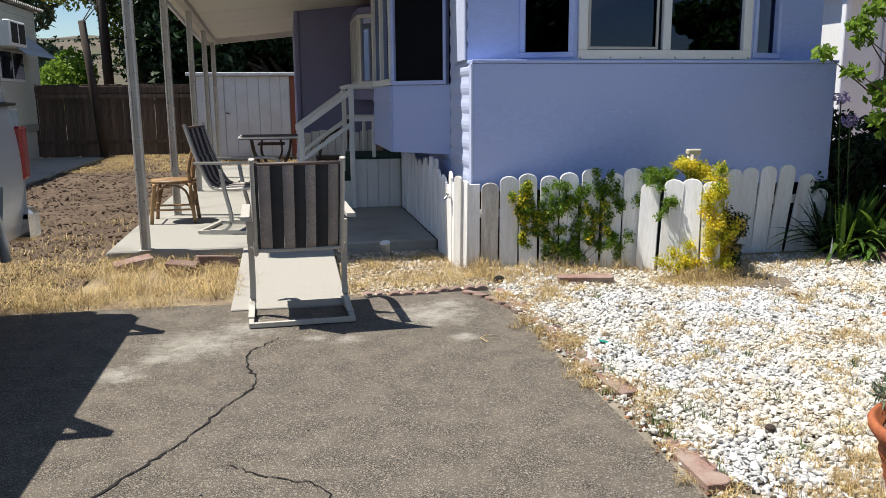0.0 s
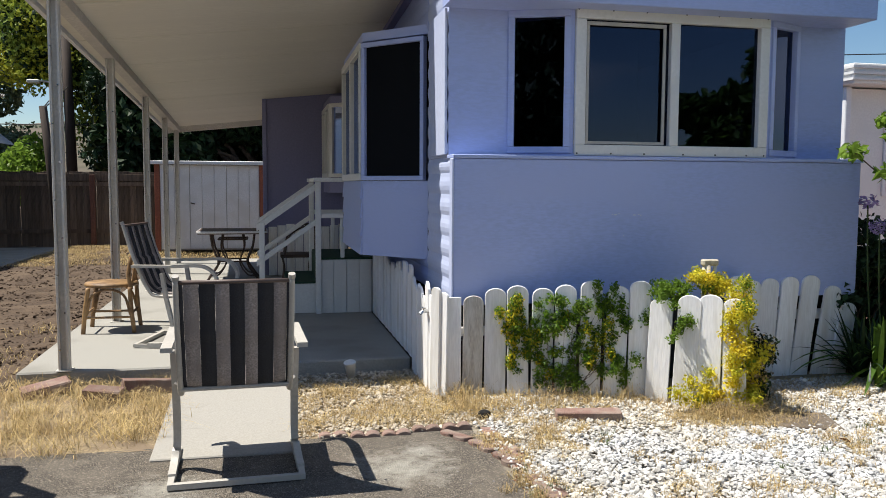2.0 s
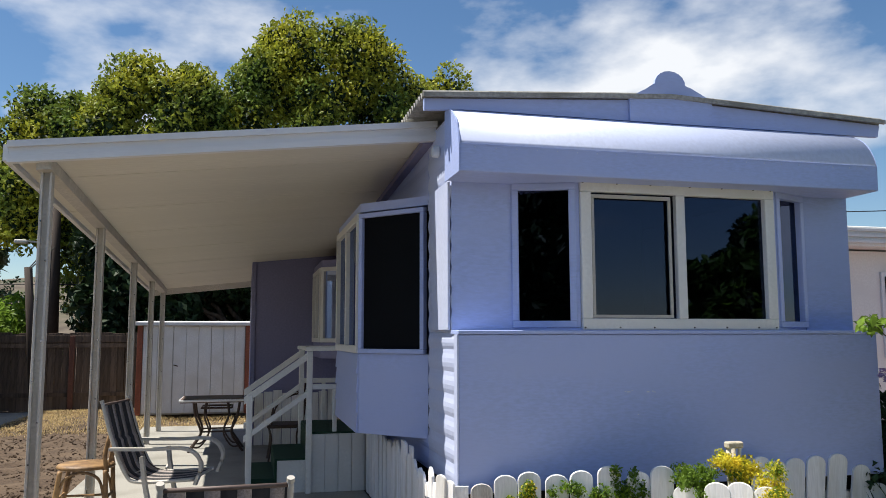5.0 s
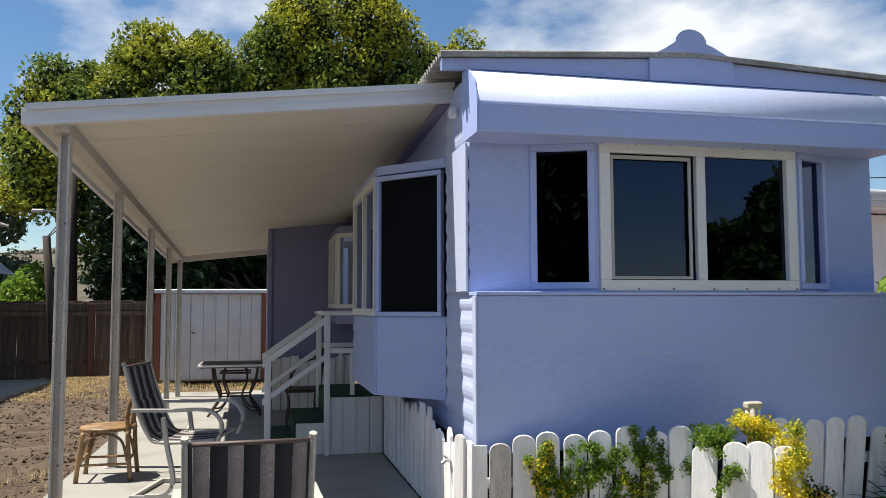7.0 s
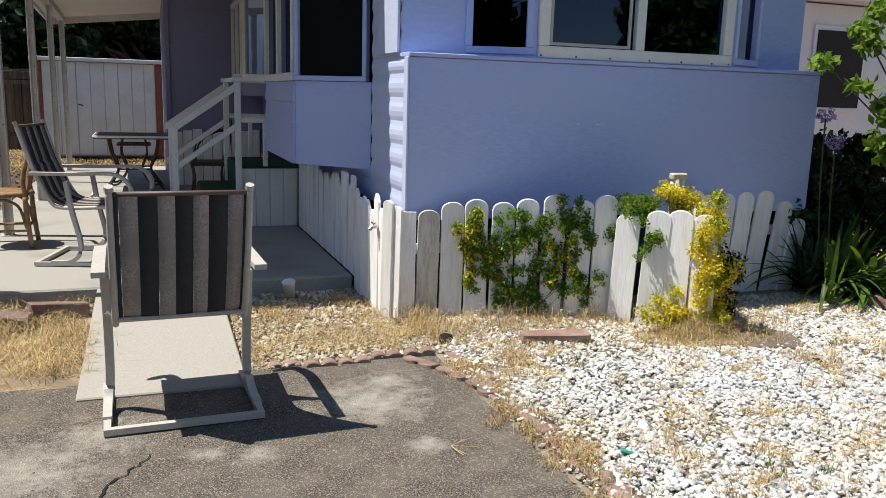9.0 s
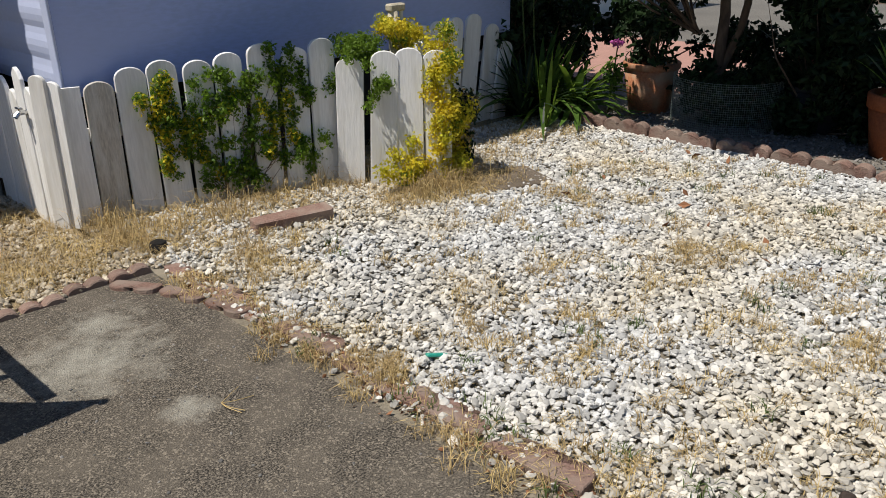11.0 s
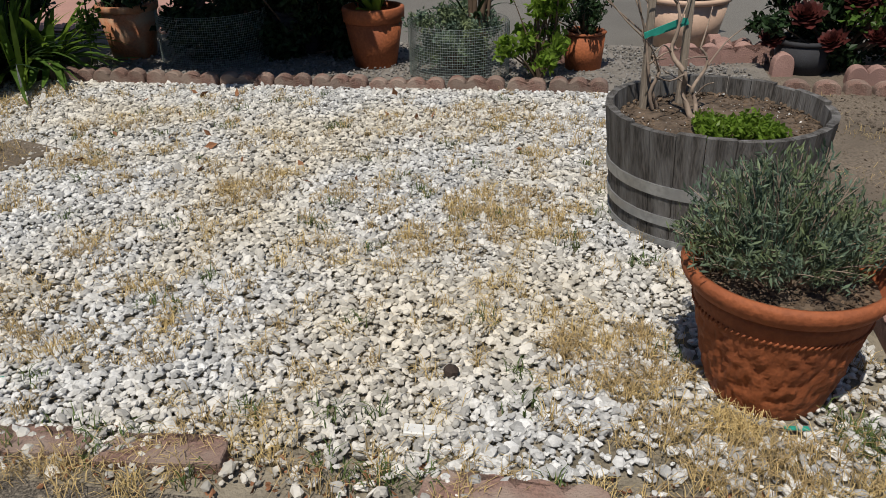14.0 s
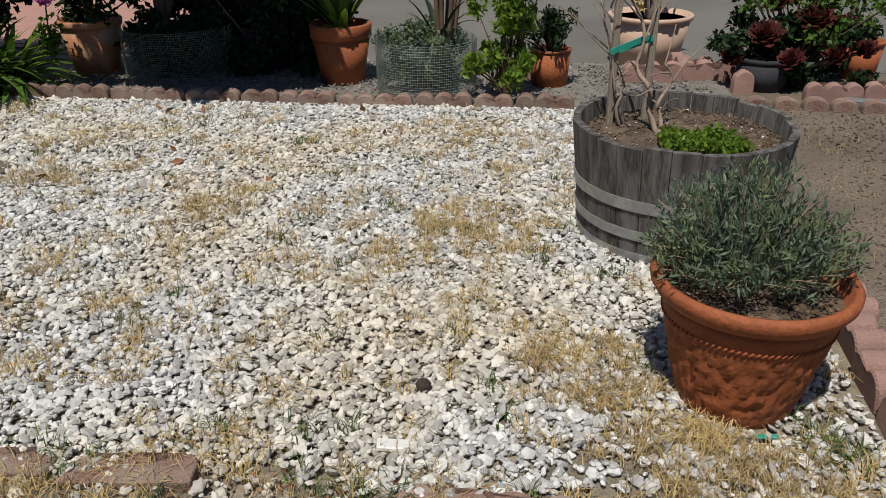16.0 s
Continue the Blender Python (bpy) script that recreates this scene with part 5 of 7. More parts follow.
tree("grey-green tree beyond the board fence", (-8.3, 30, 0), 4, clump_set(-8.3, 30, 1.5, 5.4, 1.5, 1.2, 16, 0.7, rg), 5000, 0.16, M_LEAF_G, 12, 0.15)
tree("green tree behind the neighbouring home", (13.5, 22, 0), 4, clump_set(13, 22, 2.0, 5.0, 4.0, 1.2, 22, 0.8, rg), 7000, 0.16, M_LEAF_M, 13, 0.2)
# trees across the lane behind the walker, seen mirrored in the windows
rg = np.random.default_rng(21)
tree("dark green tree across the lane", (18.2, -12, 0), 5, clump_set(18.2, -12, 1.0, 5.0, 2.4, 1.8, 34, 0.8, rg), 14000, 0.17, M_LEAF_D, 21, 0.25, core=5000)
tree("broad dark tree across the lane", (-3.5, -13, 0), 6, clump_set(-3.5, -13, 1.5, 6.0, 4.0, 2, 34, 1.1, rg), 10000, 0.24, M_LEAF_D, 22, 0.3, core=4000)

hb = bmesh.new()
grid = [[None] * 30 for _ in range(70)]
for i in range(70):
    for j in range(30):
        x, y = -190 + i * 5.5, 110 + j * 6
        u = j / 29
        z = 26 * math.sin(math.pi * min(1, u * 0.9)) * (0.62 + 0.22 * math.sin(x * 0.022 + 1.1) - 0.10 * math.tanh((x + 10) / 30)) * 0.78
        grid[i][j] = hb.verts.new((x, y, z + 2.2 * noise.noise(Vector((x, y, 0)) * 0.05) + 0.9 * noise.noise(Vector((x, y, 3)) * 0.2) - 0.5))
for i in range(69):
    for j in range(29):
        hb.faces.new((grid[i][j], grid[i + 1][j], grid[i + 1][j + 1], grid[i][j + 1]))
solo("hill_backdrop", hb, M_CHAP, "dry brown scrub-covered hill in the distance", "hill", smooth=True, kind="structure")
rg = np.random.default_rng(30)
pts = []
for _ in range(500):
    x, y = rg.uniform(-90, 20), rg.uniform(120, 185)
    i, j = int((x + 190) / 5.5), int((y - 110) / 6)
    pts.append((x, y, 0.0, i, j))
cl = []
hill_z = bpy.data.objects["hill_backdrop"].data.vertices
for x, y, _, i, j in pts:
    z = hill_z[i * 30 + j].co.z
    s = rg.uniform(0.5, 1.5)
    cl.append((x, y, z + s * 0.4, s, s, s * 0.8))
v, f = leaves(crown_points(cl, 12000, rg, 0.4), 0.5, rg, 1.3)
tagged(new("hill_scrub", mesh_np("hill_scrub", v, f, M_LEAF_D)), "dark scrub bushes dotted over the dry hill", "scrub", kind="stuff")

# ---- garden: edging, stones ----
def lobes(n, w, depth, th):
    """A scalloped edging slab lying flat: n lobes along x, its back along y=0."""
    pts = [(0, 0), (n * w, 0)]
    for k in range(n - 1, -1, -1):
        for j in range(7):
            a = math.pi * j / 6
            pts.append((k * w + w / 2 + w / 2 * math.cos(a) * 0.97, depth * 0.6 + depth * 0.4 * math.sin(a)))
    return prism(pts, "z", 0, th, bevel=0.003)


def upright(n, w, h, th):
    """A scalloped edging block standing up: n lobes along x."""
    pts = [(0, 0), (n * w, 0)]
    for k in range(n - 1, -1, -1):
        for j in range(7):
            a = math.pi * j / 6
            pts.append((k * w + w / 2 + w / 2 * math.cos(a) * 0.97, h * 0.55 + h * 0.45 * math.sin(a)))
    return prism(pts, "y", -th / 2, th / 2, bevel=0.006)


def place(name, bm, m, material, label, category, group):
    me = finish(bm, name)
    me.materials.append(material)
    ob = new(name, me)
    ob.matrix_basis = m
    return tagged(ob, label, category, group)


y = 2.35
while y < 5.75:
    n = R.choice((3, 3, 4))
    if R.random() < 0.8:
        place("edging_block", lobes(n, 0.105, R.uniform(0.08, 0.11), 0.04), pose(1.905 + 0.02 * math.sin(y * 1.7) + R.uniform(-0.015, 0.015), y + n * 0.105, -0.024 + R.uniform(-0.004, 0.006), R.uniform(-2, 2), R.uniform(-3, 3), -90 + R.uniform(-5, 5)), M_BRICK, "half-buried scalloped red edging block by the asphalt", "edging", "edging along the driveway")
    y += n * 0.105 + R.uniform(0.0, 0.06)
for x, yy, rz in ((1.90, 5.66, 106), (1.95, 5.43, 98), (1.82, 5.88, 118)):
    place("edging_block", lobes(2, 0.11, 0.08, 0.04), pose(x, yy, -0.022, 3, 2, rz), M_BRICK, "loose scalloped red edging piece at the driveway corner", "edging", "edging along the driveway")
x = 0.98
while x < 1.72:
    place("edging_block", upright(2, 0.085, 0.055, 0.06), pose(x, 6.09 + 0.02 * math.sin(x * 9), -0.032 + R.uniform(-0.004, 0.012), 0, R.uniform(-3, 3), R.uniform(-6, 6)), M_BRICK, "low sunken scalloped edging block by the asphalt", "edging", "sunken edging")
    x += 0.178
# edging of the planting bed along the lane, and its return beside the pot
y = 2.95
k = 0
while y < 6.3:
    n = (3, 2, 3, 4)[k % 4]
    place("edging_block", upright(n, 0.112, 0.10 + R.uniform(-0.012, 0.012), 0.062), pose(5.155 + R.uniform(-0.015, 0.015), y, -0.012, R.uniform(-5, 5), R.uniform(-1.5, 1.5), 90 + R.uniform(-3, 3)), M_BRICK, "scalloped red-brown edging block of the planting bed", "edging", "edging of the planting bed")
    y += n * 0.112 + 0.012
    k += 1
for x, yy, rz in ((5.17, 6.36, 58), (5.28, 6.56, 58), (5.42, 6.74, 50), (5.57, 6.9, 45)):
    place("edging_block", upright(2, 0.115, 0.13, 0.07), pose(x, yy, -0.01, 0, R.uniform(-4, 4), rz), M_BRICK, "scalloped edging block beside the strap-leaved plant", "edging", "edging of the planting bed")
# pink blocks round the pale pot and the rear of the dirt yard
for x, yy, rz, n in ((5.86, 2.98, 100, 3), (5.80, 2.62, -85, 3), (5.86, 2.28, -80, 3), (5.93, 2.22, 8, 2), (5.98, 2.02, 80, 2), (5.62, 1.98, -85, 1)):
    place("edging_block", upright(n, 0.125, 0.145, 0.075), pose(x, yy, -0.005, R.uniform(-3, 3), 0, rz), M_PINK, "pink scalloped concrete edging block", "edging", "pink edging blocks")
for x, yy, rz, n in ((5.47, 1.27, 91, 3), (5.5, 0.92, 88, 3)):
    place("edging_block", upright(n, 0.11, 0.115, 0.07), pose(x, yy, -0.005, R.uniform(-3, 3), 0, rz), M_PINK, "pink scalloped concrete edging block", "edging", "pink edging blocks")
for yy in (1.05, 1.2, 1.36, 1.52, 1.68, 1.84):
    place("edging_block", upright(1, 0.14, 0.09, 0.08), pose(5.26 + R.uniform(-.02, .02), yy, -0.02, 0, R.uniform(-4, 4), 88), M_BRICK, "small scalloped edging block at the dirt yard", "edging", "edging of the dirt yard")
for x, yy, rz in ((3.00, 2.185, 180), (2.79, 2.215, 177), (2.58, 2.24, 178), (2.37, 2.25, 176)):
    place("edging_block", upright(2, 0.1, 0.105, 0.09), pose(x, yy, -0.01, R.uniform(-6, 6), R.uniform(-3, 3), rz), M_PINK, "worn pink edging block beside the large terracotta pot", "edging", "edging by the pot")


def brick(w, d, h, m, label):
    b = box(-w / 2, w / 2, -d / 2, d / 2, 0, h, 0.008)
    for v in b.verts:
        v.co += Vector((R.uniform(-1, 1), R.uniform(-1, 1), R.uniform(-1, 1))) * 0.004
    return place("brick", b, m, M_BRICK, label, "brick", "loose bricks")


brick(0.39, 0.10, 0.065, pose(2.59, 6.10, 0.0, 3, -1, -14), "long worn red edging brick lying on the gravel")
brick(0.30, 0.13, 0.07, pose(-0.72, 7.36, 0.01, 9, -8, 24), "red-brown brick before the patio slab")
brick(0.24, 0.13, 0.08, pose(-0.33, 7.16, 0.0, 3, 5, -9), "red-brown brick before the patio slab")
brick(0.32, 0.14, 0.085, pose(-0.08, 7.30, 0.01, -7, 6, 13), "red-brown scalloped brick before the patio slab")
place("stepping_stone", box(-0.2, 0.2, -0.16, 0.16, 0, 0.03, 0.005), pose(3.80, 5.78, 0.0, 1, 1, -18), M_DIRT, "flat dark grey paving stone on the gravel", "paving stone", "")
cup = thing("plastic_cup", "white disposable cup lying in front of the slab", "cup", (1.31, 7.40, 0))
cb = lathe([(0.03, 0), (0.042, 0.11), (0.044, 0.112), (0.04, 0.108), (0.028, 0.004)], 20, m=pose(1.31, 7.42, 0.02, 14, -8))
part("cup_body", cb, M_WHITE, cup, smooth=True)
part("cup_rim", lathe([(0.042, 0.108), (0.046, 0.111), (0.042, 0.115), (0.04, 0.111)], 20, m=pose(1.31, 7.42, 0.02, 14, -8)), M_WHITE, cup, smooth=True)
solo("teal_tag", box(-0.014, 0.014, -0.035, 0.035, 0, 0.012, 0.003, m=pose(2.165, 4.68, 0.02, 12, 20, 70)), M_TEAL, "small teal plastic scrap on the pebbles", "plastic scrap", (2.165, 4.68, 0.0))
solo("dark_clod", lathe([(0.02, 0), (0.045, 0.015), (0.035, 0.045), (0.01, 0.055)], 9, m=pose(1.99, 6.26, 0.0)), M_CRACK, "small black lump on the straw", "clod", (1.99, 6.26, 0))
solo("dark_stone", lathe([(0.008, 0), (0.022, 0.008), (0.02, 0.022), (0.006, 0.028)], 7, m=pose(2.364, 3.46, 0.016, 8, -10, 30)), M_POLE, "dark brown stone among the white pebbles", "stone", (2.364, 3.46, 0))
solo("pale_tile_chip", box(-0.02, 0.02, -0.04, 0.04, 0, 0.014, 0.003, m=pose(2.115, 3.50, 0.018, 6, 4, 8)), M_WHITE, "pale rectangular chip among the pebbles", "chip", (2.115, 3.5, 0))
solo("green_marker", box(-0.007, 0.007, -0.03, 0.03, 0, 0.005, 0.001, m=pose(2.24, 2.60, 0.02, 4, 3, 10)), M_TEAL, "green plastic plant marker by the pot", "marker", (2.21, 2.57, 0))
solo("metal_channel", join(prism([(0, 0), (0.09, 0), (0.09, 0.03), (0.084, 0.03), (0.084, 0.006), (0.006, 0.006), (0.006, 0.03), (0, 0.03)], "x", -0.62, 0.1), None, pose(5.42, 1.28, 0.005, 0, 0, 82)), M_HOOP, "grey metal channel on the ground by the edging", "metal channel", (5.42, 1.28, 0))

# ---- pots, barrel, cages ----
def pot(label, loc, r_top, r_bot, h, material, soil=0.86, rim=0.05, loose=""):
    p = thing("flower_pot", label, "plant pot", loc, group="potted plants")
    x, y, z = loc
    t = 0.022
    part("pot_body", lathe([(r_bot * 0.6, 0), (r_bot, 0.0), (r_bot + (r_top - r_bot) * 0.82, h - rim), (r_top - t * 1.3, h - rim + 0.001), (r_bot, 0.03)], 36, m=pose(x, y, z)), material, p, smooth=True)
    part("pot_rim", lathe([(r_top - 0.012, h - rim), (r_top, h - rim + 0.006), (r_top + 0.004, h - 0.008), (r_top - 0.004, h), (r_top - t, h), (r_top - t - 0.002, h - rim)], 36, m=pose(x, y, z)), material, p, smooth=True)
    part("soil", lathe([(r_top * 0.4, h * soil - 0.03), (r_top - t - 0.004, h * soil - 0.006), (r_top * 0.5, h * soil), (0.01, h * soil + 0.006)], 24, m=pose(x, y, z)), M_POTSOIL, p, "dark potting soil")
    return p


def stems(pts_from, pts_to, r, rng):
    b = bmesh.new()
    for a, c in zip(pts_from, pts_to):
        a, c = Vector(a), Vector(c)
        m = a.lerp(c, 0.5) + Vector((rng.uniform(-1, 1), rng.uniform(-1, 1), 0)) * (c - a).length * 0.1
        tube([a, m, c], [r, r * 0.8, r * 0.4], 5, b)
    return b


def bush(label, loc, clumps, n, leaf, material, seed, name="shrub", category="plant", long=1.9, shell=0.3, droop=0.2, stem=0.008, stem_mat=None, group="", up=None):
    rng = np.random.default_rng(seed)
    t = thing(name, label, category, loc, group=group)
    ends = [(c[0], c[1], c[2]) for c in clumps]
    part("branchwork", stems([(loc[0] + R.uniform(-.02, .02), loc[1] + R.uniform(-.02, .02), loc[2]) for _ in ends], ends, stem, R), stem_mat or M_BARK, t)
    np_part("foliage", leaves(crown_points(clumps, n, rng, shell), leaf, rng, long, droop, up=up), material, t)
    return t


def strap_plant(label, loc, n, length, width, material, seed, name="strap_plant", spread=0.9, stiff=0.5, group=""):
    """Arching strap leaves, each a folded ribbon."""
    rng = random.Random(seed)
    t = thing(name, label, "plant", loc, group=group)
    b = bmesh.new()
    for _ in range(n):
        a, L, w = rng.uniform(0, 2 * math.pi), length * rng.uniform(0.6, 1.1), width * rng.uniform(0.7, 1.2)
        o = Vector((math.cos(a), math.sin(a), 0))
        s = Vector((-math.sin(a), math.cos(a), 0))
        sp = spread * rng.uniform(0.35, 1.0)
        prev = None
        for k in range(8):
            u = k / 7
            p = Vector(loc) + o * (0.02 + L * sp * u) + Vector((0, 0, L * ((1 - sp * 0.45) * 1.25 * u - (1 - stiff) * 1.3 * sp * u * u)))
            p.z = max(p.z, loc[2] + 0.01)
            ww = w / 2 * (1 - u ** 3) * (0.55 + 0.9 * u * (1.4 - u))
            cur = (b.verts.new(p - s * ww + Vector((0, 0, ww * 0.4))), b.verts.new(p), b.verts.new(p + s * ww + Vector((0, 0, ww * 0.4))))
            if prev:
                b.faces.new((prev[0], prev[1], cur[1], cur[0]))
                b.faces.new((prev[1], prev[2], cur[2], cur[1]))
            prev = cur
    part("foliage", b, material, t, smooth=True)
    return t


# large weathered pot with the grey-green bush
BP = (2.435, 2.635, 0.0)
bp = thing("flower_pot", "large embossed terracotta pot standing on the pebbles", "plant pot", BP, group="potted plants")
b = lathe([(0.10, 0), (0.142, 0.0), (0.150, 0.015), (0.162, 0.06), (0.174, 0.11), (0.186, 0.16), (0.198, 0.21), (0.207, 0.25), (0.219, 0.31), (0.205, 0.312), (0.18, 0.24), (0.13, 0.04)], 64, m=pose(*BP))
bmesh.ops.subdivide_edges(b, edges=b.edges[:], cuts=2, use_grid_fill=True)
for v in b.verts:
    q = v.co - Vector(BP)
    if 0.02 < q.z < 0.245:
        r = Vector((q.x, q.y, 0)).normalized()
        fade = min(1.0, (q.z - 0.02) / 0.03, (0.245 - q.z) / 0.02)
        ridge = 1 - 2 * abs(noise.noise(q * 27))
        v.co += r * fade * (0.007 * ridge - 0.005 + 0.008 * noise.noise(q * 44) + 0.006 * noise.noise(q * 90))
part("pot_body", b, M_TERRA, bp, "embossed terracotta wall", smooth=True)
part("pot_rim", lathe([(0.217, 0.312), (0.232, 0.318), (0.248, 0.342), (0.251, 0.360), (0.241, 0.374), (0.226, 0.369), (0.214, 0.312)], 64, m=pose(*BP)), M_TERRA, bp, "rounded rim", smooth=True)
rb = bmesh.new()
for k in range(90):
    a = 2 * math.pi * k / 90
    tube([(BP[0] + 0.2085 * math.cos(a), BP[1] + 0.2085 * math.sin(a), 0.252), (BP[0] + 0.2125 * math.cos(a + 0.05), BP[1] + 0.2125 * math.sin(a + 0.05), 0.266)], 0.003, 5, rb)
part("rope_band", rb, M_TERRA, bp, "impressed rope band", smooth=True)
part("soil", lathe([(0.05, 0.28), (0.215, 0.318), (0.15, 0.325), (0.02, 0.33)], 24, m=pose(*BP)), M_POTSOIL, bp, "chip-strewn potting soil")


def needle_bush(label, loc, shoots, reach, rise, leaf, material, seed):
    """Many wiry shoots, each set with narrow upright leaves towards its tip."""
    rng = np.random.default_rng(seed)
    t = thing("shrub", label, "plant", loc)
    wires = bmesh.new()
    pts, ups = [], []
    for k in range(shoots):
        a, s = rng.uniform(0, 2 * math.pi), math.sqrt(rng.uniform(0, 1))
        foot = Vector(loc) + Vector((math.cos(a), math.sin(a), 0)) * 0.10 * s
        tip = Vector(loc) + Vector((math.cos(a) * reach * s, math.sin(a) * reach * s, rise * (1.12 - 0.6 * s * s) * rng.uniform(0.4, 1.22)))
        mid = foot.lerp(tip, 0.5) + Vector((rng.normal(0, 0.012), rng.normal(0, 0.012), 0.02))
        line = arc([foot, mid, tip], 6)
        if k % 2 == 0:
            tube(line, [0.0026 - 0.00013 * i for i in range(len(line))], 4, wires)
        way = (tip - mid).normalized()
        for u in rng.uniform(0.3, 1.0, 30):
            q = line[min(len(line) - 1, int(u * (len(line) - 1) + 0.5))]
            pts.append(tuple(q + Vector(rng.normal(0, 0.010, 3))))
            ups.append(tuple(way * 0.55 + Vector((0, 0, 0.55))))
    part("branchwork", wires, M_TWIG, t)
    np_part("foliage", leaves(np.array(pts), leaf, rng, 4.6, 0.0, up=np.array(ups)), material, t)
    return t


needle_bush("blue-green needle-leaved bush in the large terracotta pot", (2.47, 2.65, 0.325), 320, 0.265, 0.25, 0.0058, M_LEAF_G, 52)

# half barrel of staves
BC = (3.515, 2.645, 0.0)
bar = thing("half_barrel", "grey weathered oak half-barrel planter with metal hoops", "planter", BC)


def bar_r(z):
    return 0.352 + 0.046 * (z / 0.44)


NS = 26
for k in range(NS):
    a0, a1 = 2 * math.pi * k / NS + 0.004, 2 * math.pi * (k + 1) / NS - 0.004
    b = bmesh.new()
    rows = []
    top = 0.44 + R.uniform(-0.008, 0.004)
    for z in (0.0, 0.1, 0.2, 0.3, 0.38, top):
        r = bar_r(z)
        rows.append([b.verts.new((BC[0] + rr * math.cos(a), BC[1] + rr * math.sin(a), z)) for rr, a in ((r, a0), (r + 0.002, (a0 + a1) / 2), (r, a1), (r - 0.026, a1), (r - 0.026, a0))])
    for q, w in zip(rows, rows[1:]):
        for j in range(5):
            b.faces.new((q[j], q[(j + 1) % 5], w[(j + 1) % 5], w[j]))
    b.faces.new(rows[0][::-1])
    b.faces.new(rows[-1])
    part("stave", b, M_STAVE, bar)
for z, h in ((0.205, 0.042), (0.095, 0.036), (0.015, 0.028)):
    part("hoop", lathe([(bar_r(z) + 0.002, z), (bar_r(z) + 0.007, z), (bar_r(z + h) + 0.007, z + h), (bar_r(z + h) + 0.002, z + h)], 52, m=pose(BC[0], BC[1], 0)), M_HOOP, bar, "grey metal hoop", smooth=False)
sb = lathe([(0.1, 0.3), (0.33, 0.365), (0.362, 0.372), (0.33, 0.378), (0.2, 0.388), (0.08, 0.384), (0.01, 0.387)], 40, m=pose(BC[0], BC[1], 0))
bmesh.ops.subdivide_edges(sb, edges=sb.edges[:], cuts=1, use_grid_fill=True)
for v in sb.verts:
    v.co.z += 0.012 * noise.noise(v.co * 18) if (v.co.xy - Vector(BC[:2])).length < 0.36 else 0
part("soil", sb, M_POTSOIL, bar, "dry brown soil with bark crumbs", smooth=True)
M_STAKE = mat("grey_wooden_stake", (0.30, 0.25, 0.20), 0.85, scale=5, var=0.25, fine=30, bump=0.4, stretch=(5, 5, 0.6), rnd=0.1)
for x, yy, h, n2 in ((3.63, 2.90, 1.15, 2), (3.70, 2.76, 1.15, 1)):
    solo("garden_stake", box(-0.012, 0.012, -0.012, 0.012, 0, h, 0.003, m=pose(x, yy, 0.375, R.uniform(-2, 2), R.uniform(-2, 2), 20)), M_STAKE, "grey wooden stake in the half-barrel soil", "stake", (x, yy, 0.37), group="stakes in the barrel")
vine = thing("bare_vine", "bare pale twisted vine tied to the stakes", "vine", (3.55, 2.75, 0.37))
rr = random.Random(5)
for s, e, r in (((3.52, 2.73, 0.37), (3.66, 2.86, 0.85), 0.012), ((3.52, 2.73, 0.37), (3.60, 2.72, 0.62), 0.010), ((3.60, 2.86, 0.37), (3.72, 2.92, 0.8), 0.008), ((3.63, 2.84, 0.37), (3.58, 2.96, 0.9), 0.007)):
    b = bmesh.new()
    s, e = Vector(s), Vector(e)
    pts = [s.lerp(e, k / 6) + Vector((rr.uniform(-1, 1), rr.uniform(-1, 1), rr.uniform(-.4, .4))) * 0.03 * (1 if 0 < k < 6 else 0) for k in range(7)]
    tube(arc(pts, 3), [r * (1 - 0.6 * k / 18) for k in range(19)], 6, b)
    for q in pts[2:]:
        d = Vector((rr.uniform(-1, 1), rr.uniform(-1, 1), rr.uniform(0, 1))).normalized() * rr.uniform(0.08, 0.25)
        tube(arc([q, q + d * 0.5 + Vector((0, 0, rr.uniform(-.03, .03))), q + d], 3), [0.004 * (1 - 0.1 * k) for k in range(7)], 5, b)
    part("cane", b, M_TWIG, vine, "pale bare cane with twigs", smooth=True)
part("tie_tape", tube([(3.60, 2.92, 0.66), (3.68, 2.78, 0.70), (3.69, 2.76, 0.695), (3.64, 2.9, 0.655)], 0, flat=(0.004, 0.022)), M_TEAL, vine, "green plastic tie tape")
rg = np.random.default_rng(61)
cl = [(3.30 + rg.uniform(-0.08, 0.10), 2.62 + rg.uniform(-0.13, 0.11), 0.405 + rg.uniform(0, 0.03), 0.035, 0.035, 0.03) for _ in range(34)]
bush("low bright green herb growing in the half-barrel", (3.3, 2.62, 0.375), cl, 2600, 0.014, M_LEAF_B, 62, name="herb", long=1.7, shell=0.1, droop=-0.4, stem=0.003)

pot("stained terracotta pot in the planting bed", (5.82, 6.16, 0.01), 0.205, 0.145, 0.36, M_TERRA_OLD)
pot("terracotta pot with a collared rim in the planting bed", (5.70, 4.42, 0.01), 0.195, 0.135, 0.37, M_TERRA, rim=0.09)
pot("small terracotta pot in the planting bed", (5.68, 3.09, 0.01), 0.13, 0.11, 0.235, M_TERRA, rim=0.02)
pot("large beige plastic pot at the lane's edge", (6.42, 2.40, 0.0), 0.29, 0.205, 0.34, M_BEIGE, rim=0.035)
pot("terracotta pot beside the dark red plants", (6.05, 1.10, 0.0), 0.13, 0.10, 0.25, M_TERRA, rim=0.03)
pot("black nursery pot in deep shade", (6.02, 5.02, 0.01), 0.2, 0.16, 0.3, M_BLACK, rim=0.03)
pot("black nursery pot below the dark red plants", (5.75, 1.78, 0.0), 0.17, 0.14, 0.2, M_BLACK, rim=0.03)


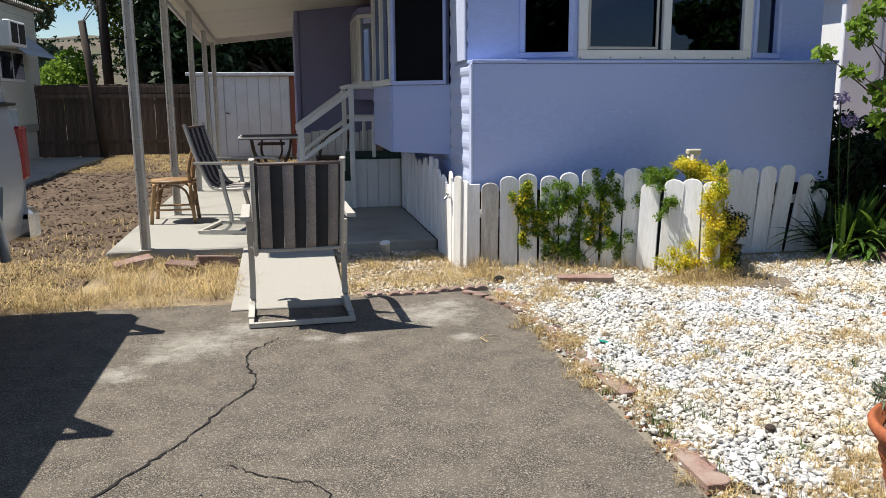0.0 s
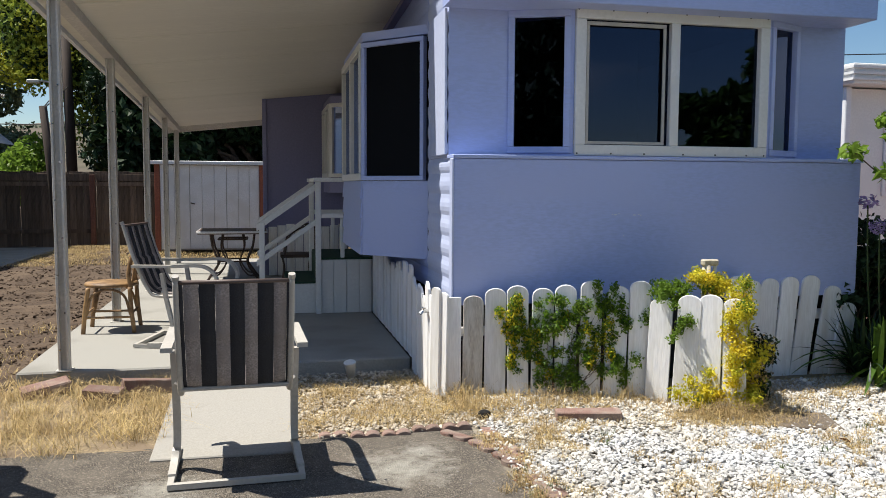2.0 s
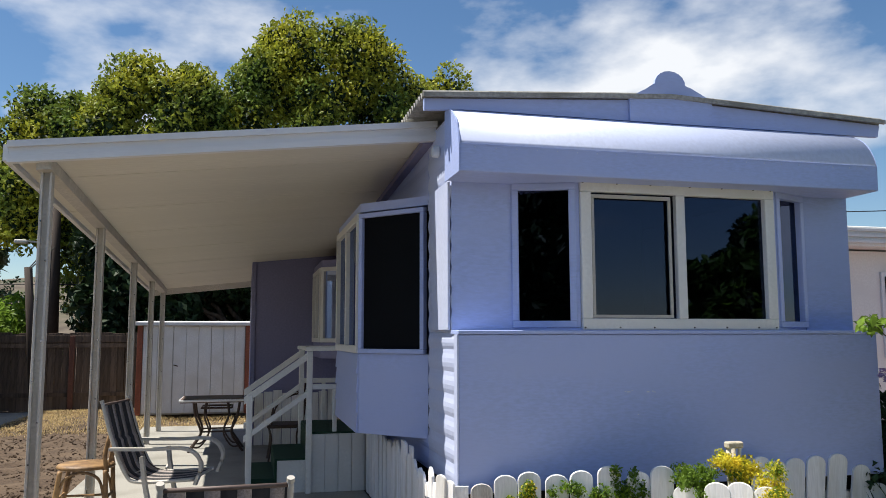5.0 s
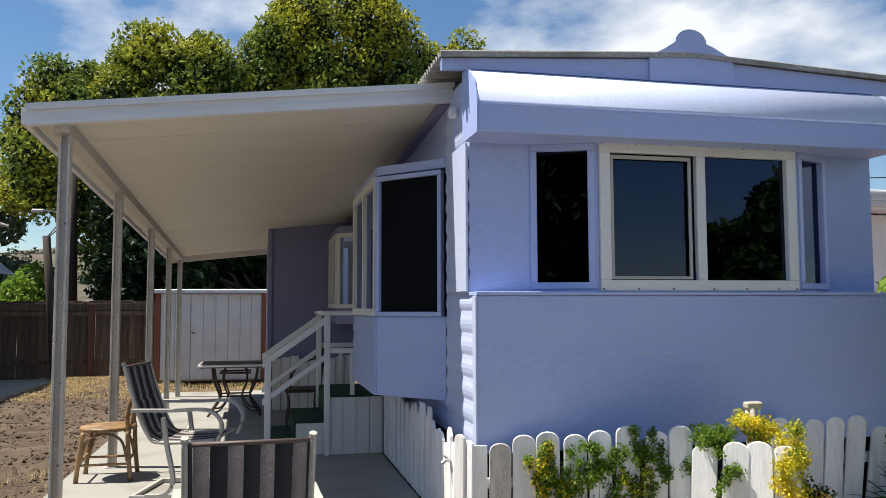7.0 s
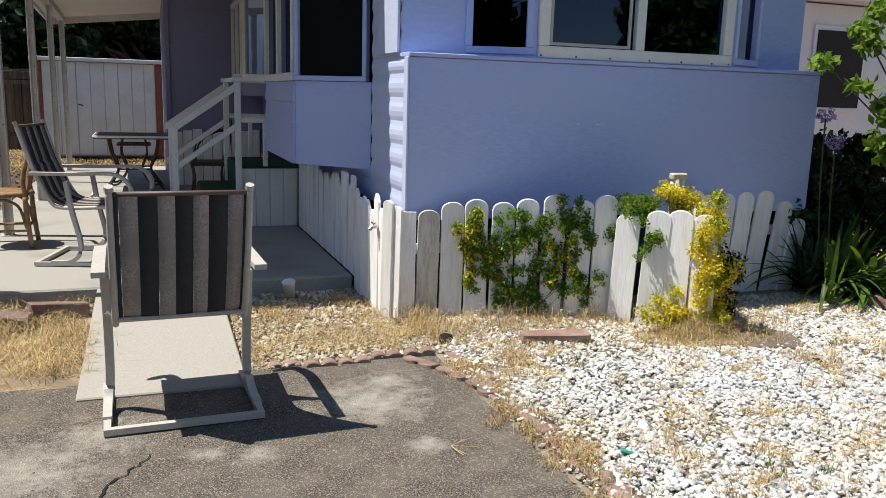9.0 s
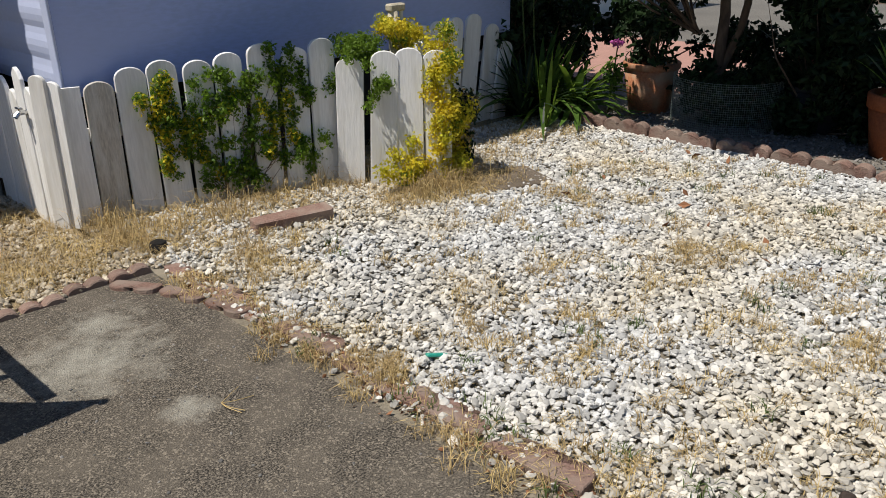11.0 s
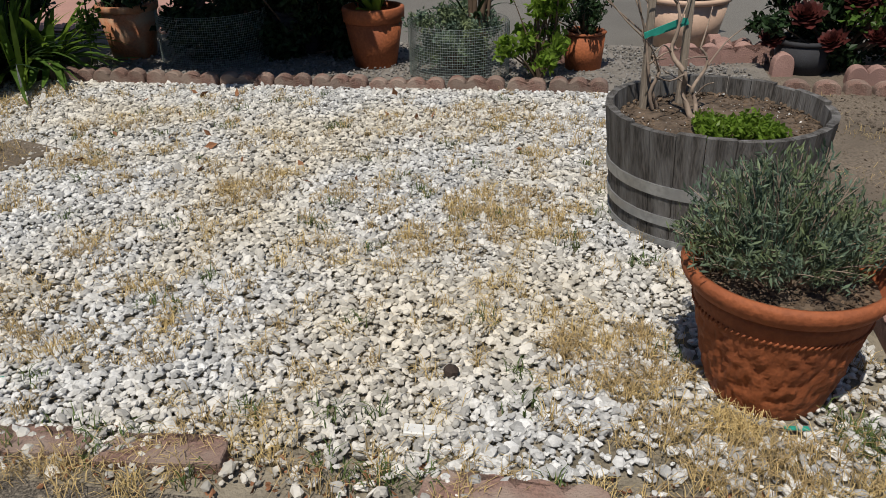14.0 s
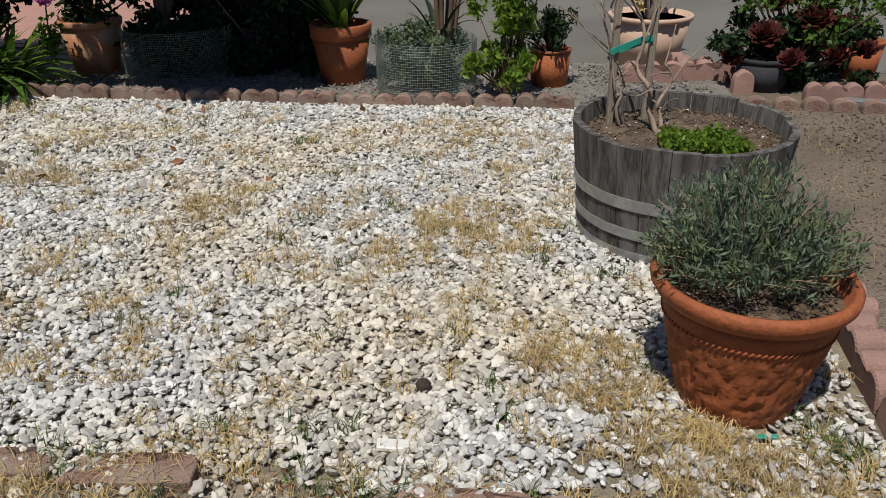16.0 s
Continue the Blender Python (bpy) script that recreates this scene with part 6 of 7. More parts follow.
def cage(label, loc, r, h):
    t = thing("wire_cage", label, "wire cage", loc, group="wire plant cages")
    x0, y0, z0 = loc
    nv, nh = int(2 * math.pi * r / 0.0145), int(h / 0.0145)
    b = bmesh.new()
    for k in range(nv):
        a = 2 * math.pi * k / nv
        w = 0.006 * noise.noise(Vector((k * 0.3, r, 0)))
        tube([(x0 + (r + w) * math.cos(a), y0 + (r + w) * math.sin(a), z0), (x0 + (r + w * 2) * math.cos(a), y0 + (r + w * 2) * math.sin(a), z0 + h)], 0.0012, 3, b)
    for j in range(nh + 1):
        tube([(x0 + r * math.cos(2 * math.pi * k / 36), y0 + r * math.sin(2 * math.pi * k / 36), z0 + h * j / nh) for k in range(36)], 0.0012, 3, b, closed=True)
    tagged(part("wire_mesh", b, M_WIRE, t), kind="stuff")
    return t


cage("galvanised wire-mesh cage round a cane plant", (5.53, 3.85, 0.0), 0.305, 0.33)
cage("galvanised wire-mesh cage round a small tree", (5.80, 5.55, 0.0), 0.36, 0.34)

# ---- planting ----
rg = np.random.default_rng(70)
cl = [(5.53 + rg.normal(0, 0.13), 3.85 + rg.normal(0, 0.13), rg.uniform(0.1, 0.38), 0.07, 0.07, 0.07) for _ in range(40)]
bush("blue-green ferny foliage filling the wire cage", (5.53, 3.85, 0.01), cl, 8000, 0.013, M_LEAF_G, 71, long=2.2, shell=0.1)
cane = thing("cane_plant", "brown-caned plant with long strap leaves", "plant", (5.6, 3.78, 0))
for k in range(7):
    a = k * 0.9
    part("cane", tube(arc([(5.6 + 0.03 * math.cos(a), 3.74 + 0.03 * math.sin(a), 0.0), (5.6 + 0.05 * math.cos(a), 3.73 + 0.06 * math.sin(a), 0.45), (5.62 + 0.12 * math.cos(a), 3.70 + 0.14 * math.sin(a), 1.1)], 4), [0.02 - 0.0012 * i for i in range(9)], 7), M_BARK, cane, smooth=True)
lv = strap_plant("strap leaves", (5.6, 3.78, 0.3), 16, 0.5, 0.028, M_LEAF_D, 72, spread=1.1, stiff=0.55)
tagged(lv, "dark narrow strap leaves round the brown canes")
strap_plant("glossy broad strap leaves rising from the terracotta pot", (5.70, 4.42, 0.32), 34, 0.48, 0.062, M_LEAF_M, 73, spread=0.75, stiff=0.75)
strap_plant("bright young strap leaves in the terracotta pot", (5.66, 4.40, 0.32), 9, 0.26, 0.06, M_LEAF_B, 74, spread=0.9, stiff=0.6)
strap_plant("dark spiky leaves in the black nursery pot", (6.02, 5.02, 0.28), 40, 0.6, 0.035, M_LEAF_D, 75, spread=0.95, stiff=0.8)
strap_plant("green arching strap leaves of an agapanthus", (5.18, 6.68, 0.02), 80, 0.78, 0.046, M_LEAF_M, 76, spread=1.0, stiff=0.42)
# Lighter green on part of the agapanthus puts sunlight into leaf colour.
strap_plant("bright strap leaves of an agapanthus, sunlight in their green", (5.18, 6.56, 0.02), 30, 0.74, 0.05, M_LEAF_B, 176, spread=1.05, stiff=0.4)
strap_plant("dark arching strap leaves of an agapanthus", (4.93, 6.62, 0.02), 50, 0.66, 0.032, M_LEAF_D, 77, spread=0.85, stiff=0.5)
strap_plant("broad arching sunlit leaves of an agapanthus", (5.34, 6.48, 0.05), 46, 0.62, 0.055, M_LEAF_M, 276, spread=1.25, stiff=0.35)
strap_plant("bright broad arching leaves of an agapanthus", (5.32, 6.46, 0.06), 24, 0.6, 0.055, M_LEAF_B, 277, spread=1.25, stiff=0.35)
strap_plant("pale upright strap leaf clump at the gravel edge", (4.87, 6.38, 0.0), 6, 0.5, 0.05, M_LEAF_B, 78, spread=0.25, stiff=0.9)


def agapanthus_flower(x, y, z, bx, by, seed):
    t = thing("flower_stalk", "lilac agapanthus flower head on a tall stalk", "flower", (bx, by, 0.0), group="lilac flowers")
    part("stalk", tube(arc([(bx, by, 0.0), ((x + bx) / 2, (y + by) / 2 + 0.03, z * 0.55), (x, y, z)], 5), 0.006, 6), M_GRASS, t)
    rng = np.random.default_rng(seed)
    np_part("flower_head", leaves(crown_points([(x, y, z + 0.02, 0.07, 0.07, 0.055)], 130, rng, 0.5), 0.014, rng, 2.6, 0), M_LILAC, t, "lilac petals")


agapanthus_flower(5.04, 6.76, 1.28, 5.12, 6.72, 1)
agapanthus_flower(5.10, 6.70, 1.10, 5.16, 6.66, 2)
agapanthus_flower(5.95, 7.3, 0.86, 5.9, 7.2, 3)
agapanthus_flower(6.4, 7.2, 0.84, 6.35, 7.1, 4)

rg = np.random.default_rng(80)
cl = [(5.38 + rg.normal(0, 0.09), 3.36 + rg.normal(0, 0.10), rg.uniform(0.12, 0.68), 0.07, 0.07, 0.07) for _ in range(30)]
bush("bright green leafy shrub beside the wire cage", (5.38, 3.36, 0.01), cl, 1900, 0.027, M_LEAF_B, 81, long=2.1, shell=0.2, droop=0.4)
cl = [(5.68 + rg.normal(0, 0.075), 3.09 + rg.normal(0, 0.08), rg.uniform(0.3, 0.46), 0.05, 0.05, 0.06) for _ in range(22)]
bush("dark jade-leaved bush in the small terracotta pot", (5.68, 3.09, 0.2), cl, 1300, 0.017, M_LEAF_D, 82, long=1.7, shell=0.3, droop=-0.6)
cl = [(5.84 + rg.normal(0, 0.12), 6.16 + rg.normal(0, 0.12), rg.uniform(0.42, 0.9), 0.1, 0.1, 0.1) for _ in range(26)]
bush("dark green bushy plant in the stained terracotta pot", (5.82, 6.16, 0.3), cl, 2200, 0.03, M_LEAF_D, 83, shell=0.3)
fl = thing("pink_flower", "magenta geranium bloom beside the stained pot", "flower", (5.5, 6.3, 0.02))
part("stalk", tube([(5.5, 6.3, 0.02), (5.45, 6.22, 0.5)], 0.005, 5), M_GRASS, fl)
np_part("flower_head", leaves(crown_points([(5.45, 6.22, 0.53, 0.045, 0.045, 0.03)], 90, rg, 0.3), 0.018, rg, 1.4, 0), M_MAGENTA, fl, "magenta petals")
np_part("foliage", leaves(crown_points([(5.47, 6.25, 0.3, 0.09, 0.09, 0.14)], 200, rg, 0.3), 0.03, rg, 1.3, 0.2), M_LEAF_M, fl)
# Cage and bed foliage in near-black green that carries the deep shade.
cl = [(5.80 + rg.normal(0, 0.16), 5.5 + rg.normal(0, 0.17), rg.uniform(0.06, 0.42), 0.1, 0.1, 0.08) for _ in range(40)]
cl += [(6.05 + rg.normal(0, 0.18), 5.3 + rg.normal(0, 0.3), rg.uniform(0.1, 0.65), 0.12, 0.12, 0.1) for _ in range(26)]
bush("ground foliage in the wire cage, shade in its dark green", (5.8, 5.5, 0.01), cl, 13000, 0.028, M_LEAF_D, 84, shell=0.2)
# Filler shrub, its leaf colour darkened for the shade among the pots.
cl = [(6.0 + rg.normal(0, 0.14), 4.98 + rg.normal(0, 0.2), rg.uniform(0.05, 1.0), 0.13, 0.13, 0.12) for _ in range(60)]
bush("dense leafy shrub between the potted plants, coloured for shade", (6.0, 4.98, 0.0), cl, 9000, 0.036, M_LEAF_D, 85, shell=0.2)
# small broad-leaved tree over the bed
rg = np.random.default_rng(90)
cl = []
for _ in range(100):
    a, s = rg.uniform(0, 6.28), rg.uniform(0.1, 1.0)
    cl.append((5.42 + 0.90 * s * math.cos(a), 5.85 + 0.85 * s * math.sin(a), rg.uniform(1.15, 2.45) - 0.1 * math.cos(a), 0.17, 0.17, 0.12))
cl = [c for c in cl if c[0] - 0.833 * c[1] > 0.06 and c[0] - 1.035 * c[1] > -1.1]
t = thing("small_tree", "small broad-leaved garden tree with glossy green leaves", "tree", (5.86, 5.62, 0))
b = bmesh.new()
tube(arc([(5.86, 5.62, 0.0), (5.84, 5.66, 0.4), (5.92, 5.7, 0.85), (5.75, 5.8, 1.5)], 4), [0.05 - 0.002 * k for k in range(13)], 9, b)
tube(arc([(5.85, 5.65, 0.35), (5.95, 5.55, 0.8), (5.7, 5.5, 1.6)], 4), [0.035 - 0.002 * k for k in range(9)], 8, b)
for c in cl[::2]:
    tube(arc([(5.95, 5.7, R.uniform(0.7, 1.2)), ((c[0] + 5.95) / 2, (c[1] + 5.7) / 2, c[2] - 0.1), c[:3]], 3), [0.012 - 0.0012 * k for k in range(7)], 5, b)
part("trunk", b, M_BARK, t, "orange-brown bark", smooth=True)
np_part("crown", leaves(crown_points(cl, 8200, rg, 0.2), 0.058, rg, 1.9, 0.45), M_LEAF_M, t)
np_part("young_foliage", leaves(crown_points([(c[0], c[1], c[2] + 0.08, c[3], c[4], c[5]) for c in cl[:24]], 420, rg, 0.7), 0.055, rg, 1.9, 0.3), M_LEAF_B, t, "bright young leaves")
# Limb and crown added out of view to shade the planting bed.
limb = bmesh.new()
cb = []
for _ in range(150):
    a, s = rg.uniform(0, 6.28), math.sqrt(rg.uniform(0.0, 1.0))
    cb.append((4.85 + 0.6 * s * math.cos(a), 5.25 + 0.72 * s * math.sin(a), rg.uniform(1.42, 2.2), 0.17, 0.17, 0.12))
# Keep only clumps of the added crown that stay out of sight.
cb = [c for c in cb if c[0] - 0.833 * c[1] > 0.06 and c[0] - 1.035 * c[1] > -1.1 and c[0] + 0.589 * c[1] > 7.66]
for c in cb[::3]:
    tube(arc([(5.78, 5.78, 1.35), ((c[0] + 5.78) / 2, (c[1] + 5.7) / 2, c[2] - 0.12), c[:3]], 3), [0.014 - 0.0014 * k for k in range(7)], 5, limb)
part("limb", limb, M_BARK, t, smooth=True)
np_part("overhanging_crown", leaves(crown_points(cb, 22000, rg, 0.2), 0.062, rg, 1.9, 0.45), M_LEAF_M, t)
# leafy branch nearer the house front
cl = [(4.60 + 0.95 * abs(z - 1.62) + rg.normal(0, 0.08), 6.22 + rg.normal(0, 0.10), z, 0.1, 0.1, 0.07) for z in (0.95, 1.05, 1.15, 1.3, 1.4, 1.5, 1.65, 1.75, 1.85, 1.95, 2.05, 2.15)]
bush("leafy green branch reaching from the garden tree", (5.78, 5.8, 0.6), cl, 620, 0.044, M_LEAF_B, 91, name="tree_branch", category="branch", long=1.9, shell=0.4, droop=0.4, stem=0.01)
# dark red rosettes and vine leaves
def rosette_heap(label, loc, heads, seed):
    """Stems that each end in a rosette of broad overlapping leaves."""
    rng = random.Random(seed)
    t = thing("rosette_succulent", label, "plant", loc)
    b = bmesh.new()
    for x, y, z, rad in heads:
        part("stem", tube(arc([(loc[0] + (x - loc[0]) * 0.3, loc[1] + (y - loc[1]) * 0.3, 0.0), ((x + loc[0]) / 2, (y + loc[1]) / 2, z * 0.6), (x, y, z)], 4), 0.012, 6), M_BARK, t)
        axis = Vector((-0.55 + rng.uniform(-0.25, 0.25), 0.15 + rng.uniform(-0.3, 0.3), 1)).normalized()
        turn = axis.to_track_quat("Z", "Y").to_matrix()
        for k in range(46):
            u, a = (k + 1) / 46, k * 2.39996
            rise = math.radians(78 * (1 - u) + 2)
            o = Vector((math.cos(a) * math.cos(rise), math.sin(a) * math.cos(rise), math.sin(rise)))
            side = Vector((-math.sin(a), math.cos(a), 0))
            L, w = rad * (0.35 + 0.65 * u), rad * (0.14 + 0.12 * u)
            pts = [o * L * 0.1 - side * w * 0.3, o * L * 0.1 + side * w * 0.3, o * L * 0.72 + side * w, o * L * 0.72 - side * w, o * L + Vector((0, 0, 0.01))]
            v = [b.verts.new(Vector((x, y, z)) + turn @ p) for p in pts]
            b.faces.new((v[0], v[1], v[2], v[3]))
            b.faces.new((v[3], v[2], v[4]))
    part("foliage", b, M_LEAF_R, t)
    return t


rosette_heap("heap of dark red rosette succulents by the pink edging", (5.82, 1.6, 0.0), ((5.66, 1.82, 0.34, 0.13), (5.72, 1.52, 0.42, 0.14), (5.62, 1.66, 0.2, 0.11), (5.8, 1.34, 0.36, 0.12), (5.66, 1.40, 0.22, 0.10), (5.86, 1.72, 0.5, 0.12), (5.9, 1.5, 0.56, 0.12), (5.7, 1.98, 0.2, 0.09), (5.74, 1.2, 0.24, 0.1)), 92)
# Near-black leaves imitate the shade below the rosettes.
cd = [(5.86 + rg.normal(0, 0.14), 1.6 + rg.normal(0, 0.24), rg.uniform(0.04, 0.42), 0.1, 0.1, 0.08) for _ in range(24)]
bush("foliage beneath the red rosettes, shade in its dark green", (5.86, 1.6, 0.0), cd, 3000, 0.028, M_LEAF_D, 192, shell=0.2)
cl = [(5.95 + rg.normal(0, 0.18), 1.55 + rg.normal(0, 0.3), rg.uniform(0.3, 0.95), 0.12, 0.12, 0.1) for _ in range(34)]
bush("trailing green leaves above the red succulents", (5.95, 1.55, 0.0), cl, 2400, 0.032, M_LEAF_M, 93, long=1.3, shell=0.3)
cl = [(6.42 + rg.normal(0, 0.08), 2.40 + rg.normal(0, 0.1), rg.uniform(0.36, 0.8), 0.05, 0.05, 0.05) for _ in range(10)]
b = bush("bare dry plant in the beige pot", (6.42, 2.40, 0.28), cl, 160, 0.03, M_STRAW, 94, long=2.5, shell=0.2, stem=0.012, stem_mat=M_TWIG)
# Shade of the home's corner is put into this shrub's leaf colour.
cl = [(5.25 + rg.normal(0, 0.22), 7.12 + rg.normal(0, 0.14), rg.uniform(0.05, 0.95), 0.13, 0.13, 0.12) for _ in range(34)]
bush("dense shrub at the home's corner, shade put into its colour", (5.25, 7.12, 0.0), cl, 4200, 0.035, M_LEAF_D, 97, shell=0.2)
# foliage in the gap beside the home: a shade-dark copy and a sunlit one
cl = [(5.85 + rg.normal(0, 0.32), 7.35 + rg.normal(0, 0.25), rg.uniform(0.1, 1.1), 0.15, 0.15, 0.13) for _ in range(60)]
bush("mixed shrubs beside the home, shade put into their dark green", (5.9, 7.4, 0.0), cl, 9000, 0.04, M_LEAF_D, 95, shell=0.3)
cl = [(6.2 + rg.normal(0, 0.3), 7.4 + rg.normal(0, 0.25), rg.uniform(0.5, 1.0), 0.1, 0.1, 0.1) for _ in range(14)]
bush("mixed shrubs beside the home, sunlight put into their green", (6.2, 7.4, 0.0), cl, 900, 0.04, M_LEAF_M, 96, shell=0.3)

# vines on the pickets
rg = np.random.default_rng(100)
vine = thing("picket_vine", "green climbing vine over the white pickets", "vine", (2.7, 6.62, 0))
cl = []
for x0, x1, z0, z1, n in ((2.21, 2.36, 0.42, 0.66, 12), (2.28, 2.50, 0.18, 0.55, 26), (2.46, 2.78, 0.05, 0.66, 62), (2.74, 2.96, 0.15, 0.52, 22), (2.82, 3.0, 0.42, 0.76, 24), (2.98, 3.26, 0.46, 0.58, 12), (2.9, 3.05, 0.12, 0.3, 6)):
    for _ in range(n):
        x = rg.uniform(x0, x1)
        cl.append((x, 6.79 - 0.3 * (x - 2.06) + rg.normal(0, 0.02), rg.uniform(z0, z1), 0.04, 0.035, 0.05))
part("branchwork", stems([(2.62 + R.uniform(-.1, .1), 6.62, 0.0) for _ in cl[::5]], [c[:3] for c in cl[::5]], 0.002, R), M_BARK, vine)
np_part("foliage", leaves(crown_points(cl, 5200, rg, 0.1), 0.0135, rg, 1.7, 0.2), M_LEAF_V, vine)
# Darker inner and lighter outer leaves put shade and sun into colour.
np_part("inner_foliage", leaves(crown_points(cl, 5200, rg, 0.0), 0.0135, rg, 1.7, 0.2), M_LEAF_M, vine, "inner leaves, shade put into a darker green")
np_part("fresh_foliage", leaves(crown_points(cl, 4000, rg, 0.6), 0.0135, rg, 1.7, 0.2), M_LEAF_B, vine, "outer leaves, sunlight put into a lighter green")
np_part("yellow_foliage", leaves(crown_points(cl[:26] + cl[96:116], 2600, rg, 0.4), 0.0135, rg, 1.7, 0.2), M_LEAF_Y, vine, "yellowing vine leaves")
v2 = thing("yellow_vine", "yellowing vine heaped over the picket corner", "vine", (3.5, 6.15, 0))
cy = []
for _ in range(58):
    z = rg.uniform(0.05, 0.82)
    cy.append((3.555 + rg.normal(0, 0.045) + 0.05 * (z < 0.45), 6.04 + rg.normal(0, 0.06), z, 0.065, 0.065, 0.065))
for _ in range(16):
    cy.append((3.57 + rg.uniform(-0.2, 0.1), 6.32 + rg.normal(0, 0.05), rg.uniform(0.7, 0.86), 0.06, 0.06, 0.05))
for _ in range(12):
    cy.append((3.38 + rg.normal(0, 0.08), 6.08 + rg.normal(0, 0.04), rg.uniform(0.05, 0.25), 0.06, 0.05, 0.06))
cg = []
for _ in range(22):
    cg.append((3.14 + rg.uniform(0, 0.26), 6.36 + rg.normal(0, 0.05), rg.uniform(0.68, 0.78), 0.05, 0.05, 0.04))
for _ in range(10):
    cg.append((3.26 + rg.normal(0, 0.03), 6.22 + rg.normal(0, 0.02), rg.uniform(0.45, 0.7), 0.04, 0.04, 0.05))
for _ in range(8):
    cg.append((3.03 + rg.normal(0, 0.04), 6.5 + rg.normal(0, 0.03), rg.uniform(0.1, 0.32), 0.05, 0.05, 0.06))
part("branchwork", stems([(3.60, 6.15, 0.0) for _ in cy[::3]], [c[:3] for c in cy[::3]], 0.004, R), M_TWIG, v2)
np_part("yellow_foliage", leaves(crown_points(cy, 17000, rg, 0.1), 0.0128, rg, 1.7, 0.2), M_LEAF_Y, v2, "yellow leaves")
np_part("green_foliage", leaves(crown_points(cg + cy[::6], 6500, rg, 0.1), 0.0128, rg, 1.7, 0.2), M_LEAF_B, v2, "light green leaves")
cd = [(3.69 + rg.normal(0, 0.05), 6.06 + rg.normal(0, 0.07), rg.uniform(0.03, 0.5), 0.07, 0.07, 0.06) for _ in range(24)]
np_part("brown_foliage", leaves(crown_points(cd[:14], 1300, rg, 0.15), 0.013, rg, 2.0, 0.2), M_STRAW, v2, "dry straw-brown leaves")
# Low leaves at the back take a near-black green in place of shade.
np_part("dry_foliage", leaves(crown_points(cd, 2200, rg, 0.15), 0.015, rg, 2.0, 0.2), M_LEAF_D, v2, "lower leaves, shade put into their near-black green")

# ---- pebbles ----
def stones(pts, smin, smax, rng):
    """Flattened angular pebbles, 20 faces each."""
    t = (1 + 5 ** 0.5) / 2
    ico = np.array([(-1, t, 0), (1, t, 0), (-1, -t, 0), (1, -t, 0), (0, -1, t), (0, 1, t), (0, -1, -t), (0, 1, -t), (t, 0, -1), (t, 0, 1), (-t, 0, -1), (-t, 0, 1)]) / math.hypot(1, t)
    fc = np.array([(0, 11, 5), (0, 5, 1), (0, 1, 7), (0, 7, 10), (0, 10, 11), (1, 5, 9), (5, 11, 4), (11, 10, 2), (10, 7, 6), (7, 1, 8), (3, 9, 4), (3, 4, 2), (3, 2, 6), (3, 6, 8), (3, 8, 9), (4, 9, 5), (2, 4, 11), (6, 2, 10), (8, 6, 7), (9, 8, 1)])
    n = len(pts)
    s = rng.uniform(smin, smax, n)[:, None] * rng.choice([0.55, 0.75, 0.9, 1.05, 1.35], n)[:, None]
    sc = np.concatenate([s, s * rng.uniform(0.6, 0.95, (n, 1)), s * rng.uniform(0.42, 0.7, (n, 1))], 1)
    v = ico[None] * (1 + rng.uniform(-0.16, 0.16, (n, 12, 1))) * sc[:, None, :]
    ax, ay = rng.normal(0, 0.32, n), rng.normal(0, 0.32, n)
    az = rng.uniform(0, 2 * math.pi, n)
    v[:, :, 2] += v[:, :, 0] * np.tan(ax)[:, None] * 0.8 + v[:, :, 1] * np.tan(ay)[:, None] * 0.8
    c, d = np.cos(az)[:, None], np.sin(az)[:, None]
    x, y = v[:, :, 0] * c - v[:, :, 1] * d, v[:, :, 0] * d + v[:, :, 1] * c
    v = np.stack([x, y, v[:, :, 2]], 2) + np.asarray(pts)[:, None, :]
    f = fc[None] + (np.arange(n) * 12)[:, None, None]
    return v.reshape(-1, 3), f.reshape(-1, 3)


rg = np.random.default_rng(200)
N = 92000
px, py = rg.uniform(1.88, 5.12, N), rg.uniform(2.12, 6.72, N)
thin = np.array([0.5 + 0.5 * noise.noise(Vector((a * 1.3, b * 1.3, 4.0))) + 0.35 * noise.noise(Vector((a * 4, b * 4, 8.0))) for a, b in zip(px, py)])
keep = thin > 0.02
keep &= ~((px > 2.75) & (py < 2.28 + 0.1 * np.sin(px * 9)))
keep &= ~((np.hypot(px - BC[0], py - BC[1]) < 0.36) | (np.hypot(px - BP[0], py - BP[1]) < 0.15))
keep &= ~((px < 2.0 + 0.04 * np.sin(py * 7)) & (rg.random(N) < 0.8))
keep &= ~((px < 2.45 - 0.5 * (py - 2.6)) & (py < 3.1) & (rg.random(N) < 0.55))
keep &= ~((py < 2.31) & (px > 2.1))
keep &= ~((px > 3.9) & (py < 2.5 + (px - 3.9) * 0.25))
keep &= ~((py > 5.85 + 0.2 * np.sin(px * 2.0)) & (px < 4.2) & (rg.random(N) < 0.25))
keep &= ~((py > 6.12 + 0.1 * np.sin(px * 5.0)) & (rg.random(N) < 0.35))
keep &= ~((px < 2.5 - 0.5 * (5.2 - py)) & (py > 4.6) & (rg.random(N) < 0.2))
keep &= ~((thin < 0.3) & (rg.random(N) < 0.3))
px, py = px[keep], py[keep]
v, f = stones(np.stack([px, py, rg.uniform(0.002, 0.02, len(px))], 1), 0.0082, 0.0165, rg)
tagged(new("white_pebbles", mesh_np("white_pebbles", v, f, M_PEBBLE)), "loose white and pale grey angular pebbles", "pebbles", kind="stuff")
N = 11000
gx, gy = rg.uniform(0.88, 3.4, N), rg.uniform(6.08, 7.6, N)
k2 = ((gx < 1.8) & (rg.random(N) < 0.7)) | (gy < 6.62)
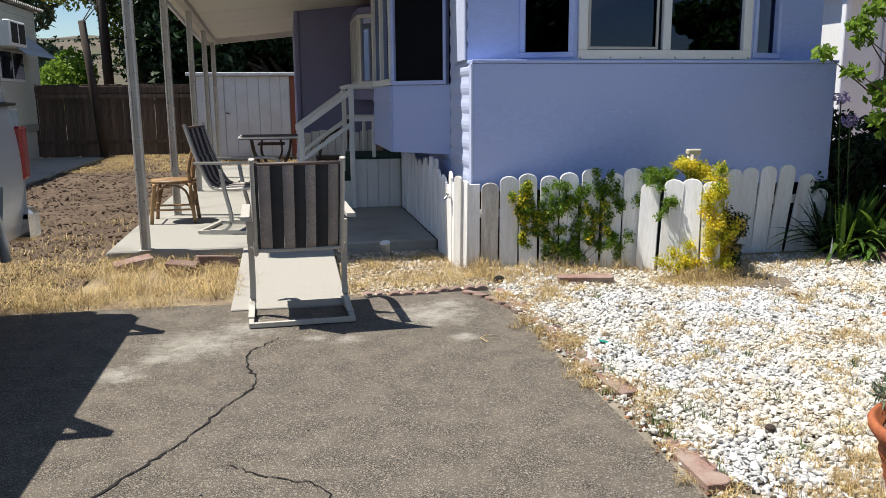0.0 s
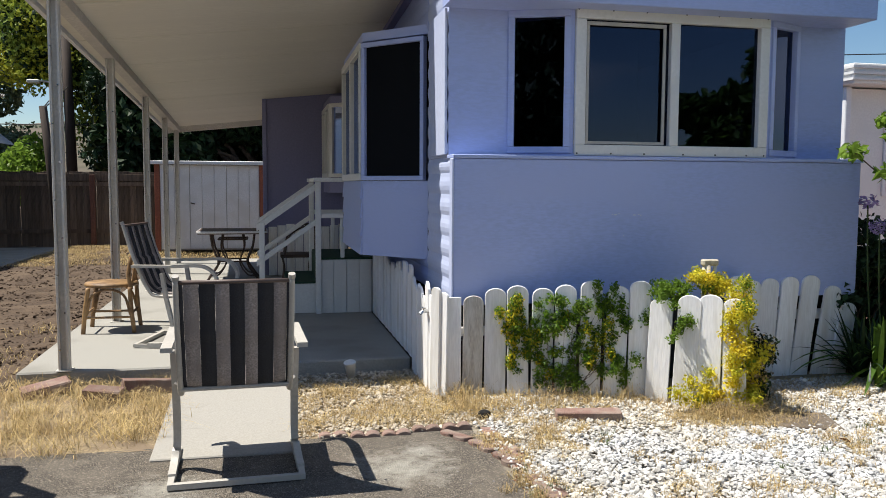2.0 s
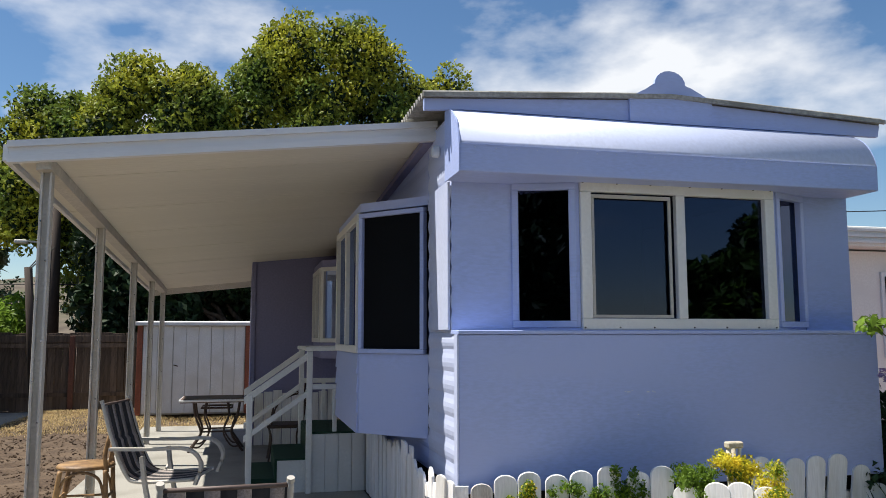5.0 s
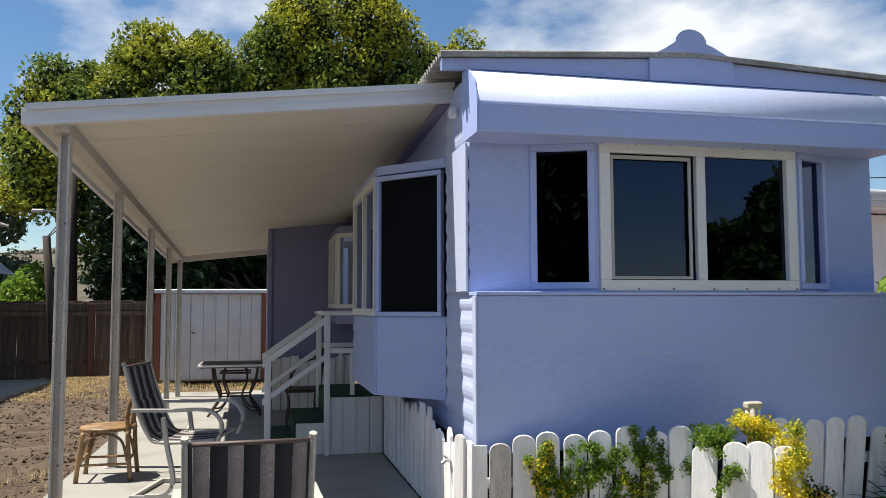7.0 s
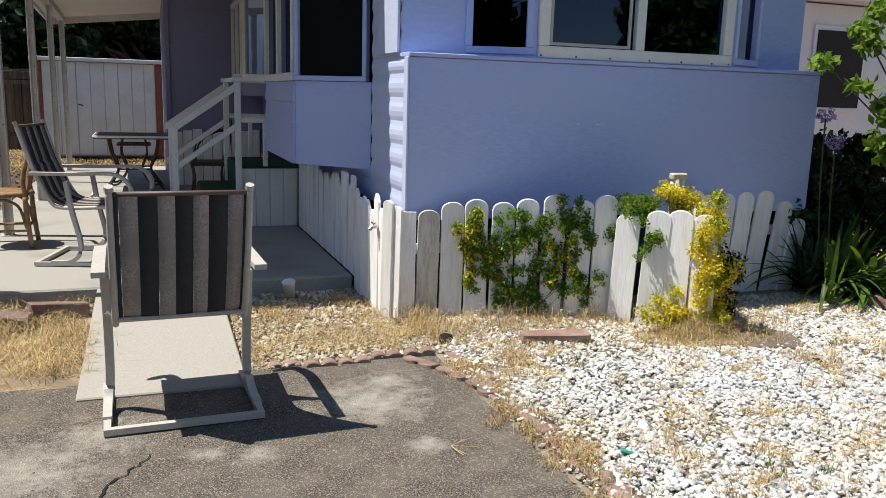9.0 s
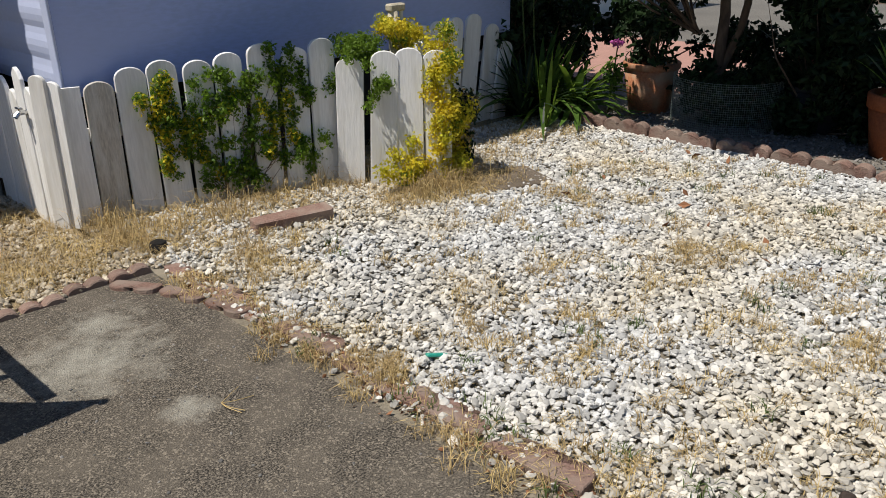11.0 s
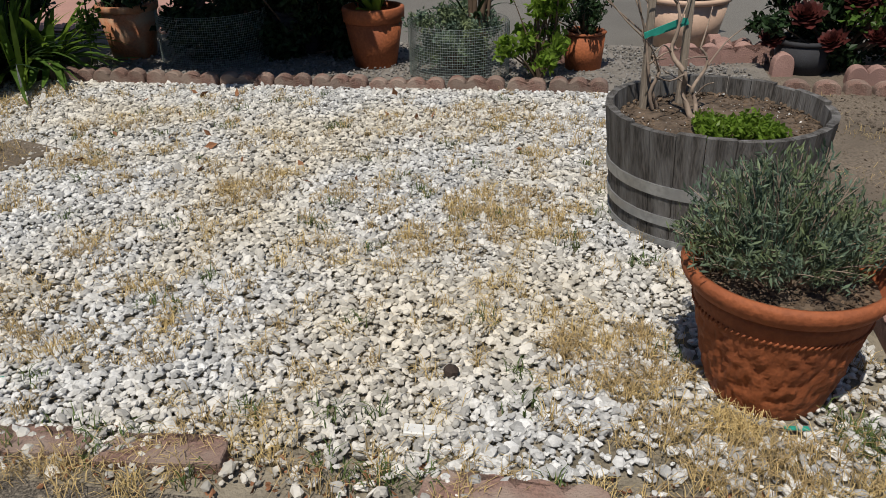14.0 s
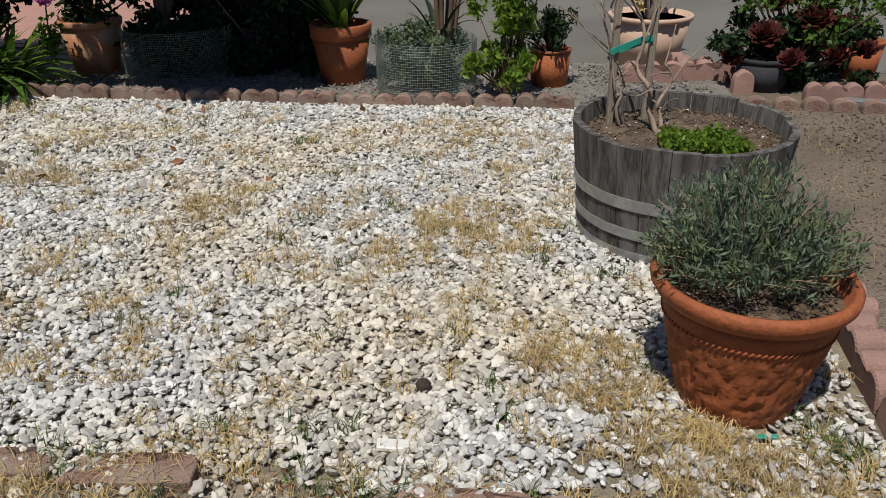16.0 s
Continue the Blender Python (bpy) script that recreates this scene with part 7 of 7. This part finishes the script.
v, f = stones(np.stack([gx[k2], gy[k2], rg.uniform(0.0, 0.01, k2.sum())], 1), 0.008, 0.016, rg)
tagged(new("buff_gravel", mesh_np("buff_gravel", v, f, M_BUFF)), "buff gravel strewn before the patio slab", "gravel", kind="stuff")
N = 6000
bx, by = rg.uniform(5.2, 6.3, N), rg.uniform(2.1, 6.4, N)
v, f = stones(np.stack([bx, by, rg.uniform(0.012, 0.024, N)], 1), 0.006, 0.012, rg)
tagged(new("bed_gravel", mesh_np("bed_gravel", v, f, M_BEDSTONE)), "fine grey gravel over the planting bed", "gravel", kind="stuff")
N = 9000
cx, cy2 = rg.uniform(-4.8, -1.0, N), 6.4 + (rg.random(N) ** 1.6) * 12.5
v, f = stones(np.stack([cx, cy2, np.array([0.05 * noise.noise(Vector((a * 1.7, b * 1.7, 0))) + 0.005 for a, b in zip(cx, cy2)])], 1), 0.006, 0.024, rg)
tagged(new("soil_clods", mesh_np("soil_clods", v, f, M_SOIL)), "dry brown clods over the tilled side yard", "soil clods", kind="stuff")
N = 1500
ax, ay = rg.uniform(-0.8, 1.85, N), rg.uniform(2.2, 6.0, N)
v, f = stones(np.stack([ax, ay, np.full(N, 0.001)], 1), 0.0025, 0.006, rg)
tagged(new("asphalt_grit", mesh_np("asphalt_grit", v, f, M_BEDSTONE)), "loose grit scattered on the asphalt", "grit", kind="stuff")
N = 7000
ax, ay = rg.uniform(2.7, 5.4, N), rg.uniform(0.6, 2.6, N)
v, f = stones(np.stack([ax, ay, np.full(N, 0.003)], 1), 0.003, 0.010, rg)
tagged(new("dirt_crumbs", mesh_np("dirt_crumbs", v, f, M_DIRT)), "crumbs of soil over the grey dirt yard", "soil crumbs", kind="stuff")

def scatter_disc(cx, cy, r, z, n, smin, smax, name, label, material):
    a, q = rg.uniform(0, 2 * math.pi, n), r * np.sqrt(rg.random(n))
    v, f = stones(np.stack([cx + q * np.cos(a), cy + q * np.sin(a), np.full(n, z)], 1), smin, smax, rg)
    tagged(new(name, mesh_np(name, v, f, material)), label, "soil crumbs", kind="stuff")


scatter_disc(BC[0], BC[1], 0.35, 0.384, 1500, 0.003, 0.009, "barrel_crumbs", "brown soil crumbs in the half-barrel", M_CRUMB)
scatter_disc(BC[0], BC[1], 0.34, 0.388, 160, 0.002, 0.004, "barrel_perlite", "white perlite grains in the half-barrel soil", M_PEBBLE)
scatter_disc(BP[0], BP[1], 0.2, 0.326, 700, 0.003, 0.009, "pot_chips", "bark chips on the soil of the large pot", M_CRUMB)

# ---- dry grass ----
def tufts(centres, per, spread, height, rng, lean=0.8, width=0.004):
    c = np.repeat(np.asarray(centres), per, 0)
    p = c + np.concatenate([rng.normal(0, spread, (len(c), 2)), np.zeros((len(c), 1))], 1)
    return blades(p, height, rng, lean, width)


rg = np.random.default_rng(300)
cen = [(rg.uniform(2.0, 5.05), rg.uniform(2.3, 6.3), 0.005) for _ in range(260)]
for cx, cy3, s, n in ((2.35, 4.75, 0.2, 20), (3.3, 4.9, 0.3, 22), (2.1, 5.75, 0.14, 26), (2.35, 6.0, 0.12, 18), (4.4, 5.0, 0.3, 16), (2.0, 4.75, 0.05, 12), (3.47, 3.57, 0.16, 40), (3.1, 3.6, 0.2, 26), (3.46, 3.25, 0.16, 26), (2.55, 3.08, 0.09, 26), (2.3, 2.88, 0.13, 40), (2.12, 2.65, 0.12, 34), (3.57, 4.46, 0.12, 16), (3.04, 4.2, 0.2, 12), (2.55, 4.35, 0.25, 14), (3.75, 5.5, 0.22, 40), (4.5, 3.5, 0.3, 44), (4.3, 3.1, 0.2, 20), (4.1, 4.5, 0.3, 12), (2.3, 3.9, 0.2, 8), (2.75, 3.3, 0.15, 10)):
    cen += [(rg.normal(cx, s), rg.normal(cy3, s), 0.005) for _ in range(n)]
cen += [(rg.normal(1.93, 0.05), rg.uniform(4.0, 5.9), 0.0) for _ in range(60)] + [(rg.normal(1.95, 0.06), rg.uniform(2.4, 4.0), 0.0) for _ in range(22)]
v, f = tufts(cen, 38, 0.022, 0.05, rg, 1.5, 0.0026)
tagged(new("dry_tufts", mesh_np("dry_tufts", v, f, M_STRAW)), "straw-coloured dead grass tufts among the pebbles", "dry grass", kind="stuff")
cen = [(rg.uniform(2.0, 5.0), rg.uniform(2.4, 5.8), 0.005) for _ in range(60)] + [(rg.uniform(1.9, 2.05), rg.uniform(2.6, 5.6), 0.0) for _ in range(16)] + [(rg.normal(2.2, 0.08), rg.normal(2.45, 0.06), 0.0) for _ in range(8)]
v, f = tufts(cen, 26, 0.022, 0.05, rg, 1.2, 0.0035)
tagged(new("green_weeds", mesh_np("green_weeds", v, f, M_GRASS)), "small green weeds among the pebbles and edging", "weeds", kind="stuff")
cen = [(rg.uniform(1.9, 3.9), rg.normal(6.5, 0.16), 0.0) for _ in range(210)]
cen += [(rg.normal(3.45, 0.22), rg.normal(5.95, 0.10), 0.0) for _ in range(140)] + [(rg.uniform(3.8, 4.95), rg.uniform(6.1, 6.7), 0.0) for _ in range(70)] + [(rg.uniform(0.9, 1.95), rg.uniform(6.15, 7.3), 0.0) for _ in range(150)]
v, f = tufts(cen, 36, 0.05, 0.06, rg, 1.9, 0.0024)
tall = [(rg.uniform(1.85, 3.3), 6.62 - 0.3 * rg.random(), 0.0) for _ in range(46)] + [(rg.normal(3.5, 0.2), rg.normal(5.93, 0.08), 0.0) for _ in range(60)] + [(rg.normal(1.9, 0.08), rg.normal(6.72, 0.05), 0.0) for _ in range(12)]
v2, f2 = tufts(tall, 16, 0.03, 0.15, rg, 1.3, 0.0026)
v, f = np.concatenate([v, v2]), np.concatenate([f, f2 + len(v)])
tagged(new("straw_strip", mesh_np("straw_strip", v, f, M_STRAW)), "dry straw along the picket fence and driveway edge", "dry grass", kind="stuff")
cen = [(rg.uniform(-3.0, 0.1), 6.12 + 1.45 * rg.random() ** 1.3, 0.0) for _ in range(260)]
v, f = tufts(cen, 44, 0.07, 0.11, rg, 2.2, 0.0034)
tagged(new("straw_mat", mesh_np("straw_mat", v, f, M_STRAW)), "thick flattened dry straw before the patio slab", "dry grass", kind="stuff")
cen = [(rg.uniform(-3.5, -1.0), 20.7 - 4.5 * rg.random() ** 1.4, 0.01) for _ in range(420)] + [(rg.uniform(-1.5, 1.5), rg.uniform(16.3, 18.7), 0.0) for _ in range(200)] + [(rg.uniform(-3.5, -1.0), rg.uniform(7.5, 10), 0.01) for _ in range(60)]
v, f = tufts(cen, 26, 0.12, 0.055, rg, 1.8, 0.007)
tagged(new("rear_straw", mesh_np("rear_straw", v, f, M_STRAW)), "dry straw at the rear of the side yard", "dry grass", kind="stuff")
# straw stalks lying on the asphalt, and fallen leaves
b = bmesh.new()
for k in range(5):
    a = R.uniform(0, 6.28)
    tube(arc([(1.54, 4.97, 0.006), (1.54 + 0.04 * math.cos(a), 4.97 + 0.05 * math.sin(a), 0.014), (1.54 + 0.10 * math.cos(a + 0.3), 4.97 + 0.09 * math.sin(a + 0.3), 0.005)], 3), 0.0013, 4, b)
solo("straw_stalks", b, M_STRAW, "a few dry straw stalks lying on the asphalt", "straw", (1.54, 4.97, 0))
cen = [(rg.uniform(2.9, 5.2), rg.uniform(0.8, 2.4), 0.0) for _ in range(70)]
v, f = tufts(cen, 14, 0.06, 0.03, rg, 2.0, 0.002)
tagged(new("yard_litter", mesh_np("yard_litter", v, f, M_STRAW)), "scattered straw litter on the dirt yard", "straw", kind="stuff")
pts = np.stack([rg.uniform(3.6, 5.1, 26), rg.uniform(2.9, 6.0, 26), np.full(26, 0.03)], 1)
v, f = leaves(pts, 0.03, rg, 2.0, 0.0)
tagged(new("fallen_leaves", mesh_np("fallen_leaves", v, f, M_DEADLEAF)), "brown fallen leaves on the pebbles", "fallen leaves", kind="stuff")
pts = np.stack([rg.normal(1.94, 0.045, 900), rg.uniform(2.4, 5.95, 900), rg.uniform(0.004, 0.016, 900)], 1)
v, f = leaves(pts, 0.012, rg, 1.6, 0.0)
tagged(new("edge_litter", mesh_np("edge_litter", v, f, M_DEADLEAF)), "brown leaf litter along the buried driveway edging", "leaf litter", kind="stuff")
